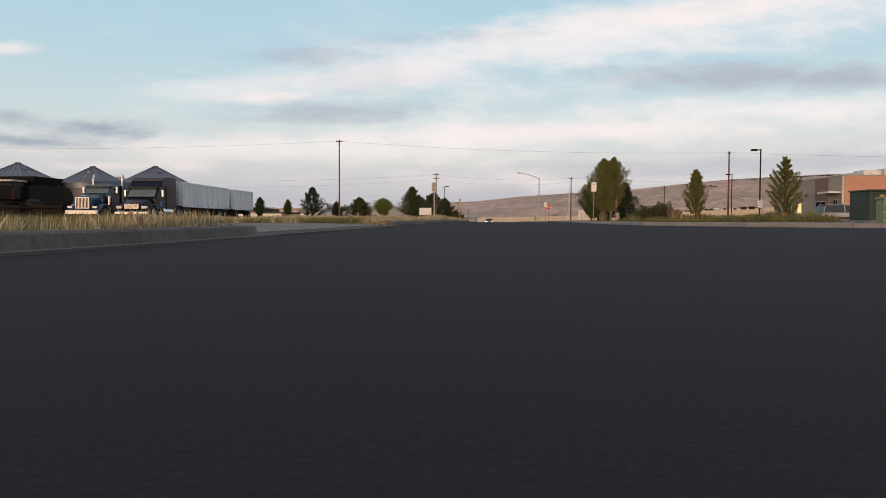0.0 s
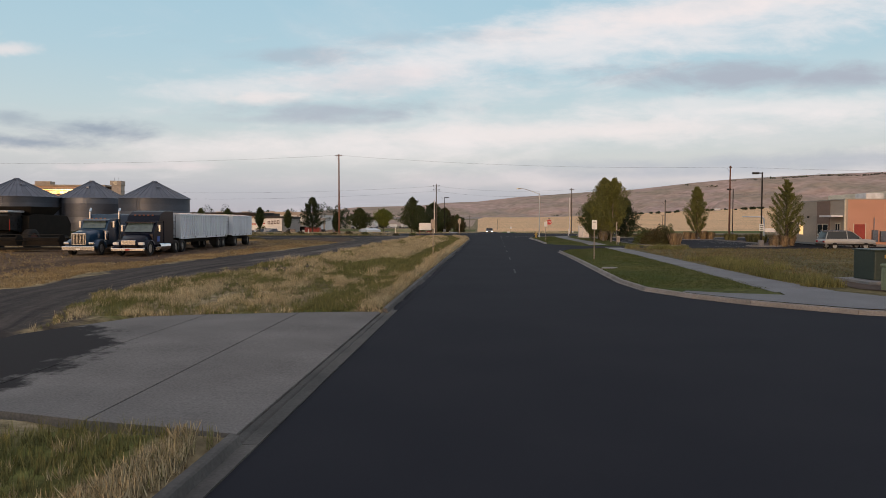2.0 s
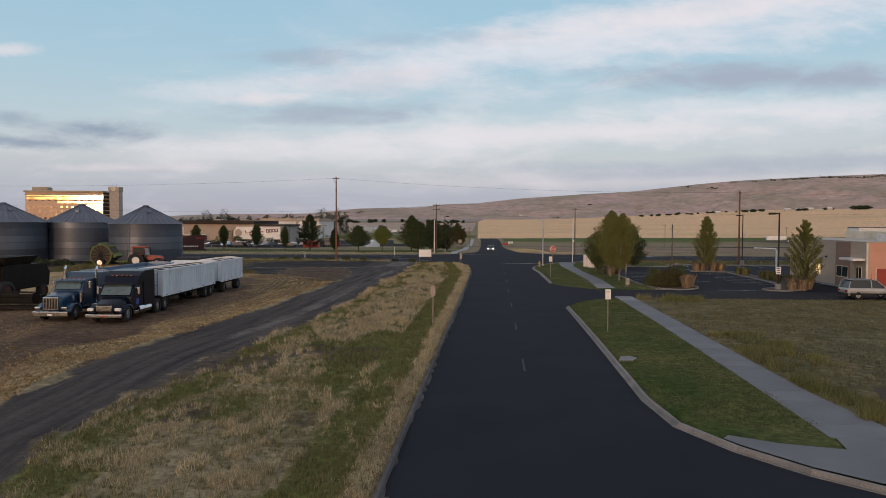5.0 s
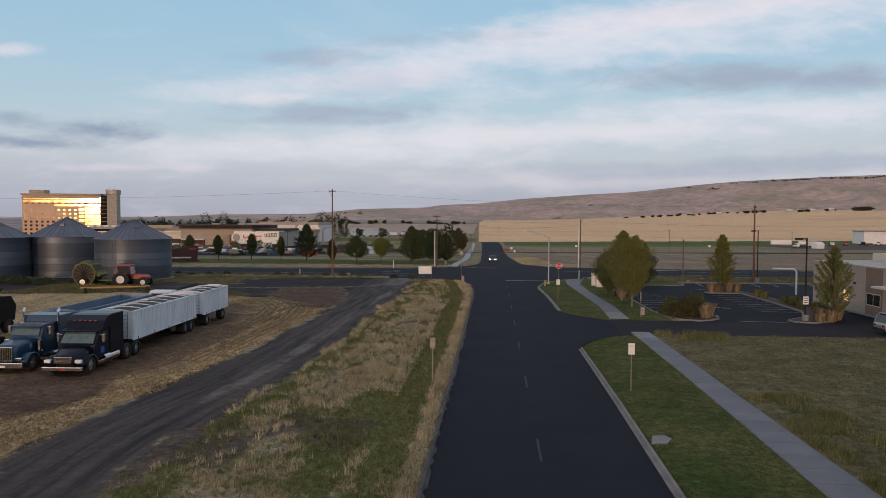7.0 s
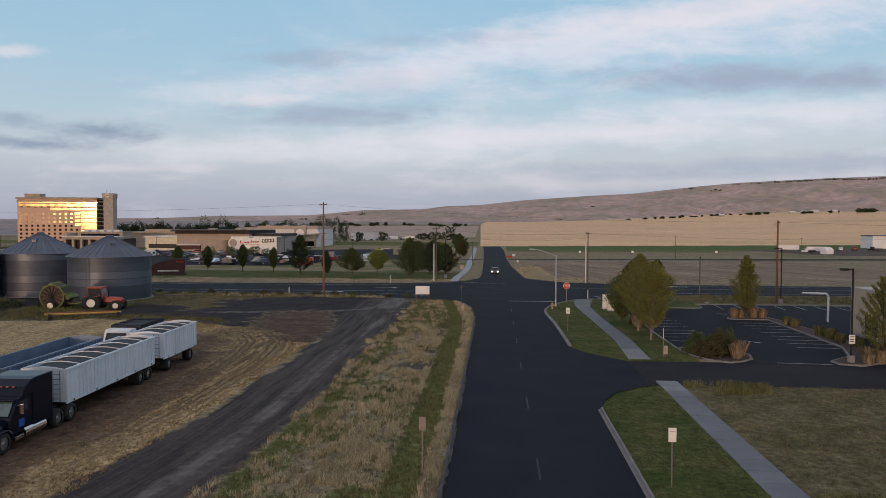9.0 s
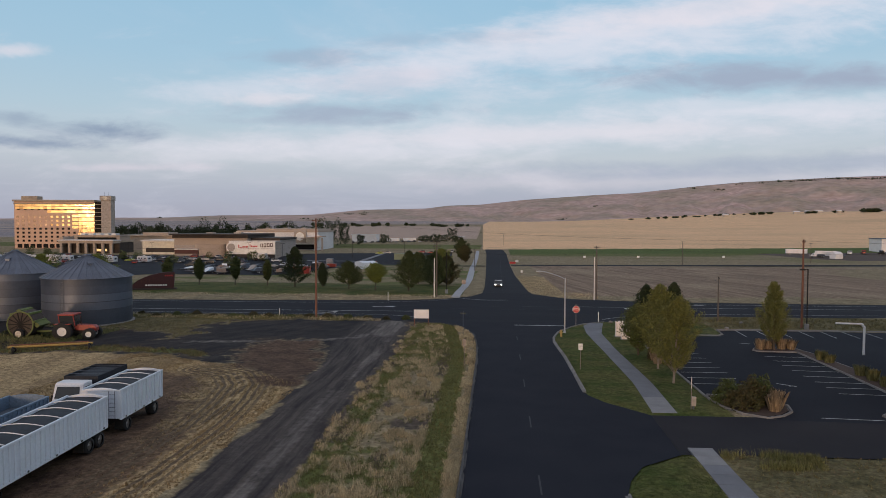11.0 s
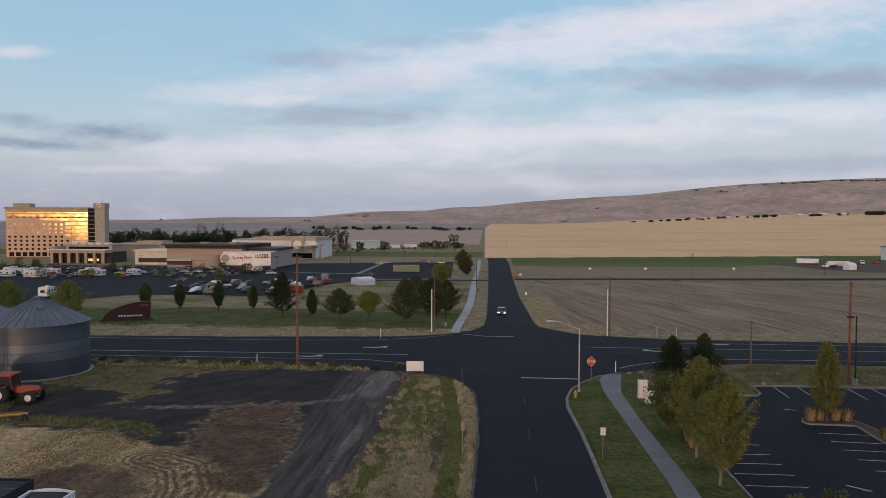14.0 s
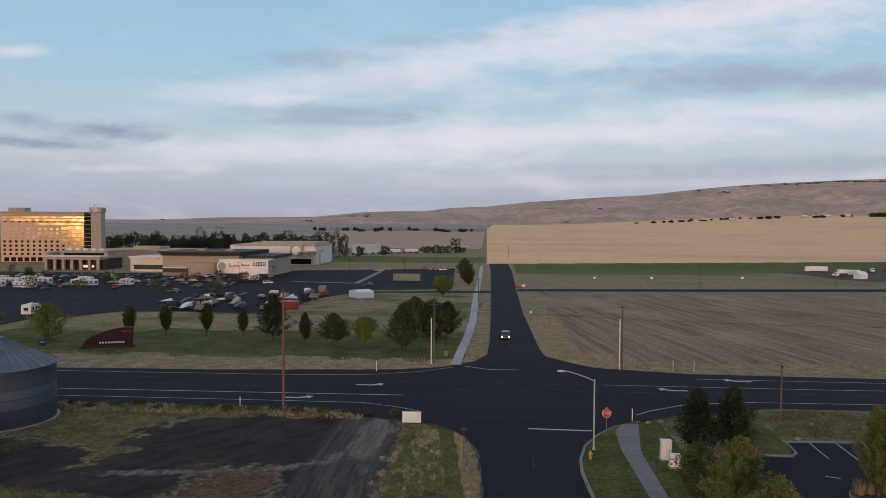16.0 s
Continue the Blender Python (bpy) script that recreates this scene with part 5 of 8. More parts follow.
def farm_truck():
    t = thing("grain_truck", (-30.45, 67.9, G0), "white-cabbed farm grain truck with black tub", "truck", turn=3.0)
    part("hood", box((-.85, 0, .75), (.85, 1.2, 1.85), .12), "white", t)
    c = part("cab", side([(1.1, .75), (1.1, 1.85), (1.45, 2.8), (1.6, 2.92), (2.6, 2.92), (2.6, .75)], -1.0, 1.0, bev=.05), "white", t)
    bm = loft([[(-.86, 1.10, 1.93), (.86, 1.10, 1.93), (.86, 1.17, 1.93), (-.86, 1.17, 1.93)], [(-.78, 1.37, 2.68), (.78, 1.37, 2.68), (.78, 1.43, 2.68), (-.78, 1.43, 2.68)]])
    bmesh.ops.recalc_face_normals(bm, faces=bm.faces)
    part("windshield", bm, "glass_dark", c)
    for s in (-1, 1):
        part("side_window", box((s * 1.0 - .01, 1.6, 1.95), (s * 1.0 + .01, 2.3, 2.65)), "glass_dark", c)
        part("mirror", box((min(s * 1.1, s * 1.22), 1.3, 1.7), (max(s * 1.1, s * 1.22), 1.36, 2.1), .02), "chassis", c)
    bm = bmesh.new()
    for lo, hi in (((-1.22, 2.9, 1.2), (-1.16, 7.2, 3.1)), ((1.16, 2.9, 1.2), (1.22, 7.2, 3.1)), ((-1.16, 2.9, 1.2), (1.16, 2.96, 3.1)), ((-1.16, 7.14, 1.2), (1.16, 7.2, 3.1)), ((-1.16, 2.96, 1.2), (1.16, 7.14, 1.26))):
        box(lo, hi, bm=bm)
    part("tub", bm, "tarp", t)
    part("load_cover", box((-1.15, 2.97, 2.8), (1.15, 7.13, 2.92), .03), "tarp", t)
    for k in range(4):
        part("bow", tube((-1.18, 3.5 + k * 1.0, 3.12), (1.18, 3.5 + k * 1.0, 3.12), .03, n=6), "steel_dark", t)
    part("chassis", box((-.45, .2, .5), (.45, 7, .85), .02), "chassis", t)
    for s in (-1, 1):
        wheel((s * .95, .75, .48), .48, .28, t)
        for y in (5.0, 6.2):
            wheel((s * .9, y, .48), .48, .5, t)


farm_truck()


# ---------- combine, tractor, baler, header bar ----------
M["machine_dark"] = surf("dusty_dark_machine_paint", (.011, .0105, .010), .75, other=(.020, .017, .014), big=1.5, small=10, spec=.12)
M["machine_glass"] = surf("dark_cab_glass", (.010, .012, .014), .15, other=(.014, .016, .018), small=4, bump=0, spec=.2)


def combine():
    t = thing("combine_harvester", (-41.6, 58.0, G0), "dark combine harvester with cab and grain tank", "combine", turn=0)
    part("body", side([(0, .9), (-.3, 1.6), (-.2, 2.9), (.6, 3.1), (5.2, 3.0), (5.8, 2.2), (5.6, 1.0)], -1.5, 1.5, bev=.06), "machine_dark", t)
    part("side_panel", box((-2.8, -1.0, 1.3), (-1.52, 4.5, 2.9), .05), "tan_trim", t, "pale side panel")
    part("grain_tank", loft([[(-1.3, .2, 3.0), (1.3, .2, 3.0), (1.3, 3.4, 3.0), (-1.3, 3.4, 3.0)], [(-1.8, -.3, 3.75), (1.8, -.3, 3.75), (1.8, 3.9, 3.75), (-1.8, 3.9, 3.75)]]), "machine_dark", t, "dark flared grain tank")
    c = part("cab", side([(-1.7, 1.7), (-2.0, 2.9), (-1.9, 3.2), (-.25, 3.2), (-.25, 1.5)], -.95, .95, bev=.05), "machine_glass", t, "glazed operator cab")
    part("cab_roof", box((-1.05, -2.15, 3.2), (1.05, -.1, 3.38), .06), "steel_pale", c)
    for x in (-.97, .97):
        part("cab_post", tube((x, -1.75, 1.7), (x, -1.98, 3.2), .05, n=6), "machine_dark", c)
    part("feeder_house", loft([[(-.6, -3.2, .35), (.6, -3.2, .35), (.6, -3.2, 1.0), (-.6, -3.2, 1.0)], [(-.6, -.3, 1.0), (.6, -.3, 1.0), (.6, -.3, 1.9), (-.6, -.3, 1.9)]]), "machine_dark", t)
    for s in (-1, 1):
        wheel((s * 1.55, -.1, .9), .9, .7, t, "brick_red")
        wheel((s * 1.3, 4.9, .6), .6, .45, t, "brick_red")
    h = part("header_frame", box((-7.2, -3.7, .45), (7.2, -3.2, 1.15), .05), "machine_dark", t)
    part("cutter_bar", box((-7.3, -4.5, .18), (7.3, -3.7, .34), .02), "machine_dark", h)
    for k in range(6):
        a = k * math.pi / 3
        part("reel_bat", tube((-7.1, -4.3 + .5 * math.cos(a), .95 + .5 * math.sin(a)), (7.1, -4.3 + .5 * math.cos(a), .95 + .5 * math.sin(a)), .03, n=5), "machine_dark", h)
    for x in (-7.12, -3.5, 0, 3.5, 7.12):
        part("reel_spider", tube((x - .03, -4.3, .95), (x + .03, -4.3, .95), .5, n=6), "machine_dark", h)
    part("hand_rail", tube((1.05, -2.0, 1.7), (1.05, -2.0, 2.6), .025, n=6), "taillight", t)


combine()


def farm_tractor():
    t = thing("farm_tractor", (-51.7, 102.9, G0), "red farm tractor with glazed cab beside the silos", "tractor", turn=-80)
    t.scale = (1.2, 1.22, 1.16)
    # faces +y locally
    part("hood", side([(.2, .95), (.2, 1.55), (1.9, 1.45), (2.15, 1.2), (2.15, .85)], -.38, .38, bev=.05), "orange", t)
    c = part("cab", side([(-1.1, 1.2), (-1.2, 2.5), (.15, 2.5), (.35, 1.4)], -.75, .75, bev=.04), "glass_dark", t)
    part("cab_roof", box((-.82, -1.3, 2.5), (.82, .3, 2.66), .05), "orange", c)
    for x in (-.76, .76):
        for y0, y1 in ((-1.1, -1.2), (.35, .15)):
            part("cab_post", tube((x, y0, 1.2), (x, y1, 2.5), .04, n=6), "orange", c)
    part("chassis", box((-.3, -1.3, .6), (.3, 2.0, .95), .04), "chassis", t)
    part("exhaust", tube((.3, .7, 1.5), (.3, .7, 2.4), .05, n=8), "chassis", t)
    for s in (-1, 1):
        wheel((s * .95, -.75, .92), .92, .52, t, "sign_white", hub=.5)
        part("fender", box((min(s * .7, s * 1.2), -1.5, 1.62), (max(s * .7, s * 1.2), .0, 1.70), .03), "orange", t)
        wheel((s * .85, 1.65, .60), .60, .38, t, "sign_white", hub=.5)


farm_tractor()


M["baler_flank"] = surf("dusty_dark_rubber", (.075, .055, .042), .85, other=(.045, .035, .028), big=1.5, small=9)


def baler():
    t = thing("round_baler", (-58.2, 103.4, G0), "green round baler with dark rubber flank", "baler", turn=-85)
    t.scale = (1.28, 1.28, 1.28)
    n = 18
    ring = lambda x, r: [(x, r * math.cos(2 * math.pi * i / n), 1.35 + r * math.sin(2 * math.pi * i / n)) for i in range(n)]
    part("bale_chamber", loft([ring(-.95, 1.15), ring(-.9, 1.25), ring(.9, 1.25), ring(.95, 1.15)]), "baler_flank", t)
    for k in range(7):
        a = .45 * k
        part("flank_rib", box((.95, -1.1, 1.31), (1.0, 1.1, 1.39)), "chassis", t).matrix_basis = Matrix.Translation((0, 0, 1.35)) @ Matrix.Rotation(a, 4, "X") @ Matrix.Translation((0, 0, -1.35))
    for a in (.2, .9, 1.6, 2.3):
        part("belt_guard", box((-1.0, 1.27 * math.cos(a) - .12, 1.35 + 1.27 * math.sin(a) - .1), (1.0, 1.27 * math.cos(a) + .12, 1.35 + 1.27 * math.sin(a) + .1), .03), "lime", t)
    rings = [[(x, y, z) for x, y, z in ((w, -.5, 2.66), (w, -.15, 2.80), (w, 1.75, 1.25), (w, 1.45, 1.02))] for w in (-1.02, .8)]
    bm = loft(rings)
    bmesh.ops.recalc_face_normals(bm, faces=bm.faces)
    part("intake_cover", bm, "lime", t, "slanting green cover")
    part("rim_band", loft([ring(.96, 1.27), ring(1.03, 1.27), ring(1.03, 1.16), ring(.96, 1.16)], caps=False), "lime", t)
    part("drawbar", box((-.15, 1.0, .5), (.15, 3.0, .68), .03), "lime", t)
    for s in (-1, 1):
        wheel((s * 1.2, 0, .5), .5, .35, t)


baler()
t = thing("header_cart", (-49.5, 95.4, G0), "long yellow header cart bar on small wheels", "cart", turn=25)
part("beam", tube((-4.2, 0, .62), (4.0, 0, .62), .13, n=8), "hydrant", t)
part("upper_beam", box((-4.0, -.1, .78), (3.6, .1, .86), .02), "wood_pole", t)
for x in (-3.6, 3.7):
    for s in (-1, 1):
        wheel((x, s * .5, .35), .35, .22, t)
    part("axle", tube((x, -.5, .4), (x, .5, .4), .05, n=6), "chassis", t)


# ---------- silos ----------
def silo(at, r, eave, apex, label, turn=0.0, bright=(2, 3)):
    t = thing("grain_silo", at, label, "silo", "grain silos in the yard", turn=turn)
    n, bands = 72, 6
    rows = int(eave / bands / .06)
    for b in range(bands):
        verts, faces = [], []
        for k, z in enumerate(np.linspace(eave * b / bands, eave * (b + 1) / bands, rows)):
            rr = r + (.007 if k % 2 else -.007)
            verts += [(rr * math.cos(2 * math.pi * i / n), rr * math.sin(2 * math.pi * i / n), z) for i in range(n)]
        for k in range(rows - 1):
            faces += [(k * n + i, k * n + (i + 1) % n, (k + 1) * n + (i + 1) % n, (k + 1) * n + i) for i in range(n)]
        raw("wall_ring", verts, faces, "steel_band" if b in bright else "steel_dark", t, "corrugated galvanised wall ring", True)
    for k in range(1, bands):
        bm = bmesh.new()
        z = eave * k / bands
        ring = lambda rr, zz: [(rr * math.cos(2 * math.pi * i / n), rr * math.sin(2 * math.pi * i / n), zz) for i in range(n)]
        loft([ring(r + .022, z - .05), ring(r + .03, z), ring(r + .022, z + .05)], bm, caps=False)
        part("sheet_lap", bm, "steel_dark", t)
    m = 36
    rib = None
    tilt = math.atan2(apex - eave, r)
    for i in range(m):
        a0, a1 = 2 * math.pi * i / m, 2 * math.pi * (i + 1) / m
        bm = bmesh.new()
        ro, ri = r + .22, .45
        zo = eave - .22 * math.tan(tilt)
        zi = apex - ri * math.tan(tilt) * .98
        if i == 0:
            p = [(ro, 0, zo), (ri, 0, zi), (ri * math.cos(a1), ri * math.sin(a1), zi), (ro * math.cos(a1), ro * math.sin(a1), zo)]
            q = [(x, y, z + .03) for x, y, z in p]
            lo, hi = [bm.verts.new(v) for v in p], [bm.verts.new(v) for v in q]
            bm.faces.new(lo[::-1]), bm.faces.new(hi)
            for j in range(4):
                bm.faces.new((lo[j], lo[(j + 1) % 4], hi[(j + 1) % 4], hi[j]))
            bmesh.ops.recalc_face_normals(bm, faces=bm.faces)
            roof = part("roof_panel", bm, "steel", t)
            bm = loft([[(ro, -.035, zo + .03), (ro, .035, zo + .03), (ro, .02, zo + .10), (ro, -.02, zo + .10)], [(ri, -.02, zi + .03), (ri, .02, zi + .03), (ri, .012, zi + .09), (ri, -.012, zi + .09)]])
            bmesh.ops.recalc_face_normals(bm, faces=bm.faces)
            rib = part("roof_rib", bm, "steel", t)
        else:
            bm.free()
            share(roof, "roof_panel", t, pose(0, 0, 0, 0, 0, 360 * i / m))
            share(rib, "roof_rib", t, pose(0, 0, 0, 0, 0, 360 * i / m))
    part("roof_cap", loft([[(rr * math.cos(2 * math.pi * i / 20), rr * math.sin(2 * math.pi * i / 20), z) for i in range(20)] for rr, z in ((.5, apex - .42), (.5, apex - .12), (.42, apex))]), "steel", t)
    q = Matrix.Rotation(radians(-60), 4, "Z")
    hx = r * .42
    hz = apex - hx * math.tan(tilt)
    part("roof_hatch", loft([[(hx - .35, -.3, hz - .1), (hx + .35, -.3, hz - .45), (hx + .35, .3, hz - .45), (hx - .35, .3, hz - .1)], [(hx - .3, -.28, hz + .38), (hx + .34, -.28, hz + .12), (hx + .34, .28, hz + .12), (hx - .3, .28, hz + .38)]]), "steel", t).matrix_basis = q
    bm = bmesh.new()
    for y in (-.22, .22):
        tube((r + .12, y, .8), (r + .12, y, eave), .025, n=6, bm=bm)
    for k in range(int(eave / .32)):
        tube((r + .12, -.22, .9 + .32 * k), (r + .12, .22, .9 + .32 * k), .015, n=5, bm=bm)
    part("ladder", bm, "steel", t).matrix_basis = Matrix.Rotation(radians(-100), 4, "Z")
    part("access_door", loft([[((r + o) * math.cos(a), (r + o) * math.sin(a), z) for o, a, z in ((.02, -1.75, .6), (.08, -1.75, .6), (.08, -1.62, .6), (.02, -1.62, .6))], [((r + o) * math.cos(a), (r + o) * math.sin(a), z) for o, a, z in ((.02, -1.75, 1.9), (.08, -1.75, 1.9), (.08, -1.62, 1.9), (.02, -1.62, 1.9))]]), "steel", t)
    part("foundation", tube((0, 0, -.15), (0, 0, .16), r + .35, n=48), "concrete", t, "concrete ring foundation")
    return t


silo((-59.0, 117.3, .05), 5.75, 6.5, 9.55, "corrugated steel grain silo with conical ribbed roof", 10)
silo((-72.9, 121.5, .05), 5.75, 6.7, 9.9, "corrugated steel grain silo with rust patches", -14, (0, 2, 5))
silo((-81.5, 113.5, .05), 6.4, 6.7, 9.9, "corrugated steel grain silo at the row's end", 25)


# ---------- poles, lamps, signs ----------
def ground_z(x, y):
    return float(land(np.array([float(x)]), np.array([float(y)]))[0])


def utility_pole(x, y, h, label, material="wood_pole", arm=2.4, r=.17, arm_z=.35, steps=False, second=0):
    t = thing("utility_pole", (x, y, ground_z(x, y) - .1), label, "pole", "utility poles along the highway")
    part("pole", tube((0, 0, 0), (0, 0, h), r, r * .62, 12), material, t)
    for k in range(1 + second):
        z = h - arm_z - .9 * k
        part("crossarm", box((-arm / 2, -.17, z - .06), (arm / 2, -.06, z + .06), .01), material, t)
        for px in (-arm / 2 + .1, 0, arm / 2 - .1):
            part("insulator", tube((px, -.11, z + .06), (px, -.11, z + .22), .05, .035, 8), "glass_dark", t)
    part("brace", tube((-.6, -.1, h - arm_z - .05), (0, -.1, h - arm_z - .75), .02, n=5), "steel_dark", t)
    return t


utility_pole(-27.8, 123.7, 14.75, "tall reddish wooden utility pole with small crossarm", arm=1.2)
utility_pole(-12.75, 154.2, 10.9, "wooden utility pole with crossarms by the junction", "wood_grey", 1.5, .15, second=1)
utility_pole(17.1, 154.2, 10.0, "grey wooden utility pole beside a pale riser pole", "wood_grey", .9, .14)
utility_pole(39.9, 120.9, 12.1, "reddish wooden utility pole behind the car park", arm=.5)
utility_pole(30.5, 126.2, 6.6, "short bare wooden pole beside the highway", "wood_grey", .3, .12)
for x, y, h in ((-13.15, 153.7, 7.4), (16.6, 153.3, 8.0)):
    t = thing("steel_pole", (x, y, ground_z(x, y)), "slim pale steel riser pole beside a wooden pole", "pole")
    part("shaft", tube((0, 0, 0), (0, 0, h), .11, .09, 10), "box_pink", t)
for x, y, h in ((83, 348, 11), (-9.5, 268, 8), (150, 372, 10), (3.0, 600, 9), (-30, 470, 8)):
    t = thing("utility_pole", (x, y, float(lie(y))), "far wooden utility pole beside a field road", "pole", "far poles")
    part("pole", tube((0, 0, 0), (0, 0, h), .14, .09, 8), "wood_grey", t)
    part("crossarm", box((-.9, -.08, h - .5), (.9, .08, h - .38)), "wood_grey", t)


def wire(a, b, sag, n=14):
    pts = [Vector(a).lerp(Vector(b), k / n) - Vector((0, 0, sag * 4 * (k / n) * (1 - k / n))) for k in range(n + 1)]
    ring = [(.010 * math.cos(k * math.pi / 2), .010 * math.sin(k * math.pi / 2)) for k in range(4)]
    across = Vector((b[1] - a[1], a[0] - b[0], 0)).normalized()
    bm = loft([[p + across * c + Vector((0, 0, s)) for c, s in ring] for p in pts])
    tagged(part("power_line", bm, "chassis"), "thin dark overhead power line between poles", "wire", "overhead lines")


wire((-27.8, 123.6, 14.5), (39.9, 120.8, 11.9), .8), wire((39.9, 120.8, 11.9), (150, 126, 12), 1), wire((-27.8, 123.6, 14.5), (-130, 118, 14), 1.2)
wire((-12.75, 154.1, 10.5), (17.1, 154.1, 9.7), .7), wire((17.1, 154.1, 9.7), (110, 158, 10), 1.2), wire((-12.75, 154.1, 10.5), (-110, 150, 10.5), 1.5)
wire((-12.75, 154.1, 9.4), (17.1, 154.1, 8.8), .9), wire((-12.75, 154.1, 9.4), (-110, 150, 9.2), 1.7), wire((-12.75, 154.2, 9.4), (-9.5, 268, 4.6), 1.5)


def street_lamp():
    t = thing("street_lamp", (7.45, 113.4, ground_z(7.45, 113.4)), "tall galvanised street lamp with curved arm", "street lamp")
    part("shaft", tube((0, 0, .25), (0, 0, 7.1), .10, .075, 12), "steel_pale", t)
    part("base_plate", tube((0, 0, 0), (0, 0, .3), .18, .14, 12), "steel_pale", t)
    pts = [(0, 0, 6.95), (-.7, 0, 7.25), (-1.7, 0, 7.6), (-2.6, 0, 7.85), (-3.0, 0, 7.88)]
    bm = bmesh.new()
    for a, b in zip(pts, pts[1:]):
        tube(a, b, .045, n=8, bm=bm)
    part("arm", bm, "steel_pale", t)
    part("lamp_head", loft([[(-2.9, -.10, 7.82), (-2.9, .10, 7.82), (-2.9, .10, 7.94), (-2.9, -.10, 7.94)], [(-3.25, -.17, 7.78), (-3.25, .17, 7.78), (-3.25, .17, 7.97), (-3.25, -.17, 7.97)], [(-3.7, -.12, 7.84), (-3.7, .12, 7.84), (-3.7, .12, 7.94), (-3.7, -.12, 7.94)]]), "steel_pale", t, "pale cobra-head luminaire")


street_lamp()


def lot_lamp(x, y, h, label, sign=False, turn=0):
    t = thing("lot_lamp", (x, y, ground_z(x, y)), label, "street lamp", "dark car park lamps", turn=turn)
    part("footing", tube((0, 0, -.1), (0, 0, .75), .30, n=16), "concrete", t, "concrete footing")
    part("shaft", box((-.06, -.06, .75), (.06, .06, h), .01), "chassis", t)
    part("arm", box((-.55, -.04, h - .14), (.0, .04, h - .04)), "chassis", t)
    part("lamp_head", box((-1.0, -.22, h - .2), (-.4, .22, h), .03), "chassis", t)
    if sign:
        part("notice", box((-.24, -.1, 1.75), (.24, -.07, 2.5), .01), "sign_white", t, "small white notice")
        for k in range(3):
            part("print_bar", box((-.16, -.107, 2.3 - .2 * k), (.16, -.10, 2.37 - .2 * k)), "chassis", t)


lot_lamp(28.6, 76.7, 8.0, "dark square lamp post on concrete footing with notice", True)
lot_lamp(40.0, 119.6, 8.1, "dark square lamp post at the car park's far edge")
lot_lamp(-11.4, 161.2, 8.2, "dark lamp post beside the far sidewalk", turn=180)
t = thing("clearance_bar", (38.5, 102.2, ground_z(38.5, 102.2)), "white drive-through clearance bar with bent arm", "barrier")
bm = tube((0, 0, 0), (0, 0, 3.1), .12, n=12)
tube((0, 0, 3.1), (-.25, 0, 3.45), .12, n=12, bm=bm), tube((-.25, 0, 3.45), (-3.0, 0, 3.5), .10, n=12, bm=bm)
part("bent_pipe", bm, "white", t)


def post_sign(x, y, h, board, label, face="sign_white", back=False, post="sign_back", turn=0.0, bars=3, name="road_sign"):
    t = thing(name, (x, y, ground_z(x, y)), label, "sign", turn=turn)
    w, hh = board
    part("post", box((-.03, -.02, -.1), (.03, .02, h - .05)), post, t)
    b = part("board", box((-w / 2, -.045, h - hh), (w / 2, -.025, h), .008), face, t)
    for k in range(bars):
        part("print_bar", box((-w * .33, -.05, h - hh * (.28 + .22 * k)), (w * .33, -.046, h - hh * (.20 + .22 * k))), "sign_print", b)
    return t


M["sign_print"] = surf("faded_sign_print", (.50, .50, .50), .6, small=9, bump=0)
post_sign(6.85, 47.6, 2.62, (.34, .62), "white parking notice on a thin post in the lawn", bars=1)
post_sign(-4.05, 48.2, 2.65, (.31, .62), "narrow pale metal sign on a thin post", "sign_back", bars=0)
post_sign(6.85, 91.2, 2.5, (.40, .62), "small white notice on a thin post beside the sidewalk")
post_sign(-4.3, 90.3, 2.9, (.30, .70), "narrow bare metal sign seen from behind", "sign_back", bars=0)
t = thing("street_name_sign", (-5.4, 109.4, ground_z(-5.4, 109.4)), "thin post with small crossed green street name plates", "sign")
part("post", tube((0, 0, 0), (0, 0, 2.9), .03, n=8), "steel", t)
part("name_plate", box((-.36, -.01, 2.77), (.36, .01, 2.93)), "green_box", t)
part("name_plate", box((-.01, -.34, 2.97), (.01, .34, 3.13)), "green_box", t)
post_sign(5.3, 216, 2.4, (.5, .6), "small pale road sign by the far street", bars=1)
post_sign(13.55, 77.5, 2.5, (.05, .9), "thin pale marker post in the lawn", "box_pink", bars=0)
t = thing("utility_pedestal", (13.75, 77.6, ground_z(13.75, 77.6)), "small grey utility pedestal beside a marker post", "utility box")
part("cabinet", box((-.17, -.14, .25), (.17, .14, .95), .03), "grey_wall", t)
part("foot", box((-.05, -.05, 0), (.05, .05, .25)), "steel", t)


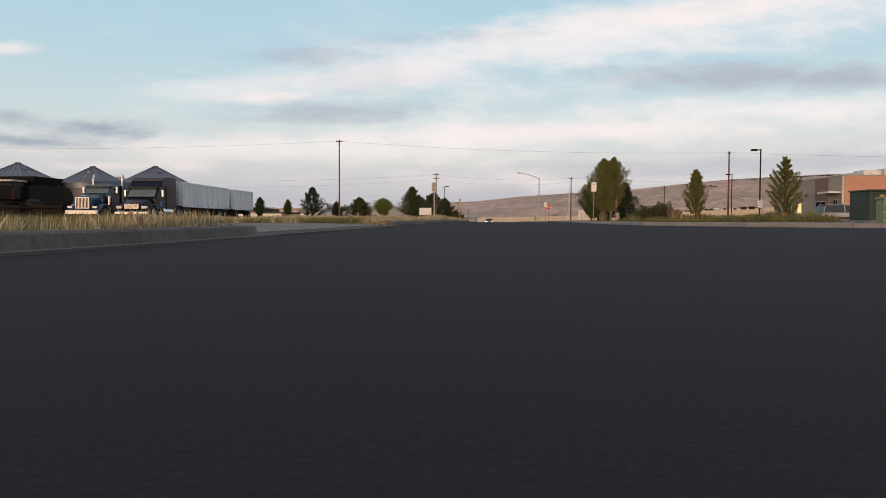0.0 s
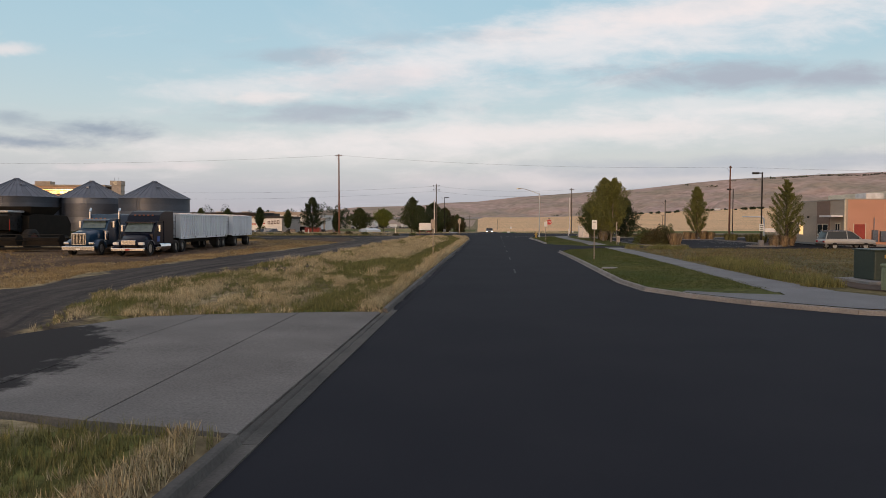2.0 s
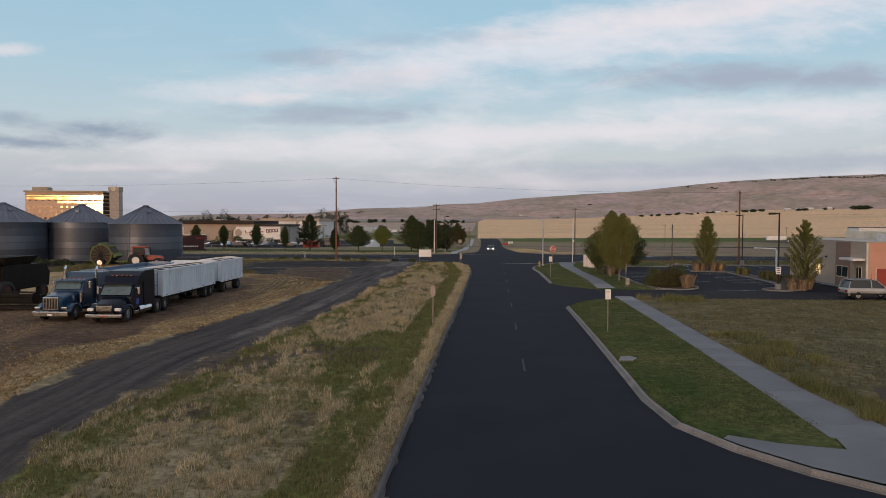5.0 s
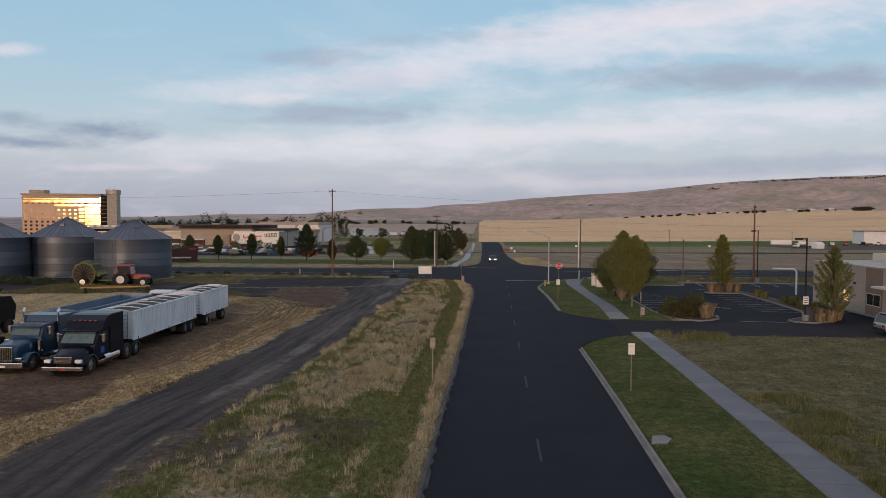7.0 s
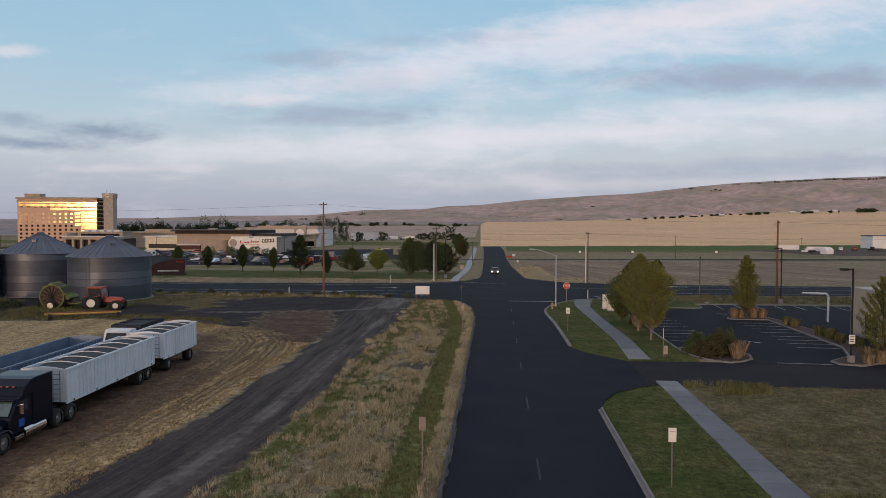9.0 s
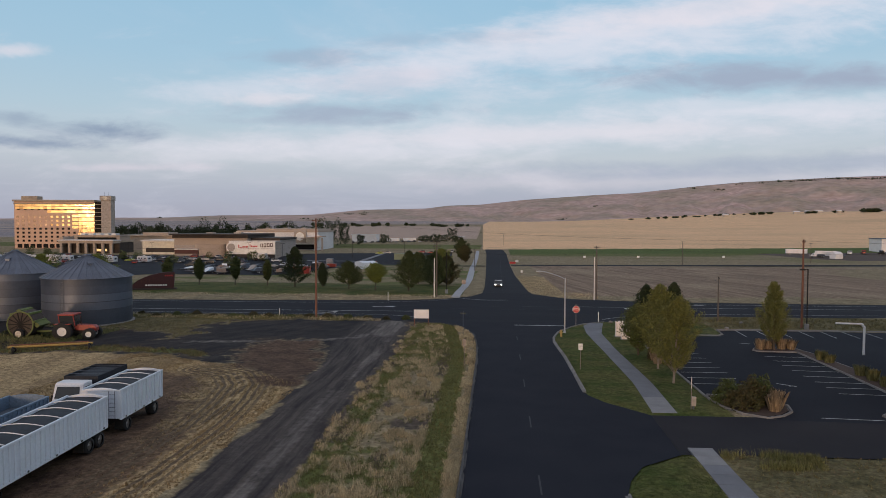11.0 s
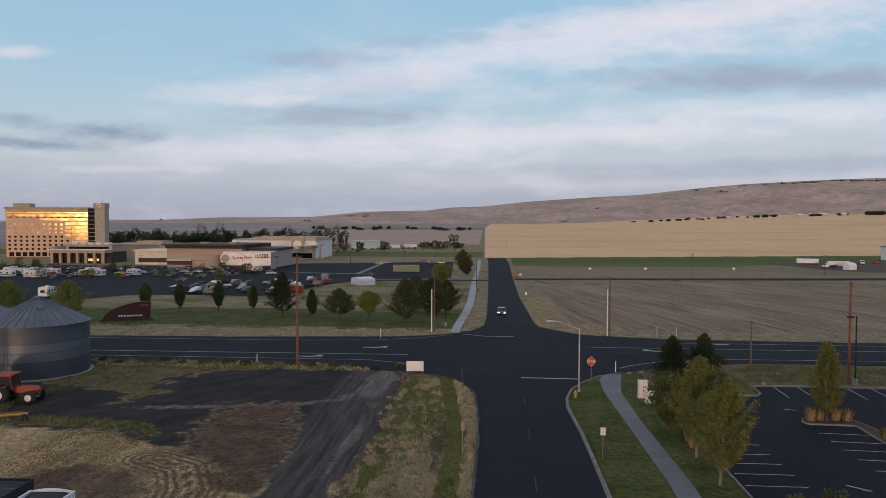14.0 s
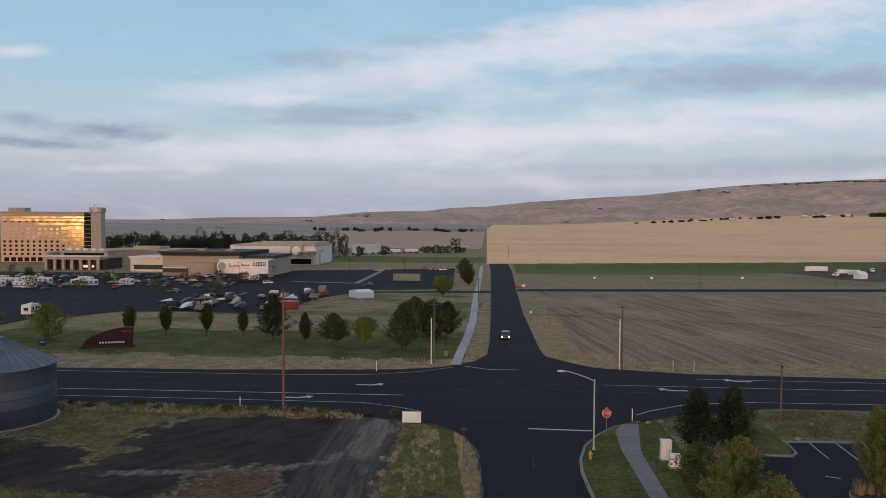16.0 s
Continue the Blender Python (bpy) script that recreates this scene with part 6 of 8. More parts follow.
def stop_sign():
    t = thing("stop_sign", (9.4, 118.2, ground_z(9.4, 118.2)), "red octagonal stop sign on a steel post", "stop sign")
    part("post", box((-.035, -.03, -.1), (.035, .03, 2.95)), "sign_back", t)
    for nm, r, y0, y1, mt in (("border", .50, -.055, -.032, "sign_white"), ("face", .465, -.060, -.0555, "sign_red")):
        ring = [(r * math.cos(math.pi / 8 + k * math.pi / 4), r * math.sin(math.pi / 8 + k * math.pi / 4)) for k in range(8)]
        bm = loft([[(x, y, 2.45 + z) for x, z in ring] for y in (y0, y1)])
        bmesh.ops.recalc_face_normals(bm, faces=bm.faces)
        part(nm, bm, mt, t)
    cu = bpy.data.curves.new("lettering", "FONT")
    cu.body, cu.align_x, cu.align_y, cu.size, cu.extrude = "STOP", "CENTER", "CENTER", .42, .002
    ob = new("lettering", cu)
    ob.data.materials.append(M["sign_white"])
    ob.parent, ob.matrix_basis = t, pose(0, -.064, 2.45, 90, 0, 0)
    part("flag", box((-.16, -.02, 2.98), (.16, 0, 3.1)), "sign_back", t)


stop_sign()


def board_sign():
    t = thing("notice_board", (-11.5, 117.3, ground_z(-11.5, 117.3)), "blank white board on two wooden posts by the corner", "sign", turn=3)
    for x in (-.95, .95):
        part("post", box((x - .06, .0, -.1), (x + .06, .1, 2.3)), "wood_pole", t)
    part("board", box((-1.02, -.04, 1.05), (1.02, 0, 2.25), .01), "white", t)


board_sign()
t = thing("hydrant", (6.75, 110.5, ground_z(6.75, 110.5)), "weathered yellow fire hydrant in the lawn", "hydrant")
part("barrel", tube((0, 0, 0), (0, 0, .65), .14, .13, 12), "hydrant", t)
part("bonnet", tube((0, 0, .65), (0, 0, .85), .16, .05, 12), "hydrant", t)
for s in (-1, 1):
    part("outlet", tube((0, 0, .48), (s * .24, 0, .48), .07, n=10), "hydrant", t)
for x, y, s, h, nm in ((14.0, 111.2, .50, 1.85, "tall"), (14.35, 109.2, .46, 1.15, "low")):
    t = thing("utility_cabinet", (x, y, ground_z(x, y)), f"{nm} pale utility cabinet on a concrete pad", "utility box", "pale utility cabinets")
    part("pad", box((-s - .1, -s - .1, -.1), (s + .1, s + .1, .08)), "concrete", t)
    part("cabinet", box((-s, -s * .7, .08), (s, s * .7, h), .03), "box_pink", t)
    part("door_gap", box((-.01, -s * .7 - .006, .2), (.01, -s * .7 + .002, h - .1)), "sign_back", t)
    part("lid", box((-s - .03, -s * .7 - .03, h), (s + .03, s * .7 + .03, h + .05), .01), "box_pink", t)
t = thing("transformer_box", (16.75, 31.6, ground_z(16.75, 31.6) + .12), "dark green electrical transformer box on a concrete pad", "utility box", turn=4)
part("pad", box((-1.35, -1.3, -.25), (1.15, 1.2, .02), .02), "concrete", t)
part("cabinet", box((-.75, -.7, .02), (.95, .8, 1.25), .04), "green_box", t)
part("lid", box((-.8, -.76, 1.25), (1.0, .84, 1.32), .02), "green_box", t)
part("warning_label", box((-.35, -.708, .95), (-.15, -.70, 1.1)), "hydrant", t)
part("hatch_seam", box((.08, -.706, .1), (.1, -.70, 1.2)), "chassis", t)
t = thing("cable_pedestal", (15.1, 27.9, ground_z(15.1, 27.9)), "faded green plastic cable pedestal beside the sidewalk", "utility box", turn=4)
part("body", box((-.24, -.24, 0), (.24, .24, .9), .04), "green_pale", t)
part("cap", box((-.27, -.27, .9), (.27, .27, 1.02), .04), "green_pale", t)
for k in range(4):
    part("vent_slat", box((-.2, -.25, .2 + .15 * k), (.2, -.238, .24 + .15 * k)), "green_box", t)
flat("mulch_bed", [(14.2, 28.4), (14.9, 27.3), (19, 27.0), (19.5, 30), (18, 33.6), (15.4, 33.9), (14.4, 31)], .135, "mulch", "dark bark mulch bed round the transformer", "mulch", 2)
for x, y, s in ((14.8, 123.2, .28), (16.3, 123.5, .38), (29.3, 118.6, .32), (33.2, 124.5, .26)):
    bm = bmesh.new()
    bmesh.ops.create_icosphere(bm, subdivisions=2, radius=s)
    for v in bm.verts:
        v.co *= 1 + .25 * (noise.noise(v.co * 2.3 + Vector((x, y, 0))))
        v.co.z *= .7
    ob = part("boulder", bm, "rock_pale", None, "", True)
    ob.matrix_basis = pose(x, y, ground_z(x, y) + s * .3)
    tagged(ob, "pale rough boulder beside the highway", "boulder", "boulders by the highway")


# ---------- trees, shrubs and grasses ----------
def quads(centres, size, rng, up=0.0):
    """Small leaf blades of any turn about the given centres."""
    n = len(centres)
    a = rng.normal(size=(n, 3))
    a[:, 2] += up
    a /= np.linalg.norm(a, axis=1)[:, None]
    b = np.cross(a, rng.normal(size=(n, 3)))
    b /= np.linalg.norm(b, axis=1)[:, None]
    s = (size * rng.uniform(.6, 1.4, n))[:, None]
    v = np.stack([centres - a * s, centres + b * s * .5, centres + a * s, centres - b * s * .5], 1)
    return v.reshape(-1, 3), np.arange(4 * n).reshape(-1, 4)


def fast_mesh(name, verts, faces, material):
    me = bpy.data.meshes.new(name)
    k = faces.shape[1]
    me.vertices.add(len(verts)), me.loops.add(faces.size), me.polygons.add(len(faces))
    me.vertices.foreach_set("co", verts.astype(np.float32).ravel())
    me.loops.foreach_set("vertex_index", faces.astype(np.int32).ravel())
    me.polygons.foreach_set("loop_start", np.arange(0, faces.size, k, dtype=np.int32))
    me.update(calc_edges=True)
    me.materials.append(M[material])
    return new(name, me)


def tree(at, h, wide, leaf, label, seed, steep=.8, bare=.12, fat=.35, limbs=80, per=60, size=.13, bark="bark", trunks=((0, 0),), spread=.16, group="", category="tree", full=.45, point=.85):
    """A tapered trunk with limbs that rise at a slope, and leaves gathered along them. fat: the height, as a share, at which the crown is widest."""
    rng = np.random.default_rng(seed)
    t = thing("tree", (at[0], at[1], ground_z(*at) - .05), label, category, group)
    cent = []
    for tx, ty in trunks:
        bm = bmesh.new()
        r0 = (.011 if bark == "bark_pale" else .015) * h + .02
        lean = rng.normal(size=2) * .015 * h
        pts = [(tx + lean[0] * k, ty + lean[1] * k, h * .92 * k) for k in np.linspace(0, 1, 6)]
        for i, (p, q) in enumerate(zip(pts, pts[1:])):
            tube(p, q, r0 * (1 - i / 5.4), r0 * (1 - (i + 1) / 5.4), 8, bm, caps=i == 0)
        for k in range(limbs):
            f = bare + (1 - bare) * ((k + rng.uniform()) / limbs) ** .9
            g = (f - bare) / (1 - bare)
            reach = wide * (full + (1 - full) * np.sin(np.pi * min(.5 * g / max(fat, .05), .5)) if g < fat else (1 - (g - fat) / (1 - fat)) ** point + .05) * rng.uniform(.65, 1.15)
            ang = k * 2.4 + rng.uniform(-.4, .4)
            rise = reach * steep * rng.uniform(.7, 1.35)
            base = np.array([tx + lean[0] * f, ty + lean[1] * f, h * f * .92 - rise * .35])
            base[2] = max(base[2], h * bare * .7)
            tip = base + np.array([math.cos(ang) * reach, math.sin(ang) * reach, rise])
            tip[2] = min(tip[2], h * 1.02)
            if k % 2 == 0:
                tube(base, base + (tip - base) * .85, r0 * .28 * (1 - g * .7), .008, 4, bm, caps=False)
            s = rng.uniform(.22, 1.05, per) ** .8
            c = base + (tip - base) * s[:, None]
            cent.append(c + rng.normal(size=(per, 3)) * (spread * (.6 + .8 * reach / max(wide, .1))))
        part("trunk", bm, bark, t)
    v, f = quads(np.concatenate(cent), size, rng, .6)
    crown = fast_mesh("crown", v, f, leaf)
    crown.parent = t
    return t


pear = "upright trees in the car park"
tree((29.6, 103.6), 8.4, 1.75, "leaf_olive", "upright pear tree with olive leaves in a car park island", 11, 1.5, .12, .26, 90, 300, .065, spread=.085, full=.75, point=.8, group=pear)
tree((31.6, 77.6), 7.8, 2.0, "leaf_olive", "upright pear tree with spiky olive crown beside the driveway", 12, 1.15, .12, .18, 66, 330, .06, spread=.07, full=.85, point=.85, group=pear)
tree((14.4, 86.2), 8.3, 2.15, "leaf_olive", "slim pale-barked tree with olive leaves in the lawn", 13, 1.35, .15, .28, 105, 290, .07, "bark_pale", spread=.10, full=.75, point=.9, group=pear)
tree((14.4, 92.2), 8.8, 2.3, "leaf_olive", "slim pale-barked tree with dense olive crown in the lawn", 14, 1.35, .13, .30, 110, 290, .07, "bark_pale", spread=.10, full=.75, point=.9, group=pear)
tree((18.0, 114.6), 6.6, 2.2, "leaf_dark", "dark bushy conifer behind the car park kerb", 15, .5, .03, .25, 90, 190, .09)
tree((21.6, 115.2), 6.9, 2.3, "leaf_dark", "dark bushy conifer with ragged top behind the car park", 19, .5, .03, .25, 90, 190, .09)
tree((13.9, 99.2), 5.8, 1.8, "leaf", "bushy green tree beside the sidewalk", 16, 1.2, .1, .35, 90, 120, .10)
row = "trees along the highway lawn"
for k, (x, y, h, w, leaf, steep, fat, bare, lab) in enumerate((
        (-76.1, 175, 6.6, 1.1, "leaf_deep", 1.4, .38, .24, "slender columnar street tree across the highway"), (-69.8, 177.7, 6.6, 1.1, "leaf_deep", 1.4, .38, .24, "slender columnar street tree across the highway"),
        (-61.4, 178, 6.9, 1.15, "leaf_deep", 1.4, .38, .24, "slender columnar street tree across the highway"), (-53.9, 178.3, 6.3, .9, "leaf_deep", 1.4, .38, .24, "slender columnar street tree across the highway"),
        (-46.3, 174.5, 9.6, 3.9, "leaf_dark", .45, .10, .12, "broad dark cone-shaped tree across the highway"), (-40.4, 176, 5.6, 1.1, "leaf_dark", 1.8, .3, .06, "small narrow dark tree in the lawn"),
        (-33, 169.6, 6.4, 3.5, "leaf_deep", .4, .16, .20, "low spreading green tree in the lawn"), (-26.9, 167.8, 6.0, 2.3, "leaf_light", .6, .45, .30, "small yellow-green tree in the lawn"),
        (-19.6, 165.4, 9.0, 3.5, "leaf_deep", .6, .14, .10, "broad green tree near the far sidewalk"), (-15.6, 181, 8.6, 4.2, "leaf_deep", .5, .4, .03, "bushy green tree beside the far sidewalk"),
        (-13.2, 188, 7.4, 3.4, "leaf_brown", .5, .4, .03, "brownish bushy tree beside the far sidewalk"), (-20.4, 190, 8.2, 4.4, "leaf_deep", .5, .4, .03, "bushy green tree behind the lawn"),
        (-89, 169, 7.6, 3.8, "leaf_light", .6, .35, .05, "broad light green tree beside the car park"), (-100, 166, 7.6, 3.6, "leaf_light", .9, .35, .06, "light green tree behind the silos"),
        (-23.3, 291, 8.0, 4.2, "leaf_light", .7, .4, .1, "light green tree beside the far car park"), (-19.6, 369, 12, 4.2, "leaf_deep", .8, .4, .08, "tall green tree beside the far street"), (-17.0, 352, 9, 3, "leaf_brown", .8, .4, .08, "brown-leaved tree beside the far street"))):
    tree((x, y), h, w, leaf, lab, 30 + k, steep, bare, fat, 80, 170, .12 + .004 * max(0, (y - 170) / 10), group=row)


def shrub(at, r, h, leaf, label, seed, n=2600, size=.09):
    rng = np.random.default_rng(seed)
    t = thing("shrub", (at[0], at[1], ground_z(*at) + .02), label, "shrub", "shrubs and planting")
    bm = bmesh.new()
    for k in range(9):
        a = k * .7
        tube((0, 0, 0), (r * .6 * math.cos(a), r * .6 * math.sin(a), h * .75), .025, .006, 5, bm)
    part("stem", bm, "bark", t)
    d = rng.normal(size=(n, 3))
    d[:, 2] = np.abs(d[:, 2])
    d /= np.linalg.norm(d, axis=1)[:, None]
    lump = 1 + .22 * np.sin(d[:, 0] * 5 + seed) * np.cos(d[:, 1] * 6 + seed * 2)
    c = d * (rng.uniform(.55, 1.05, n) ** .5 * lump)[:, None] * np.array([r, r, h])
    v, f = quads(c, size, rng, .5)
    fast_mesh("foliage", v, f, leaf).parent = t


for k, (x, y, r, h, lf) in enumerate(((17.1, 79.9, 1.2, 1.9, "leaf"), (18.7, 79.6, 1.3, 2.1, "leaf_brown"), (17.6, 78.3, 1.2, 1.7, "leaf_brown"), (19.6, 80.2, 1.1, 2.2, "leaf"), (15.4, 97.2, 1.0, 1.3, "leaf_brown"),
                                      (13.4, 72.5, 1.0, .7, "leaf"), (15.2, 72.3, 1.2, .9, "leaf"), (17.2, 72.0, 1.0, .8, "leaf"))):
    if y > 75:
        shrub((x, y), r, h, lf, "rounded shrub in the planting island" if y < 85 else "low shrub beside the utility cabinets", 60 + k)
for k in range(16):
    x = -58 + k * 2.9
    shrub((x, 124.2 + .6 * math.sin(k * 2.1)), .55 + .25 * math.sin(k * 3.3) ** 2, .55 + .2 * math.cos(k * 1.7), "leaf_brown" if k % 3 else "leaf", "scrubby weed bush on the highway bank", 80 + k, 500, .08)
for k in range(7):
    shrub((-76 + k * 3.6, 104.8 + 1.2 * math.sin(k * 1.9)), 1.4, .9 + .3 * math.sin(k), "leaf_dark", "dark weed clump in front of the silos", 110 + k, 900, .10)


def clump(at, h, label, seed, leaf="plume", n=420, r=.72):
    rng = np.random.default_rng(seed)
    t = thing("ornamental_grass", (at[0], at[1], ground_z(*at) + .02), label, "grass clump", "tan ornamental grasses")
    a, lean = rng.uniform(0, 6.28, n), rng.uniform(.02, .34, n)
    hh = h * .85 * rng.uniform(.4, 1.15, n)
    base = np.stack([np.cos(a) * r * .55 * rng.uniform(0, 1, n), np.sin(a) * r * .55 * rng.uniform(0, 1, n), np.zeros(n)], 1)
    mid = base + np.stack([np.cos(a) * lean * hh * .4, np.sin(a) * lean * hh * .4, hh * .6], 1)
    tip = base + np.stack([np.cos(a) * lean * hh * 1.1, np.sin(a) * lean * hh * 1.1, hh], 1)
    w = np.stack([-np.sin(a), np.cos(a), np.zeros(n)], 1) * .022
    v = np.stack([base - w, base + w, mid + w * 1.5, tip, mid - w * 1.5], 1).reshape(-1, 3)
    fast_mesh("blades", v, np.arange(5 * n).reshape(-1, 5), leaf).parent = t


spots = [(19.7, 77.6, 1.6), (20.3, 78.6, 1.7), (20.4, 79.9, 1.5), (28.3, 104.0, 1.5), (29.2, 104.2, 1.3), (30.7, 104.3, 1.6), (31.7, 104.2, 1.5), (32.3, 98.4, 1.3), (32.5, 96.9, 1.2), (32.6, 91, 1.3), (32.6, 88.9, 1.4), (32.5, 86.6, 1.2),
         (30.4, 77.6, 1.5), (31.0, 76.8, 1.4), (32.2, 78.2, 1.5), (32.6, 79.5, 1.5), (29.8, 76.3, 1.2), (15.0, 96.2, 1.3), (14.9, 94.6, 1.1), (33.0, 84.4, 1.3)]
for k, (x, y, h) in enumerate(spots):
    clump((x, y), h, "tan ornamental grass clump with feathery plumes", 200 + k, "plume" if k not in (7, 8, 9, 10, 11, 19) else "plume_green")


# ---------- the low building by the car park ----------
def corner_shop():
    t = thing("shop_building", (36.3, 75.0, .1), "low tan and salmon clad commercial building with flat roof", "building")
    L, W, H, th = 17.5, 26.0, 4.85, .3
    part("west_wall", box((0, 0, 0), (th, L, H)), "tan_wall", t, "tan lap siding")
    part("south_wall", box((th, 0, 0), (W, th, H)), "salmon", t, "salmon lap siding")
    part("north_wall", box((th, L - th, 0), (W, L, H)), "tan_wall", t)
    part("east_wall", box((W, 0, 0), (W + th, L, H)), "tan_wall", t)
    part("roof", box((th, th, H - .5), (W, L - th, H - .35)), "roof_white", t)
    bm = bmesh.new()
    for k in range(30):
        z = .25 + k * .155
        if z < H - .2:
            box((-.012, .12, z), (0, L, z + .022), bm=bm)
    part("lap_siding", bm, "tan_wall", t)
    bm = bmesh.new()
    for k in range(30):
        z = .25 + k * .155
        if z < H - .2:
            box((.3, -.012, z), (W, 0, z + .022), bm=bm)
    part("lap_siding", bm, "salmon", t)
    part("coping", box((-.06, -.06, H), (W + .1, L + .06, H + .10), .01), "tan_trim", t)
    part("corner_trim", box((-.025, -.03, 0), (.12, .12, H)), "cream", t)
    part("base_course", box((-.03, -.03, 0), (W, L, .22)), "concrete", t)
    part("wall_panel", box((-.035, 3.1, .22), (-.005, 6.1, H - .05)), "brown_wall", t, "brown siding panel")
    for y0, y1, z0, z1, lit in ((3.5, 5.8, 1.2, 2.25, 0), (.9, 1.75, 1.05, 2.35, 0), (9.5, 10.4, 1.1, 2.2, 1), (12.2, 14.6, .4, 2.5, 0)):
        w = part("window", box((-.05, y0 - .08, z0 - .08), (-.012, y1 + .08, z1 + .08), .0), "cream", t, "cream window frame")
        part("pane", box((-.058, y0, z0), (-.051, y1, z1)), "lamp_warm" if lit else "glass_dark", w)
        part("mullion", box((-.066, (y0 + y1) / 2 - .03, z0), (-.059, (y0 + y1) / 2 + .03, z1)), "cream", w)
    part("awning", box((-1.2, .3, 3.05), (-.02, 3.0, 3.25), .02), "white", t, "flat white metal awning")
    d = part("door", box((.95, -.05, .22), (2.05, -.012, 2.3), .0), "door_red", t, "plain red service door")
    part("door_frame", box((.87, -.045, .22), (.949, -.013, 2.38)), "cream", d)
    part("door_frame", box((2.051, -.045, .22), (2.13, -.013, 2.38)), "cream", d)
    part("handle", box((1.1, -.09, 1.15), (1.2, -.051, 1.3)), "steel", d)
    for x, w, h in ((2.7, .55, 1.2), (3.5, .9, 1.1)):
        part("meter_box", box((x, -.26, .5), (x + w, -.012, .5 + h), .02), "steel", t, "grey meter cabinet")
    part("conduit", tube((2.9, -.08, 1.7), (2.9, -.08, 3.0), .04, n=8), "steel", t)
    part("downpipe", tube((.5, -.07, .1), (.5, -.07, 1.9), .04, n=8), "salmon", t)
    part("roof_block", box((6, 3.5, H - .35), (W - 3, L - 1, H + 1.0), .02), "cream", t, "cream raised parapet block")
    part("roof_unit", box((3.2, 2.2, H - .35), (5.0, 4.4, H + .75), .04), "roof_white", t)
    part("wall_lamp", box((-.16, 8.0, 3.0), (-.012, 8.25, 3.2), .02), "chassis", t)


corner_shop()


# ---------- cars ----------
def car(at, turn, paint_mat, label, kind="sedan", lights=False, group=""):
    """A car facing +y, its middle at the origin."""
    t = thing("car", at, label, "car", group, turn=turn)
    if kind == "suv":
        L, W, H = 4.7, 1.85, 1.75
        low = [(-2.3, .42), (-2.33, .85), (-2.2, 1.02), (1.0, 1.02), (2.05, .95), (2.3, .8), (2.35, .45)]
        cabin = [(-2.22, 1.02), (-2.05, 1.62), (-1.8, 1.72), (-.1, 1.74), (.25, 1.66), (1.05, 1.02)]
    else:
        L, W, H = 4.6, 1.78, 1.45
        low = [(-2.25, .35), (-2.3, .75), (-2.1, .9), (1.0, .9), (2.0, .78), (2.28, .62), (2.3, .35)]
        cabin = [(-1.75, .9), (-1.1, 1.36), (-.7, 1.43), (.1, 1.42), (.4, 1.34), (1.15, .9)]
    body = part("body", side(low, -W / 2, W / 2, bev=.07), paint_mat, t, "", True)
    bm = loft([[(-W / 2 + .04 + .16 * (z - cabin[0][1]), y, z) for y, z in cabin], [(W / 2 - .04 - .16 * (z - cabin[0][1]), y, z) for y, z in cabin]])
    bmesh.ops.recalc_face_normals(bm, faces=bm.faces)
    c = part("greenhouse", bm, "glass_dark", t, "dark glazing")
    top = [(y, z) for y, z in cabin if z > (1.5 if kind == "suv" else 1.3)]
    zt = max(z for y, z in cabin)
    part("roof", box((-W / 2 + .2, top[0][0] + .05, zt - .03), (W / 2 - .2, top[-1][0] - .05, zt + .03), .02), paint_mat, c)
    b0 = cabin[0][1]
    for sx in (-1, 1):
        for y0, y1 in ((cabin[0], cabin[1]), (cabin[-1], cabin[-2]), ((-.25, b0), (-.3, zt))):
            xa, xb = sx * (W / 2 - .03), sx * (W / 2 - .03 - .16 * (y1[1] - b0))
            part("pillar", tube((xa, y0[0], y0[1]), (xb, y1[0], y1[1]), .045, n=6), paint_mat, c)
        part("mirror", box((min(sx * W / 2, sx * (W / 2 + .18)), .75, b0 + .02), (max(sx * W / 2, sx * (W / 2 + .18)), .87, b0 + .16), .03), paint_mat, t)
        x0, x1 = sorted((sx * .5, sx * .84))
        part("headlight", box((x0, 2.2, .58 if kind == "sedan" else .68), (x1, 2.32, .74 if kind == "sedan" else .86), .02), "headlight" if lights else "sign_white", t)
        part("tail_light", box((x0, -2.36, .66), (x1, -2.24, .84), .02), "taillight", t)
        for y in (-1.4, 1.42):
            wheel((sx * (W / 2 - .1), y, .34), .34, .22, t)
    part("bumper", box((-W / 2 + .05, 2.25, .3), (W / 2 - .05, 2.4, .52), .03), "chassis" if kind == "suv" else paint_mat, t)
    part("bumper", box((-W / 2 + .05, -2.4, .3), (W / 2 - .05, -2.25, .55), .03), "chassis" if kind == "suv" else paint_mat, t)
    if kind == "suv":
        for sx in (-1, 1):
            part("roof_rail", tube((sx * .62, -1.7, 1.79), (sx * .62, -.1, 1.8), .025, n=6), "steel", t)
            x0, x1 = sorted((sx * (W / 2 - .02), sx * (W / 2 + .012)))
            part("side_cladding", box((x0, -2.1, .4), (x1, 2.1, .56), .01), "chassis", t)
    return t


car((33.8, 69.6, .016), -90, "silver_car", "champagne sport utility car in the driveway", "suv")
car((-1.1, 184, float(lie(184)) + .02), 180, "dark_car", "dark car with lit headlights on the far street", lights=True)


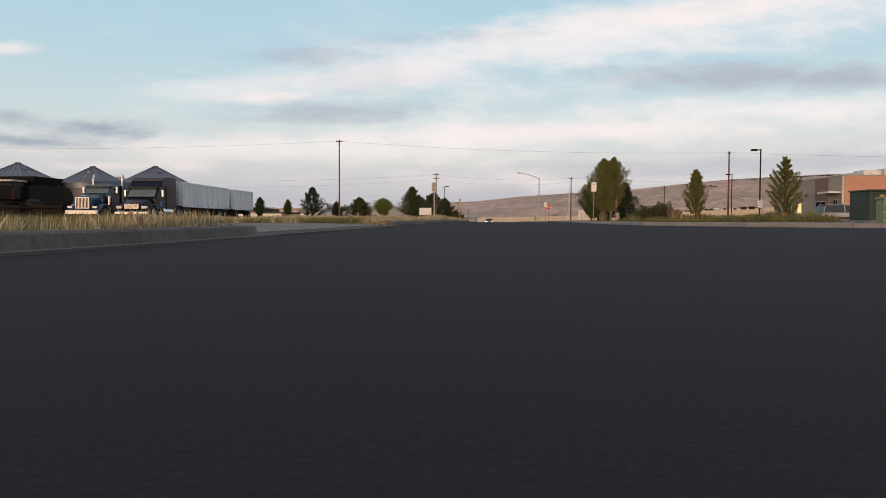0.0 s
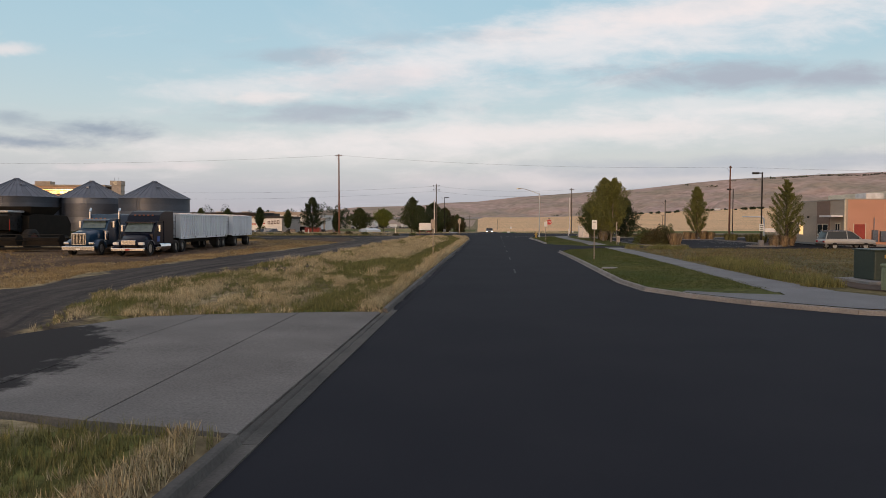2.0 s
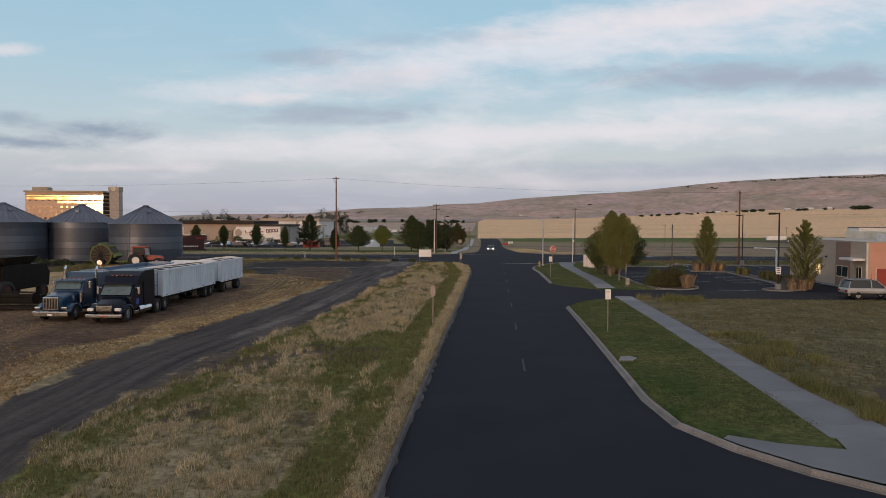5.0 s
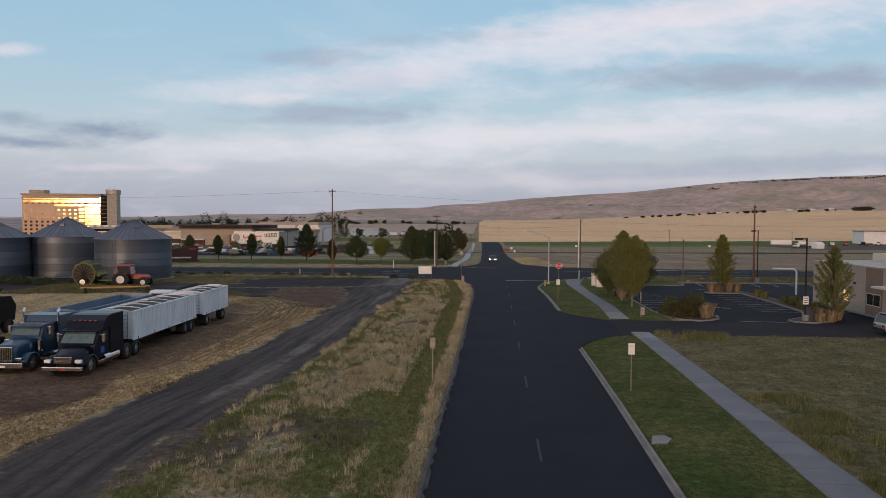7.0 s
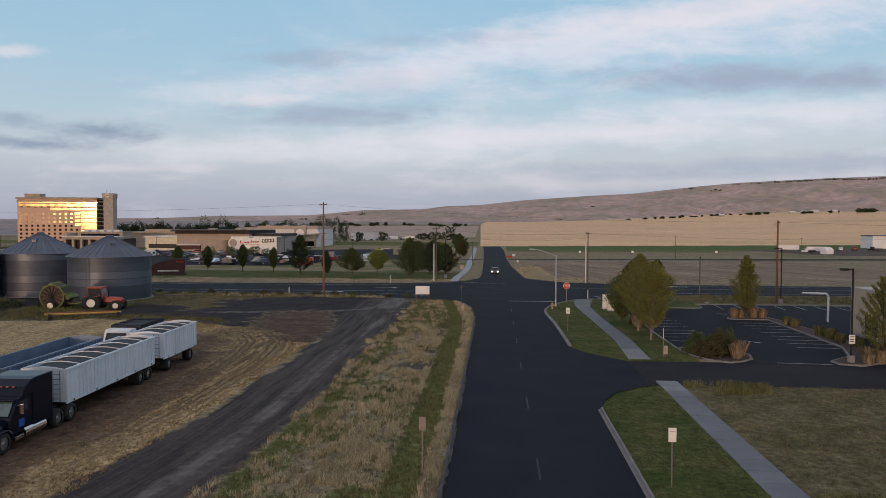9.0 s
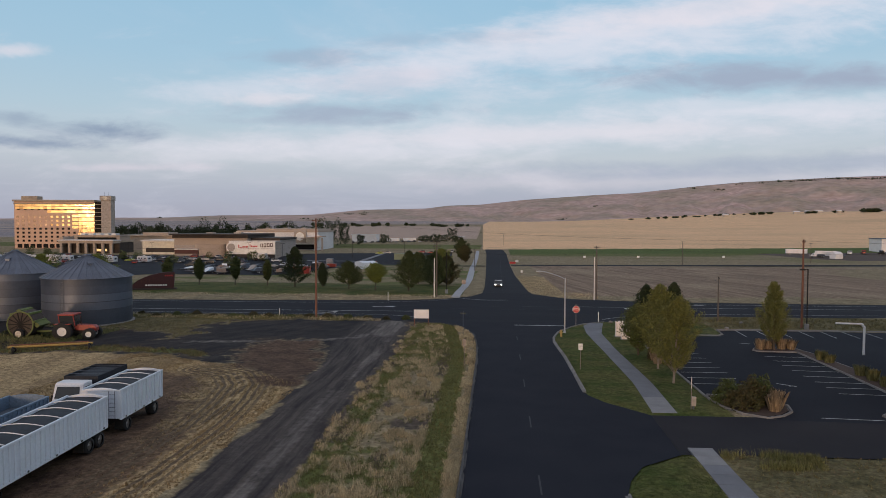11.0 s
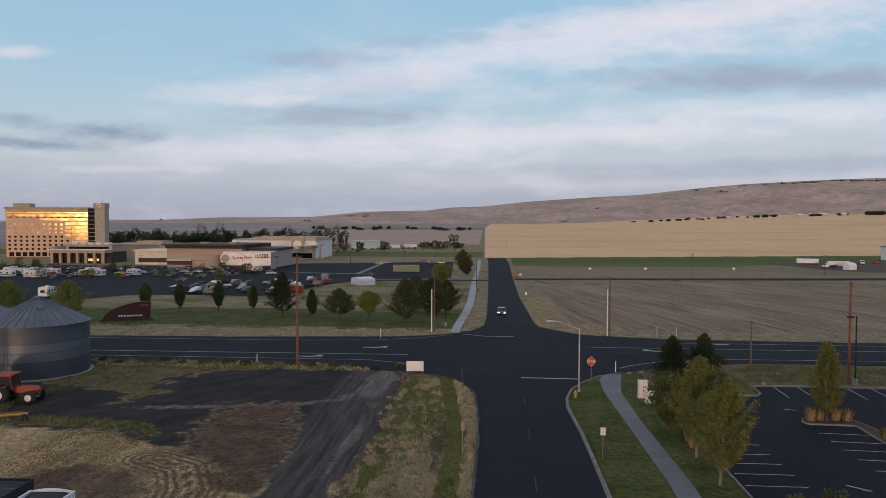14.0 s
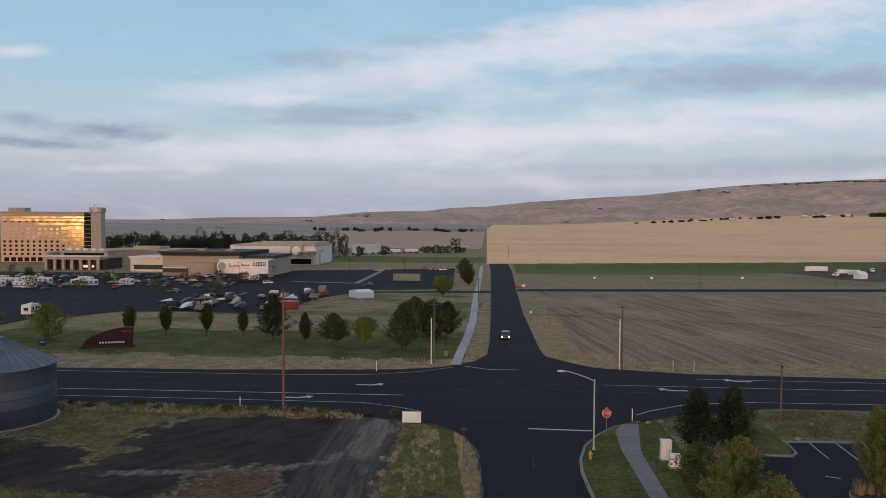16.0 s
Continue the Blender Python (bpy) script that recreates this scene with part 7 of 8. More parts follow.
# ---------- grass ----------
def blades(name, label, n, where, height, width, material, seed, lean=.35, tuft=6):
    """Grass in tufts of single tapering blades; where(rng, k) gives k places that may grow it."""
    rng = np.random.default_rng(seed)
    p = where(rng, n // tuft)
    p = np.repeat(p, tuft, 0) + rng.normal(size=(len(p) * tuft, 2)) * height * .22
    keep = off_paving(p[:, 0], p[:, 1]) > .2
    p = p[keep]
    z = land(p[:, 0], p[:, 1])
    m = len(p)
    a = rng.uniform(0, 2 * np.pi, m)
    h = height * rng.uniform(.45, 1.25, m) * (.65 + .7 * value_noise(p[:, 0], p[:, 1], 1.7, seed))
    l = np.abs(rng.normal(0, lean, m)) * h
    b = rng.uniform(0, 2 * np.pi, m)
    base = np.stack([p[:, 0], p[:, 1], z - .01], 1)
    side_ = np.stack([np.cos(a), np.sin(a), np.zeros(m)], 1) * (width * rng.uniform(.6, 1.4, m))[:, None]
    tip = base + np.stack([np.cos(b) * l, np.sin(b) * l, h], 1)
    v = np.stack([base - side_, base + side_, tip], 1).reshape(-1, 3)
    ob = fast_mesh(name, v, np.arange(3 * m).reshape(-1, 3), material)
    return tagged(ob, label, "grass", kind="stuff")


def grown(x0, x1, y0, y1, test):
    def where(rng, k):
        out, have = [], 0
        while have < k:
            p = np.stack([rng.uniform(x0, x1, k), rng.uniform(y0, y1, k)], 1)
            z = zones(p[:, 0], p[:, 1])
            p = p[test(p[:, 0], p[:, 1], z, rng.uniform(size=k))]
            out.append(p)
            have += len(p)
            if len(p) < k * .01:
                break
        return np.concatenate(out)[:k]
    return where


on_drive = lambda x, y: (x > -10.9) & (y > 9.2) & (y < 21.05 + .3 * (x + 3.18))
verge = lambda x, y, z, r: (z["dirt"] < .3) & ~on_drive(x, y) & (x < -3.2)
streaks = lambda x, y, seed: value_noise(x, y * .5, .5, seed) * .7 + value_noise(x, y * .6, 2.0, seed + 1) * .3
blades("dry_grass", "dry straw-coloured grass on the verge", 60000, grown(-15, -3.2, 2, 34, lambda x, y, z, r: verge(x, y, z, r) & (r > z["green"] * .9) & (r > z["earth"]) & (streaks(x, y, 55) > .5)), .19, .006, "straw", 1, .5, 12)
blades("verge_grass", "green grass on the verge", 90000, grown(-15, -3.2, 2, 34, lambda x, y, z, r: verge(x, y, z, r) & (r < z["green"] * .9 + .15)), .16, .006, "grass", 2, .4, 9)
blades("dry_grass", "dry straw-coloured grass along the street", 150000, grown(-14.5, -3.2, 34, 118, lambda x, y, z, r: verge(x, y, z, r) & (r * .8 > z["green"]) & (r > z["earth"]) & (streaks(x, y, 51) > .48)), .30, .011, "straw", 3, .5, 14)
blades("verge_grass", "green grass along the street", 110000, grown(-14.5, -3.2, 34, 120, lambda x, y, z, r: verge(x, y, z, r) & (r < z["green"] * 1.1)), .19, .012, "grass", 4, .4, 9)
blades("dry_grass", "dry straw fringe behind the kerb", 34000, grown(-3.85, -3.2, 2, 110, lambda x, y, z, r: ~on_drive(x, y) & (r < 1.5 * value_noise(x, y, .9, 57) - .1)), .17, .010, "straw", 5, .45, 10)
blades("stubble", "golden straw stubble beside the dirt lane", 150000, grown(-40, -17.5, 26, 100, lambda x, y, z, r: (z["straw"] > .4) & (r > z["bare"] * .8) & (r < z["gold"] + .08) & ((np.sin(10.5 * z["swath"] + 2.1) > -.1) | (z["swath"] > 2.6) | (y < 50))), .11, .013, "stubble", 6, .6, 9)
blades("stubble", "short trampled stubble round the trucks", 60000, grown(-60, -19.0, 26, 100, lambda x, y, z, r: (z["straw"] > .4) & (streaks(x, y, 43) > .42)), .07, .013, "stubble_dull", 20, .7, 9)
blades("lawn_grass", "short mown green lawn grass", 90000, grown(5.8, 10.8, 28, 68, lambda x, y, z, r: z["lawn"] > .5), .055, .007, "lawn", 7, .5)
blades("lawn_grass", "short mown green lawn grass by the crossing", 60000, grown(5.8, 16, 76, 124, lambda x, y, z, r: (z["lawn"] > .5) & ~((x > 10.2) & (x < 12.6))), .055, .010, "lawn", 8, .5)
blades("dry_grass", "rough dry grass on the open plot", 14000, grown(12.6, 44, 24, 67.2, lambda x, y, z, r: ~((x < 19.5) & (y < 34)) & (r > .8 * value_noise(x, y, 2.5, 61))), .12, .012, "stubble_dull", 9)
blades("verge_grass", "rough green grass on the open plot", 70000, grown(12.6, 44, 22, 67.2, lambda x, y, z, r: ~((x < 19.5) & (y < 34)) & (r < .3 + .7 * value_noise(x, y, 3, 62))), .13, .013, "plot_grass", 10)
blades("verge_grass", "weedy grass tufts beside the driveway", 3600, grown(12.5, 18, 64.6, 67.5, lambda x, y, z, r: r < 1.6 * value_noise(x, y, 1.1, 77) - .45 + .25 * (y - 65.5)), .42, .014, "grass", 11)
blades("dry_grass", "weeds and dry grass on the highway bank", 14000, grown(-120, -18, 121.5, 125.6, lambda x, y, z, r: r < 1.8 * value_noise(x, y, 2.5, 82) - .3), .34, .02, "straw", 12)
blades("verge_grass", "green weeds on the highway bank", 20000, grown(-120, -18, 121, 125.6, lambda x, y, z, r: r < 1.8 * value_noise(x, y, 3, 83) - .3), .34, .02, "grass", 17)
blades("verge_grass", "rough green weeds at the yard edge", 14000, grown(-58, -22, 102, 124, lambda x, y, z, r: (z["weed"] > .4) & (r < .9)), .18, .018, "plot_grass", 18)
blades("verge_grass", "low green weeds between stubble and yard", 16000, grown(-66, -32, 90, 101, lambda x, y, z, r: (z["green"] > .35) & (z["straw"] < .5)), .28, .02, "plot_grass", 21, .4, 8)
blades("verge_grass", "weeds in front of the silos", 22000, grown(-90, -45, 100, 112, lambda x, y, z, r: z["green"] > .2), .45, .02, "grass", 13)
blades("dry_grass", "dry grass strip across the highway", 14000, grown(-95, -10, 147, 158, lambda x, y, z, r: r < 1.6 * value_noise(x, y, 3, 81) - .2), .16, .025, "straw", 14)
blades("dry_grass", "dry grass strip beside the plowed field", 16000, grown(4.5, 18, 155, 230, lambda x, y, z, r: (r < .9) & (x < 12 + (y < 165) * 6)), .18, .025, "straw", 15)
blades("dry_grass", "rough weeds behind the car park", 16000, grown(16, 64, 119.5, 130, lambda x, y, z, r: r < 1.6 * value_noise(x, y, 3, 91) - .1), .3, .02, "plot_grass", 16)
blades("verge_grass", "tall weeds along the sidewalk edge", 9000, grown(12.6, 16, 29, 47, lambda x, y, z, r: (r < 2.2 * value_noise(x, y, 1.8, 92) - .9) & ~((x > 14) & (y < 34.2))), .42, .012, "grass", 19)


# ---------- far car parks, field road, hotel and halls ----------
flat("car_park", [(-330, 172), (-114, 189), (-116, 203), (-109, 208), (-105, 221), (-87, 224), (-69, 222), (-63, 233), (-64, 272), (-58, 298), (-62, 313), (-22.4, 328), (-31, 470), (-72, 453), (-122, 434), (-150, 400), (-252, 400), (-330, 400)],
     .17, "asphalt_lot", "broad asphalt car park in front of the hotel", "car park", 12)
flat("road", [(4.2, 320), (160, 344), (420, 380), (420, 392), (160, 356), (4.6, 333)], .15, "asphalt_old", "narrow asphalt road between the fields", "road", 12)
flat("road", [(-6.4, 318), (-24, 314), (-60, 305), (-60, 299), (-24, 306), (-6.3, 309)], .20, "asphalt_old", "asphalt drive from the street to the far car park", "road", 8)
flat("truck_yard", [(160, 478), (166, 440), (170, 412), (182, 396), (250, 402), (420, 430), (420, 545), (240, 512), (180, 486)], .15, "mulch", "dark gravel truck yard beside the field", "yard", 14)
flat("path", [(-69.5, 352), (-66.5, 352), (-71.0, 453), (-73.5, 453)], .19, "walk", "pale concrete path across the car park", "path", 12)
flat("path", [(-100, 356.5), (-66.5, 351), (-66.5, 354), (-100, 359.5)], .20, "walk", "pale concrete path along the car park", "path", 12)


def far_paint():
    lines = []
    for x0, x1, y0, n in ((-250, -130, 300, 26), (-250, -120, 262, 26), (-230, -125, 226, 22), (-110, -80, 330, 7), (-60, -28, 345, 8), (-62, -32, 400, 8), (-64, -34, 432, 8)):
        for k in range(n):
            x = x0 + (x1 - x0) * k / (n - 1)
            lines.append([(x, y0), (x, y0 + 5)])
    lines += [[(-250, 245), (-110, 240)], [(-200, 291), (-100, 287)]]
    paint(lines, .14, "white stall lines of the far car park", .185, "paint_faint")


far_paint()


def hotel():
    z0 = -5.2
    ang = math.degrees(math.atan2(9.1, 54.3))
    t = thing("hotel", (-344.9, 488.8, z0), "large tan hotel block with sunset-tinted mirror windows and tower", "building", turn=ang)
    W, H, D = 55.0, 33.6, 18.0
    part("facade_block", box((0, 0, 0), (W, D, H)), "hotel_wall", t, "tan facade wall")
    part("cornice", box((-.8, -.9, H), (W + .4, D + .5, H + 1.3), .1), "hotel_trim", t, "projecting cornice")
    part("parapet_band", box((-.3, -.35, H - 2.0), (W, 0, H - 1.2)), "hotel_trim", t)
    part("roof_plant", box((3, 4, H + 1.3), (14, 12, H + 4.0), .1), "hotel_trim", t, "rooftop plant housing")
    base = {}

    def window(x, z, key, w, h, material):
        m = pose(x, 0, z)
        if key not in base:
            base[key] = part("window_pane", box((0, -.08, 0), (w, -.02, h)), material, t, "mirror glass pane" if material == "hotel_glass" else "")
            base[key].matrix_basis = m
        else:
            share(base[key], "window_pane", t, m)

    # spread of the sunset reflection set by glass: dark below, dull left, gold right
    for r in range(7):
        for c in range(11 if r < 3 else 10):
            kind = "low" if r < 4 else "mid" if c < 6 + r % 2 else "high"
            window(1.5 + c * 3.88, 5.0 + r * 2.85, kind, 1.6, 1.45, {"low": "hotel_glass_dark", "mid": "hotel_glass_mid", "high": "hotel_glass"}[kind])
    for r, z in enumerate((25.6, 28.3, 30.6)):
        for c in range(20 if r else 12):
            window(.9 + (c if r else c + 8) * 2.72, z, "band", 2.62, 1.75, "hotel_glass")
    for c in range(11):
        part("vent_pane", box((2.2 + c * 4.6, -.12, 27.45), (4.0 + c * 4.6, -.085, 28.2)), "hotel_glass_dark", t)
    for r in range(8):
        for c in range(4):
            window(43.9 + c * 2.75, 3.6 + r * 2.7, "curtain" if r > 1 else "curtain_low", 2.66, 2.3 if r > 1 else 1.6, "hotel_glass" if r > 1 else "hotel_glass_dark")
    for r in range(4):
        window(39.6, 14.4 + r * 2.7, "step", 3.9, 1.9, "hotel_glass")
    for k in range(12):
        part("lower_window", box((2 + k * 4.4, -.08, .6), (5.2 + k * 4.4, -.02, 3.4)), "hotel_glass_dark", t)
    # glazed corner with floor bands, then the tower
    part("corner_glazing", box((W, .5, 0), (W + 5.2, 8, H - .2)), "hotel_glass_dark", t, "dark glazed corner bay")
    for k in range(11):
        part("floor_band", box((W, .30, 2.6 + k * 2.9), (W + 5.2, .5, 2.95 + k * 2.9)), "hotel_trim", t)
    part("tower", box((W + 5.2, -1.5, 0), (W + 12.0, 6, H + 3.6), .1), "hotel_tower", t, "tall plain lift tower")
    part("tower_cap", box((W + 4.4, -2.0, H + 1.0), (W + 12.4, 6.4, H + 4.4), .2), "hotel_tower", t)
    part("tower_emblem", tube((W + 8.2, -2.15, H + 2.7), (W + 8.2, -1.98, H + 2.7), 1.5, n=24), "cream", t, "round emblem plate")
    part("emblem_bar", box((W + 7.2, -2.25, H + 2.5), (W + 9.2, -2.16, H + 2.9)), "brick_red", t)
    for x in (2.5, 5.5):
        part("mast", tube((W + 3 + x, 4, H + 4.4), (W + 3 + x, 4, H + 7), .08, n=5), "steel_dark", t)


hotel()


def hall(name, x0, x1, y, deep, z0, z1, wall, label, fascia=None, roof="roof_white", extra=()):
    """A flat-roofed hall, its front along x at y."""
    t = thing(name, (x0, y, z0), label, "building")
    w, h = x1 - x0, z1 - z0
    part("wall", box((0, 0, 0), (w, deep, h - .4)), wall, t)
    part("roof", box((-.3, -.3, h - .4), (w + .3, deep + .3, h - .1)), roof, t)
    if fascia:
        part("fascia", box((-.7, -.9, h - fascia[1]), (w + .7, deep, h), .05), fascia[0], t, "deep dark roof fascia")
    for nm, lo, hi, mt in extra:
        part(nm, box(lo, hi, .03), mt, t)
    return t


P0 = -5.0
c = hall("entrance_canopy", -263, -231, 426, 16, P0, 2.6, "brick_brown", "broad hotel entrance canopy on stout columns", ("hotel_trim", 1.0), extra=(
    ("canopy_beam", (-1.2, -9, 6.2), (33.2, -.95, 7.8), "brick_tan"), ("canopy_roof", (-1.6, -9.6, 7.8), (33.6, -.95, 8.3), "roof_white"), ("upper_storey", (2, 2, 7.6), (31, 14, 10.2), "brick_tan"),
    ("upper_coping", (1.5, 1.5, 10.2), (31.5, 14.5, 10.9), "hotel_trim"), ("clerestory", (4, 1.92, 8.2), (29, 1.985, 9.6), "hotel_glass_dark"), ("lit_entrance", (15, -.16, 1.2), (24, -.05, 2.6), "lamp_warm")))
for k in range(7):
    part("column", box((k * 5.2 - .5, -8.8, 0), (k * 5.2 + 1.1, -7.4, 6.2), .1), "brick_tan", c)
for k in range(5):
    part("roof_unit", box((4 + k * 5, 5, 10.9), (7 + k * 5, 9, 12.0), .05), "roof_white", c)
part("stair_tower", box((-3.6, -4, 0), (-1.3, 10, 10.0), .05), "brick_tan", c)
hall("banquet_wing", -262, -205, 470, 30, P0, 5.2, "brick_tan", "long tan flat-roofed wing beside the hotel", ("hotel_trim", .7), extra=(("parapet", (20, 4, 9.8), (38, 18, 12), "brick_tan"),))
hall("casino_wing", -209, -184, 412, 22, P0, 3.6, "cream", "low cream block with dark window band", ("roof_white", .8), extra=(("window_band", (2, -.06, 1.5), (22, -.02, 4.0), "brick_brown"), ("corner_column", (22.2, -.6, 0), (24.8, 1.5, 8.6), "roof_white")))
m_ = hall("casino_hall", -178, -137, 388, 44, P0, 7.6, "brick_tan", "wide brown-roofed casino hall with pale roof edge", ("brick_brown", 2.1), extra=(
    ("roof_slab", (-1.6, -3.2, 12.0), (42.4, 30, 12.75), "brick_brown"),
    ("wall_band", (-.05, -.08, 5.2), (41, -.03, 6.6), "grey_wall"), ("red_band", (2, -4.0, 2.0), (15, -.02, 4.2), "brick_red"), ("plinth", (2, -4.2, 0), (15, -.02, 2.0), "brick_tan"), ("coping", (1.8, -4.4, 4.2), (15.2, 0, 4.7), "roof_white")))
n = 16
ring = lambda r, z: [(20.5 + r * math.cos(math.pi * (1 + i / (n - 1))) * 1.25, -.2 + r * math.sin(math.pi * (1 + i / (n - 1))) * .55, z) for i in range(n)]
part("round_front", loft([ring(6.8, 0), ring(6.8, 6.8), ring(7.0, 6.8), ring(7.0, 7.2)]), "brick_tan", m_)
for k in range(2):
    part("roof_unit", box((12 + k * 16, 14, 12.75), (16 + k * 16, 18, 13.5), .05), "grey_wall", m_)
# dark sheet on the wall foot stands in for shade below the sign face
s_ = hall("sign_block", -143.4, -118.6, 379, 9, P0, 4.3, "brick_tan", "block with large white sign face and red script", extra=(("sign_face", (-.2, -.25, 2.3), (25, -.02, 9.3), "sign_white"), ("shadow_gap", (-.1, -.12, 0), (24.8, -.03, 2.2), "brick_brown")))
part("emblem_ring", tube((1.2, -.5, 5.8), (1.2, -.28, 5.8), 2.7, n=24), "sign_white", s_)
part("emblem_disc", tube((1.2, -.6, 5.8), (1.2, -.5, 5.8), 2.1, n=24), "grey_wall", s_)
for k, (x, w, dz, h) in enumerate(((5.0, .5, .3, 1.7), (5.6, 1.3, .3, .35), (7.2, 1.3, .45, .7), (8.8, 1.4, .5, .7), (11.2, .4, .6, 1.7), (11.8, .9, .7, .9), (13.0, 1.0, .75, .7), (14.3, 1.1, .8, .7))):
    part("script_bar", box((x, -.36, 5.3 + dz), (x + w, -.26, 5.3 + dz + h), .04), "sign_red", s_, "red script bar")
part("script_underline", box((5.0, -.36, 5.0), (15.5, -.26, 5.14), .03), "sign_red", s_)
for k in range(4):
    part("letter_tile", box((17.0 + k * 1.75, -.36, 6.0 + .1 * k), (18.4 + k * 1.75, -.26, 7.9 + .1 * k), .03), "brick_red", s_)
    part("letter_bar", box((17.4 + k * 1.75, -.42, 6.4 + .1 * k), (18.0 + k * 1.75, -.365, 7.5 + .1 * k)), "sign_white", s_)
hall("casino_annexe", -136.3, -121, 394, 30, P0, 5.6, "grey_wall", "low annexe with dark roof edge behind the sign block", ("brick_brown", 1.2))


def cinema():
    t = thing("cinema_hall", (-181.5, 490, P0), "large pale hall with slanting white band and round emblem", "building")
    W, D = 56, 46
    part("wall", box((0, 0, 0), (W, D, 12.4)), "roof_white", t, "pale hall wall")
    part("coping", box((-.5, -.5, 12.4), (W + .5, D, 13.4), .05), "brick_tan", t)
    part("raised_roof", box((10, 8, 13.4), (W - 2, D, 14.6), .05), "brick_tan", t)
    for x0, x1, za, zb, wd in ((-1, 38, 12.8, 7.0, 3.6), (38, 57.5, 7.0, 11.0, 3.6)):
        bm = loft([[(x0, -1.4, za), (x0, 0, za), (x0, 0, za - wd), (x0, -1.4, za - wd)], [(x1, -1.4, zb), (x1, 0, zb), (x1, 0, zb - wd), (x1, -1.4, zb - wd)]])
        bmesh.ops.recalc_face_normals(bm, faces=bm.faces)
        part("slanting_band", bm, "roof_white", t, "slanting white fascia band")
    part("entry_canopy", loft([[(46, -6, 8.0), (61, -6, 9.2), (61, 4, 9.2), (46, 4, 8.0)], [(46, -6, 8.6), (61, -6, 10.0), (61, 4, 10.0), (46, 4, 8.6)]]), "brick_tan", t)
    for x in (55, 60):
        part("column", box((x, -5, 0), (x + 1.0, -4, 8.7)), "brick_tan", t)
    part("emblem_back", box((40, -2.0, 5.2), (48.5, -.5, 13.8), .1), "grey_wall", t)
    part("emblem_ring", tube((44.3, -2.3, 9.6), (44.3, -2.0, 9.6), 3.6, n=28), "brick_tan", t)
    part("emblem_disc", tube((44.3, -2.45, 9.6), (44.3, -2.3, 9.6), 2.9, n=28), "sign_white", t)
    part("glass_front", box((30, -.1, .5), (55, -.02, 4.0)), "hotel_glass_dark", t)
    for k in range(3):
        part("roof_unit", box((14 + k * 13, 16, 14.6), (17 + k * 13, 20, 15.4), .05), "grey_wall", t)


cinema()
hall("white_shed", -133.7, -112, 640, 20, -3.7, 3.6, "white", "long white metal shed beyond the lawn", ("roof_white", .4))
hall("white_shed", -60, -36, 700, 12, -2.8, .8, "tan_trim", "low pale shed near the far road", ("roof_white", .4))
hall("white_barn", 262, 292, 522, 16, -5.2, 4.6, "white", "white metal barn at the truck yard", ("steel", .5))


# ---------- vehicles far off ----------
def box_trailer(at, turn, L, H, material, label, group="white trailers and vans far off"):
    t = thing("box_trailer", at, label, "trailer", group, turn=turn)
    part("body", box((-1.25, -L / 2, .9), (1.25, L / 2, H), .06), material, t)
    part("frame", box((-.5, -L / 2, .6), (.5, L / 2, .9)), "chassis", t)
    for y in (-L * .32, -L * .2, L * .33):
        for s in (-1, 1):
            wheel((s * 1.0, y, .45), .45, .3, t)
    for k in (-1, 1):
        part("door_seam", box((-.02, k * L / 2 - .012, 1.0), (.02, k * L / 2 + .012, H - .1)), "steel", t)
    return t


def camper(at, turn, L, label, stripe="red"):
    t = thing("camper_trailer", at, label, "camper", "campers in the hotel car park", turn=turn)
    part("body", side([(-L / 2, .55), (-L / 2, 2.5), (-L / 2 + .35, 2.95), (L / 2 - .7, 2.95), (L / 2, 2.2), (L / 2 - .1, .55)], -1.2, 1.2, bev=.06), "white_car", t)
    for s in (-1, 1):
        x0, x1 = sorted((s * 1.2, s * 1.215))
        part("stripe", box((x0, -L / 2 + .1, 1.1), (x1, L / 2 - .3, 1.35)), stripe, t)
        for y in (-L * .28, L * .05, L * .28):
            part("window", box((x0, y - .4, 1.65), (x1 + .004 * s if s > 0 else x1, y + .4, 2.25)), "glass_dark", t)
        for y in (-.5, .5):
            wheel((s * 1.05, y, .36), .36, .22, t)
    part("rear_window", box((-.55, -L / 2 - .015, 1.5), (.55, -L / 2, 2.2)), "glass_dark", t)
    part("roof_unit", box((-.35, -.4, 2.95), (.35, .5, 3.2), .05), "white", t)
    part("drawbar", box((-.08, L / 2, .5), (.08, L / 2 + 1.2, .62)), "chassis", t)


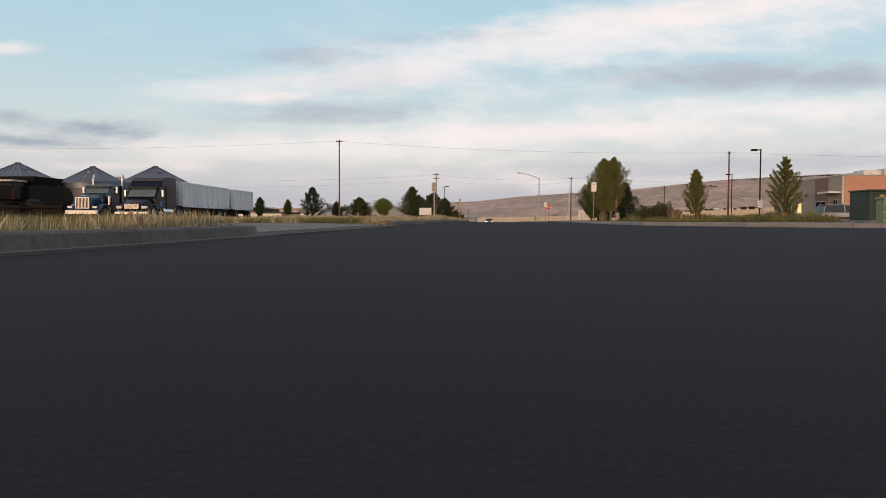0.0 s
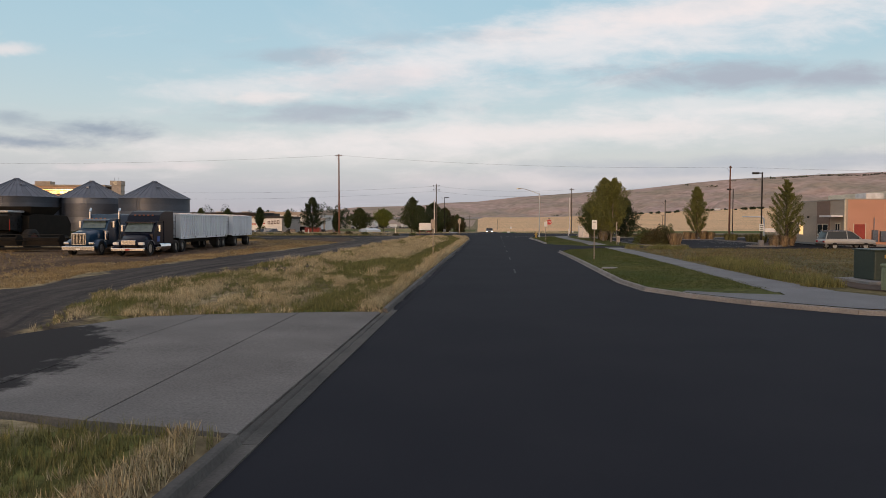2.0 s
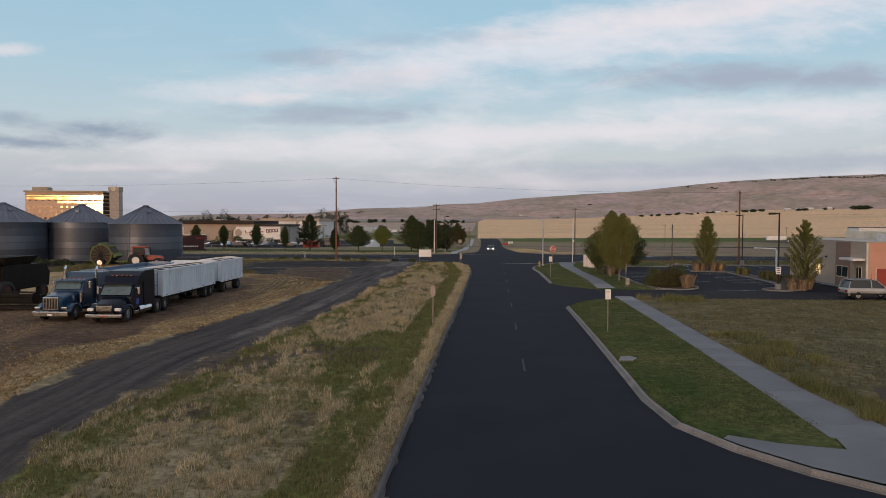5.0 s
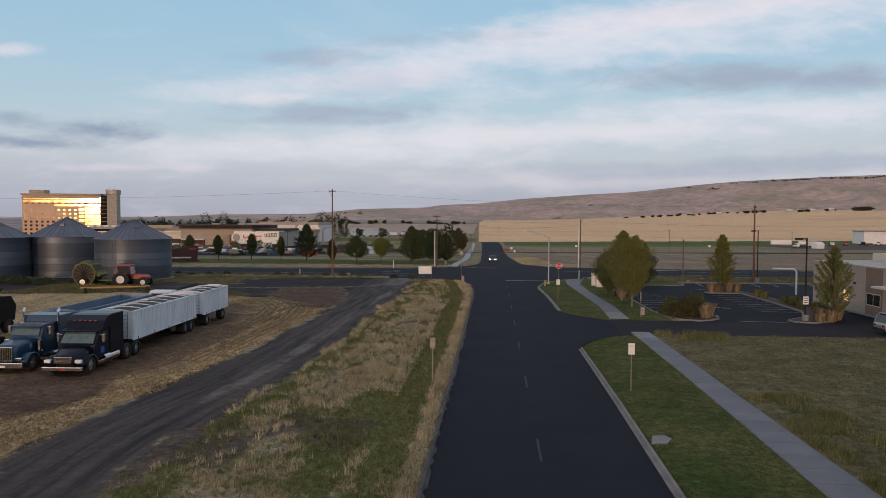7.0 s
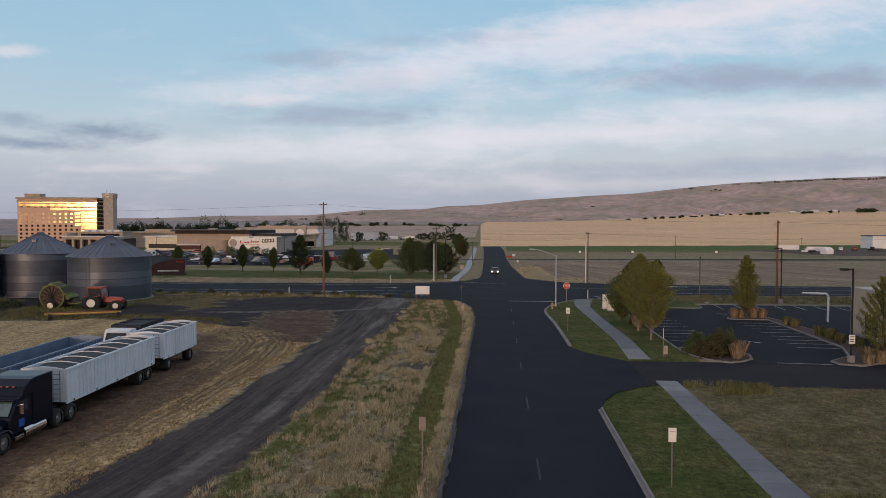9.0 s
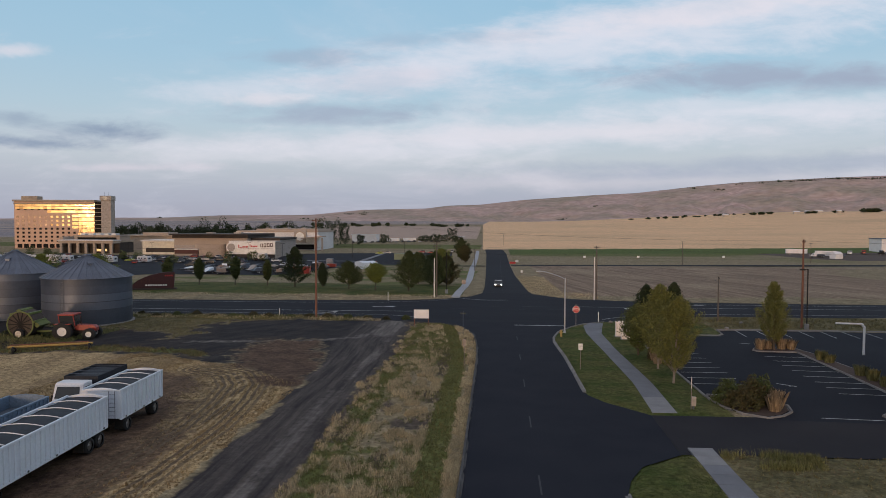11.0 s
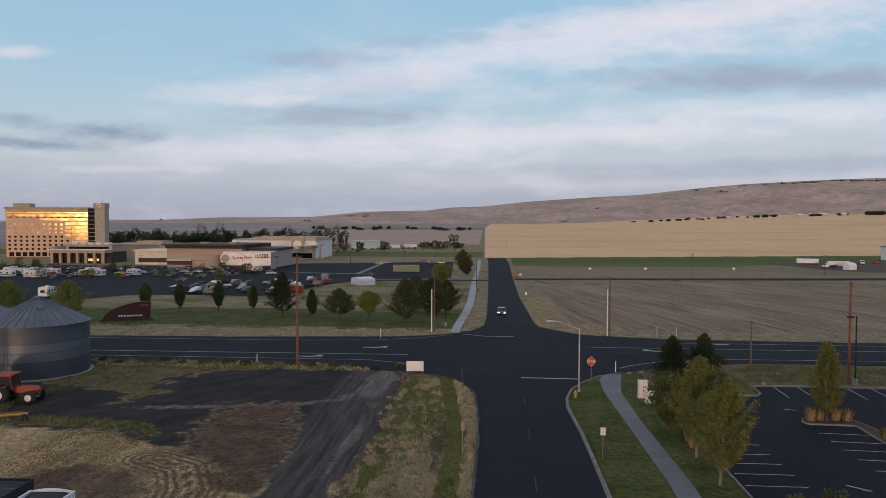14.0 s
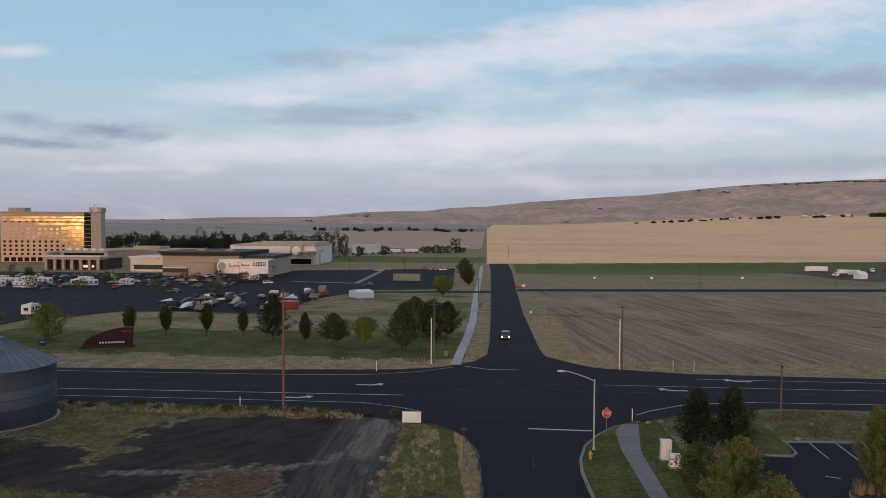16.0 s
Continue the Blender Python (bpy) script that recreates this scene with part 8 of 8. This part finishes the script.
zl = lambda y: float(lie(y)) + .175
for x, y, a, L, st in ((-121, 208.5, 10, 5.2, "steel"), (-210, 319, 80, 9.5, "brown_wall"), (-199, 324, 82, 8, "red"), (-172, 315, 75, 6.5, "steel"), (-232, 322, 85, 9, "blue_paint"), (-186, 334, 80, 7, "steel"), (-160, 322, 70, 6.5, "red")):
    camper((x, y, zl(y)), a, L, "white camper trailer parked in the hotel car park", st)
for x, y, a, mt, kd, lab in ((-106, 343, -75, "white_car", "suv", "white pickup-sized car in the far car park"), (-73, 437, 90, "lime_car", "sedan", "lime yellow car in the far car park"), (-70, 447, 90, "silver_car", "sedan", "silver car in the far car park"),
                             (-49.5, 456, 90, "red", "suv", "red car in the far car park"), (-43, 452, 90, "red", "sedan", "red car in the far car park"), (-37, 450, 90, "white_car", "sedan", "white car in the far car park"), (-31, 470, 0, "white_car", "suv", "white car at the car park edge"),
                             (-155, 305, 20, "red", "suv", "red car among the campers"), (-178, 306, 10, "dark_car", "sedan", "dark car among the campers"), (-90, 262, 100, "white_car", "sedan", "white car in the car park"),
                             (-130, 345, 85, "dark_car", "suv", "dark car before the casino"), (-145, 352, 90, "silver_car", "sedan", "silver car before the casino"), (-160, 358, 90, "dark_car", "sedan", "dark car before the casino"), (-190, 362, 90, "silver_car", "suv", "silver car before the casino"),
                             (-212, 366, 90, "dark_car", "sedan", "dark car before the casino"), (-226, 360, 90, "white_car", "sedan", "white car before the casino"), (-246, 352, 90, "dark_car", "suv", "dark car before the casino"), (-262, 350, 90, "silver_car", "sedan", "silver car before the casino"),
                             (-280, 346, 90, "white_car", "suv", "white car before the hotel"), (-298, 352, 90, "dark_car", "sedan", "dark car before the hotel"), (-270, 380, 90, "white_car", "suv", "white van-like car before the hotel"), (-60, 340, 80, "dark_car", "sedan", "dark car on the far car park")):
    car((x, y, zl(y)), a, mt, lab, kd, group="cars in the far car park")
rp = random.Random(21)
for k in range(13):
    x = -326 + k * 12.5 + rp.uniform(-2, 2)
    y = 300 + rp.choice((0, 0, 16, 34)) + rp.uniform(-3, 3)
    camper((x, y, zl(y)), rp.choice((78, 84, 92, 10)), rp.uniform(6.5, 10.5), "long white camper in the crowded hotel car park", rp.choice(("steel", "brown_wall", "blue_paint", "red")))
for k in range(26):
    x, y = -318 + k * 7.8 + rp.uniform(-2, 2), rp.choice((292, 312, 344, 372, 384)) + rp.uniform(-3, 3)
    car((x, y, zl(y)), rp.choice((0, 90, 85, 5)), rp.choice(("white_car", "dark_car", "silver_car", "dark_car", "blue_paint", "red")), "car in the crowded hotel car park", rp.choice(("suv", "sedan")), group="cars in the far car park")
lot_cars = [o for o in scene.objects if o.parent is None and o.name.split(".")[0] == "car" and o.get("group") == "cars in the far car park"]
for k in range(64):
    y = (318, 336, 352, 366, 378)[k % 5] + rp.uniform(-1.5, 1.5)
    x = -255 + (k // 5) * 11.5 + rp.uniform(-4, 4)
    if not (-70 < x or (x > -128 and y > 372)):
        copy_thing(lot_cars[rp.randrange(len(lot_cars))], pose(x, y, zl(y), 0, 0, rp.choice((0, 180, 88, 92))))
for x, y in ((-215, 300), (-180, 345), (-150, 310), (-122, 350), (-95, 318), (-80, 392), (-52, 395), (-40, 440), (-250, 350)):
    lamp = thing("lot_lamp", (x, y, zl(y)), "tall thin car park lamp in the far car park", "lamp", "lamps of the far car park")
    part("pole", tube((0, 0, 0), (0, 0, 9), .09, .06, 6), "chassis", lamp)
    part("lamp_head", box((-.9, -.18, 8.9), (.9, .18, 9.05), .02), "chassis", lamp)
for k in range(15):
    car((-128 + k * 5.0, 618 + k * 3.2 + 2 * math.sin(k * 2.3), float(lie(618 + k * 3.2)) + .12), 20 + 140 * (k % 2), ("dark_car", "white_car", "silver_car", "dark_car", "blue_paint")[k % 5], "car in a crowded storage row beyond the lawn", ("suv", "sedan")[k % 2], group="stored cars beyond the lawn")
for x, y, a, L, lab in ((-98, 648, 85, 13, "white box trailer beyond the lawn"), (-83, 656, 85, 12, "white box trailer beyond the lawn"), (-115, 642, 80, 9, "white box trailer by the shed"), (183.5, 469, 80, 12, "white box trailer in the truck yard"), (187, 438, 78, 11, "white box trailer behind a small shed in the truck yard"),
                        (-118, 354, 80, 7, "white box truck body by the casino")):
    box_trailer((x, y, float(lie(y)) + .16), a, L, 3.6, "white", lab)


def yard_truck(at, turn, cab, label):
    t = thing("flatbed_truck", at, label, "truck", "trucks in the far yard", turn=turn)
    part("cab", side([(2.2, .7), (2.2, 1.5), (1.6, 2.6), (.4, 2.6), (.4, .7)], -1.1, 1.1, bev=.06), cab, t)
    part("hood", box((-.8, 2.2, .8), (.8, 3.4, 1.6), .1), cab, t)
    part("windshield", box((-.95, 2.0, 1.6), (.95, 2.06, 2.3)), "glass_dark", t)
    part("bed", box((-1.2, -4.5, 1.0), (1.2, .2, 1.2), .02), "chassis", t)
    part("stake_side", box((-1.2, -4.5, 1.2), (-1.15, .2, 2.0)), "steel", t)
    for s in (-1, 1):
        for y in (2.6, -2.4, -3.6):
            wheel((s * 1.0, y, .48), .48, .3, t)


for x, y, a, cb, lab in ((179, 432, 100, "white", "white truck parked in the far yard"), (190, 428, 130, "chassis", "dark flatbed truck in the far yard"), (207, 468, 160, "green_pale", "pale truck parked in the far yard"), (217, 473, 165, "white", "white truck parked in the far yard"),
                         (231, 484, 160, "red", "red truck parked in the far yard"), (243, 486, 150, "blue_paint", "blue truck parked in the far yard"), (255, 490, 150, "white", "white truck parked in the far yard"), (236, 470, 95, "chassis", "dark flatbed truck in the far yard")):
    yard_truck((x, y, float(lie(y)) + .16), a, cb, lab)


def storage(name, lo, hi, at, material, label, roof=None, turn=0):
    t = thing(name, at, label, "container", turn=turn)
    part("body", box(lo, hi, .04), material, t)
    n_ = int((hi[0] - lo[0]) / .6)
    for k in range(n_):
        part("rib", box((lo[0] + .3 + k * .6, lo[1] - .05, .15), (lo[0] + .5 + k * .6, lo[1], hi[2] - .15)), material, t)
    if roof:
        part("roof", loft([[(lo[0], lo[1], hi[2]), (lo[0], hi[1], hi[2]), (lo[0], (lo[1] + hi[1]) / 2, hi[2] + roof)], [(hi[0], lo[1], hi[2]), (hi[0], hi[1], hi[2]), (hi[0], (lo[1] + hi[1]) / 2, hi[2] + roof)]]), material, t)


storage("storage_container", (-6.4, -1.3, 0), (6.4, 1.3, 3.2), (-47.6, 372, zl(372)), "green_pale", "grey-green storage container in the car park")
storage("site_tent", (-3.0, -4, 0), (3.0, 4, 2.2), (-50.5, 279, zl(279)), "white_alu", "pale bluish peaked storage tent", .6, 35)
storage("storage_container", (-2.6, -1.2, 0), (2.6, 1.2, 2.3), (-62.3, 235, zl(235)), "red", "red storage container among machinery")
storage("small_shed", (-2.6, -2, 0), (2.6, 2, 2.6), (184, 419, zl(419)), "white", "small white shed with peaked roof in the truck yard", 1.3, 20)
storage("site_cabin", (-1.3, -1.2, 0), (1.3, 1.2, 3.4), (-66, 286, zl(286)), "steel", "grey site cabin beside an orange loader")
storage("orange_loader", (-1.6, -1, .3), (1.6, 1, 1.5), (-64.6, 283, zl(283)), "orange", "orange loader among stored machinery")


def machine(at, turn, material, label, seed):
    rng = random.Random(seed)
    t = thing("stored_trailer", at, label, "trailer", "stored trailers and machinery", turn=turn)
    L = rng.uniform(3, 6.5)
    part("deck", box((-1.0, -L / 2, .55), (1.0, L / 2, .7), .02), "chassis", t)
    part("load", side([(-L * .4, .7), (-L * .35, rng.uniform(1.2, 2.2)), (L * .1, rng.uniform(1.0, 2.0)), (L * .4, .7)], -.85, .85, bev=.05), material, t)
    for s in (-1, 1):
        x = s * 1.0
        part("side_rail", box((x - .04, -L / 2, .7), (x + .04, L / 2, .95)), "steel", t)
        wheel((s * 1.1, -.3, .36), .36, .22, t)
    part("drawbar", box((-.07, L / 2, .5), (.07, L / 2 + 1.1, .6)), "chassis", t)


rj = random.Random(4)
for k in range(44):
    x, y = rj.uniform(-104, -64), rj.uniform(222, 300)
    if x < -86 and y < 228:
        continue
    machine((x, y, zl(y)), rj.uniform(0, 180), rj.choice(["grey_wall", "steel", "chassis", "rust", "white_alu", "steel_dark", "chassis", "tarp"]), "stored trailer with machinery in the car park", k)


# ---------- signs across the highway ----------
def ground_sign():
    t = thing("ground_sign", (-72.6, 161.8, ground_z(-72.6, 161.8)), "maroon entrance sign with slanting top and pale lettering bars", "sign", turn=20)
    part("base", box((-4.6, -.5, -.2), (4.6, .5, .35), .05), "brick_brown", t)
    bm = loft([[(-4.2, y, .35), (4.1, y, .35), (4.3, y, 3.6), (2.6, y, 3.62), (1.0, y, 3.4), (-.6, y, 3.0), (-2.2, y, 2.35), (-3.4, y, 1.6), (-4.0, y, .9)] for y in (-.35, .35)])
    bmesh.ops.recalc_face_normals(bm, faces=bm.faces)
    part("sign_body", bm, "maroon", t)
    for k in range(9):
        part("letter_bar", box((-1.4 + k * .48, -.40, .80), (-1.08 + k * .48, -.355, 1.12)), "sign_white", t)
    for k in range(4):
        part("letter_bar", box((2.4 + k * .4, -.40, 2.75), (2.65 + k * .4, -.355, 3.05)), "sign_red", t)
    for k in range(5):
        part("face_groove", box((-3.0 + k * .8, -.365, 1.5), (-2.9 + k * .8, -.352, 2.0 + k * .15)), "brick_red", t)


ground_sign()
post_sign(-78.0, 151.7, 3.0, (1.3, 1.1), "blue road sign beside the highway", "blue_paint", bars=2)
for x, y in ((42.4, 379), (70, 383), (114.5, 389.6), (6.9, 327), (-7.8, 158.7)):
    post_sign(x, y, 2.4 if y > 200 else 2.9, (1.3, 1.0) if y > 200 else (.75, .75), "small pale warning sign on a post" if y > 200 else "pale orange road sign seen from behind", "sign_white" if y > 200 else "sign_back", bars=0)
post_sign(5.0, 327, 1.6, (2.6, .9), "low red and white barrier board", "sign_red", bars=0, name="barrier_board")
for x, y in ((24.6, 152.4), (27.7, 152.2), (-21.0, 147.8), (-34, 125.8)):
    t = thing("marker_post", (x, y, ground_z(x, y)), "thin white marker post beside the highway", "post", "highway marker posts")
    part("post", box((-.05, -.03, -.1), (.05, .03, 1.7 if y > 130 else 1.3)), "sign_white", t)
t = thing("marker_post", (13.3, 124.6, ground_z(13.3, 124.6)), "white marker post at the lawn corner", "post", "highway marker posts")
part("post", box((-.05, -.05, -.1), (.05, .05, 1.5)), "sign_white", t)


# ---------- far woods, hills ----------
def woods(name, label, trees, leaf, seed, size):
    """Far trees: ragged crowns of many leaf clumps on stems, as one stretch of woodland."""
    rng = np.random.default_rng(seed)
    cent = []
    for x, y, h, w in trees:
        n = int(480 + 24 * h)
        d = rng.normal(size=(n, 3))
        d /= np.linalg.norm(d, axis=1)[:, None]
        lobes = 1 + .25 * np.sin(d[:, 0] * 4 + x) + .2 * np.sin(d[:, 2] * 6 + y)
        c = d * (rng.uniform(.3, 1, n) ** .45 * lobes)[:, None] * np.array([w, w, h * .48])
        c += np.array([x, y, float(lie(y)) + float(swell(x, y)) + h * .55])
        cent.append(c)
    v, f = quads(np.concatenate(cent), size, rng)
    return tagged(fast_mesh(name, v, f, leaf), label, "woods", kind="stuff")


rw = random.Random(9)
line = [(rw.uniform(-420, -190), rw.uniform(640, 730), rw.uniform(9, 15), rw.uniform(3.5, 6.5)) for _ in range(90)]
line += [(-262 + rw.uniform(-12, 12), 660, 21, 9), (-280, 662, 19, 8), (-232, 690, 17, 7), (-214, 705, 18, 8), (-196, 690, 15, 7), (-182, 690, 16, 7), (-240, 700, 14, 6)]
woods("far_woods", "dark band of trees behind the hotel", line, "leaf_dark", 5, .6)
woods("far_woods", "tall dark trees beside the large hall", [(-148, 580, 19, 5.5), (-141, 575, 21, 6), (-132, 572, 22, 6.5), (-125, 570, 18, 5), (-152, 590, 15, 5), (-116, 590, 9, 3), (-97, 600, 8, 4), (-52, 640, 8, 5), (-46, 690, 13, 4.5), (-62, 660, 7, 6), (-70, 655, 6, 5), (-40, 660, 6, 5)], "leaf_dark", 6, .55)
woods("far_woods", "low trees along the hotel car park", [(rw.uniform(-330, -110), rw.choice([372, 352, 300]) + rw.uniform(-6, 6), rw.uniform(3.5, 6), rw.uniform(1.6, 2.6)) for _ in range(34)], "leaf", 7, .22)
far = [(x, 1500 + rw.uniform(-60, 90), rw.uniform(3, 8), rw.uniform(3, 9)) for x in range(-420, -60, 16) if rw.random() < .7]
far += [(x + rw.uniform(-8, 8), 2330 + rw.uniform(-60, 60), rw.uniform(3, 7), rw.uniform(4, 10)) for x in range(430, 800, 17) if rw.random() < .65]
far += [(820 + rw.uniform(-30, 30), 2250, 8, 9) for _ in range(4)] + [(980 + rw.uniform(-60, 60), 2180, 7, 10) for _ in range(5)] + [(1080 + rw.uniform(-20, 30), 2150, 11, 12) for _ in range(6)]
woods("far_woods", "distant dark shrub belts at the foot of the hills", far, "leaf_dark", 8, 1.3)
for x, y, w in ((900, 2200, 18), (935, 2210, 12), (960, 2190, 22), (700, 2230, 16), (1010, 2170, 14)):
    t = thing("farmhouse", (x, y, float(lie(y)) + float(swell(x, y))), "distant pale farmhouse at the foot of the hills", "house", "distant farm buildings")
    part("wall", box((-w / 2, -5, -2), (w / 2, 5, 5)), "tan_trim", t)
    part("roof", loft([[(-w / 2 - .5, -6, 5), (-w / 2 - .5, 6, 5), (-w / 2 - .5, 0, 8.5)], [(w / 2 + .5, -6, 5), (w / 2 + .5, 6, 5), (w / 2 + .5, 0, 8.5)]]), "roof_white", t)


def hill_material():
    mt = surf("dry_hill_grass", (.470, .345, .312), .95, other=(.325, .272, .220), big=.0034, small=.022, bump=0, spec=.05, speck=.24, stretch=(1, 1, 3), amp=.9)
    return mt


def hills():
    """The range beyond the fields: spurs and gullies rising to the skyline."""
    az = np.radians(np.linspace(-62, 62, 420))
    sky_az = [-62, -45, -37.7, -30.9, -26.6, -22.4, -15.4, -12.6, -11.2, -6.1, -4.2, -1.4, 1.9, 7.3, 10.9, 15.9, 18.7, 21.8, 24.7, 27.7, 34, 45, 62]
    sky_el = [.002, .002, .0025, .0045, .0050, .0085, .0100, .0150, .0176, .0198, .0240, .0258, .0323, .0386, .0415, .0506, .0543, .0562, .0577, .0583, .060, .055, .04]
    el = np.interp(np.degrees(az), sky_az, sky_el)
    start = np.interp(np.degrees(az), [-62, -14, -8, 0, 10, 20, 30, 62], [3300, 3200, 2900, 2650, 2500, 2420, 2400, 2400])
    rows = 90
    verts = []
    for k in range(rows):
        f = k / (rows - 4)
        r = start + (4560 - start) * min(f, 1.0) + (max(f, 1.0) - 1) * 2500
        x, y = np.sin(az) * r, np.cos(az) * r
        foot = np.interp(np.cos(az) * start, [0, 3000, 6000], [0, 21, 21]) - 6
        top = el * 4560 + 18
        rise = min(f, 1.0)
        shape = rise ** 1.7
        gully = value_noise(np.degrees(az) * 40, r * .25, 60, 3) * .5 + value_noise(np.degrees(az) * 40, r * .4, 26, 4) * .3 + value_noise(np.degrees(az) * 40, r, 11, 5) * .2
        spur = np.abs(value_noise(np.degrees(az) * 40 + r * .05, r * .12, 75, 7) - .5) * 2
        amp = (top - foot) * (.20 * np.sin(np.pi * min(rise, 1)) ** .8)
        z = foot + (top - foot) * shape + amp * (gully - .5) * 1.3 + amp * (spur - .5) * .8
        if k > rows - 4:
            z = z - 40 * (k - rows + 4)
        verts += list(zip(x.tolist(), y.tolist(), z.tolist()))
    n = len(az)
    faces = [(k * n + i, k * n + i + 1, (k + 1) * n + i + 1, (k + 1) * n + i) for k in range(rows - 1) for i in range(n - 1)]
    # dark scrub along the right-hand skyline and in the gullies
    rng = random.Random(12)
    spots = []
    for _ in range(260):
        i, k = rng.randrange(40, n - 40), rng.randrange(22, rows - 6)
        deg = math.degrees(az[i])
        if rng.random() < (.9 if deg > 14 and k > rows - 16 else .05):
            spots.append(verts[k * n + i])
    for i in range(n):
        deg = math.degrees(az[i])
        if 22 < deg < 34 and rng.random() < .8 or 12 < deg < 22 and rng.random() < .15:
            spots.append(verts[(rows - 7) * n + i])
    cent = np.concatenate([np.array([p]) + np.random.default_rng(j).normal(size=(40, 3)) * np.array([14, 14, 3.5]) for j, p in enumerate(spots)])
    v, f = quads(cent, 5.0, np.random.default_rng(3))
    tagged(fast_mesh("hill_scrub", v, f, "leaf_dark"), "dark scrub patches on the dry hill ridge", "scrub", kind="stuff")
    ob = raw("hills", verts, faces, hill_material(), None, "", True)
    tagged(ob, "long dry brown hill range beyond the fields", "hills", kind="structure")


hills()
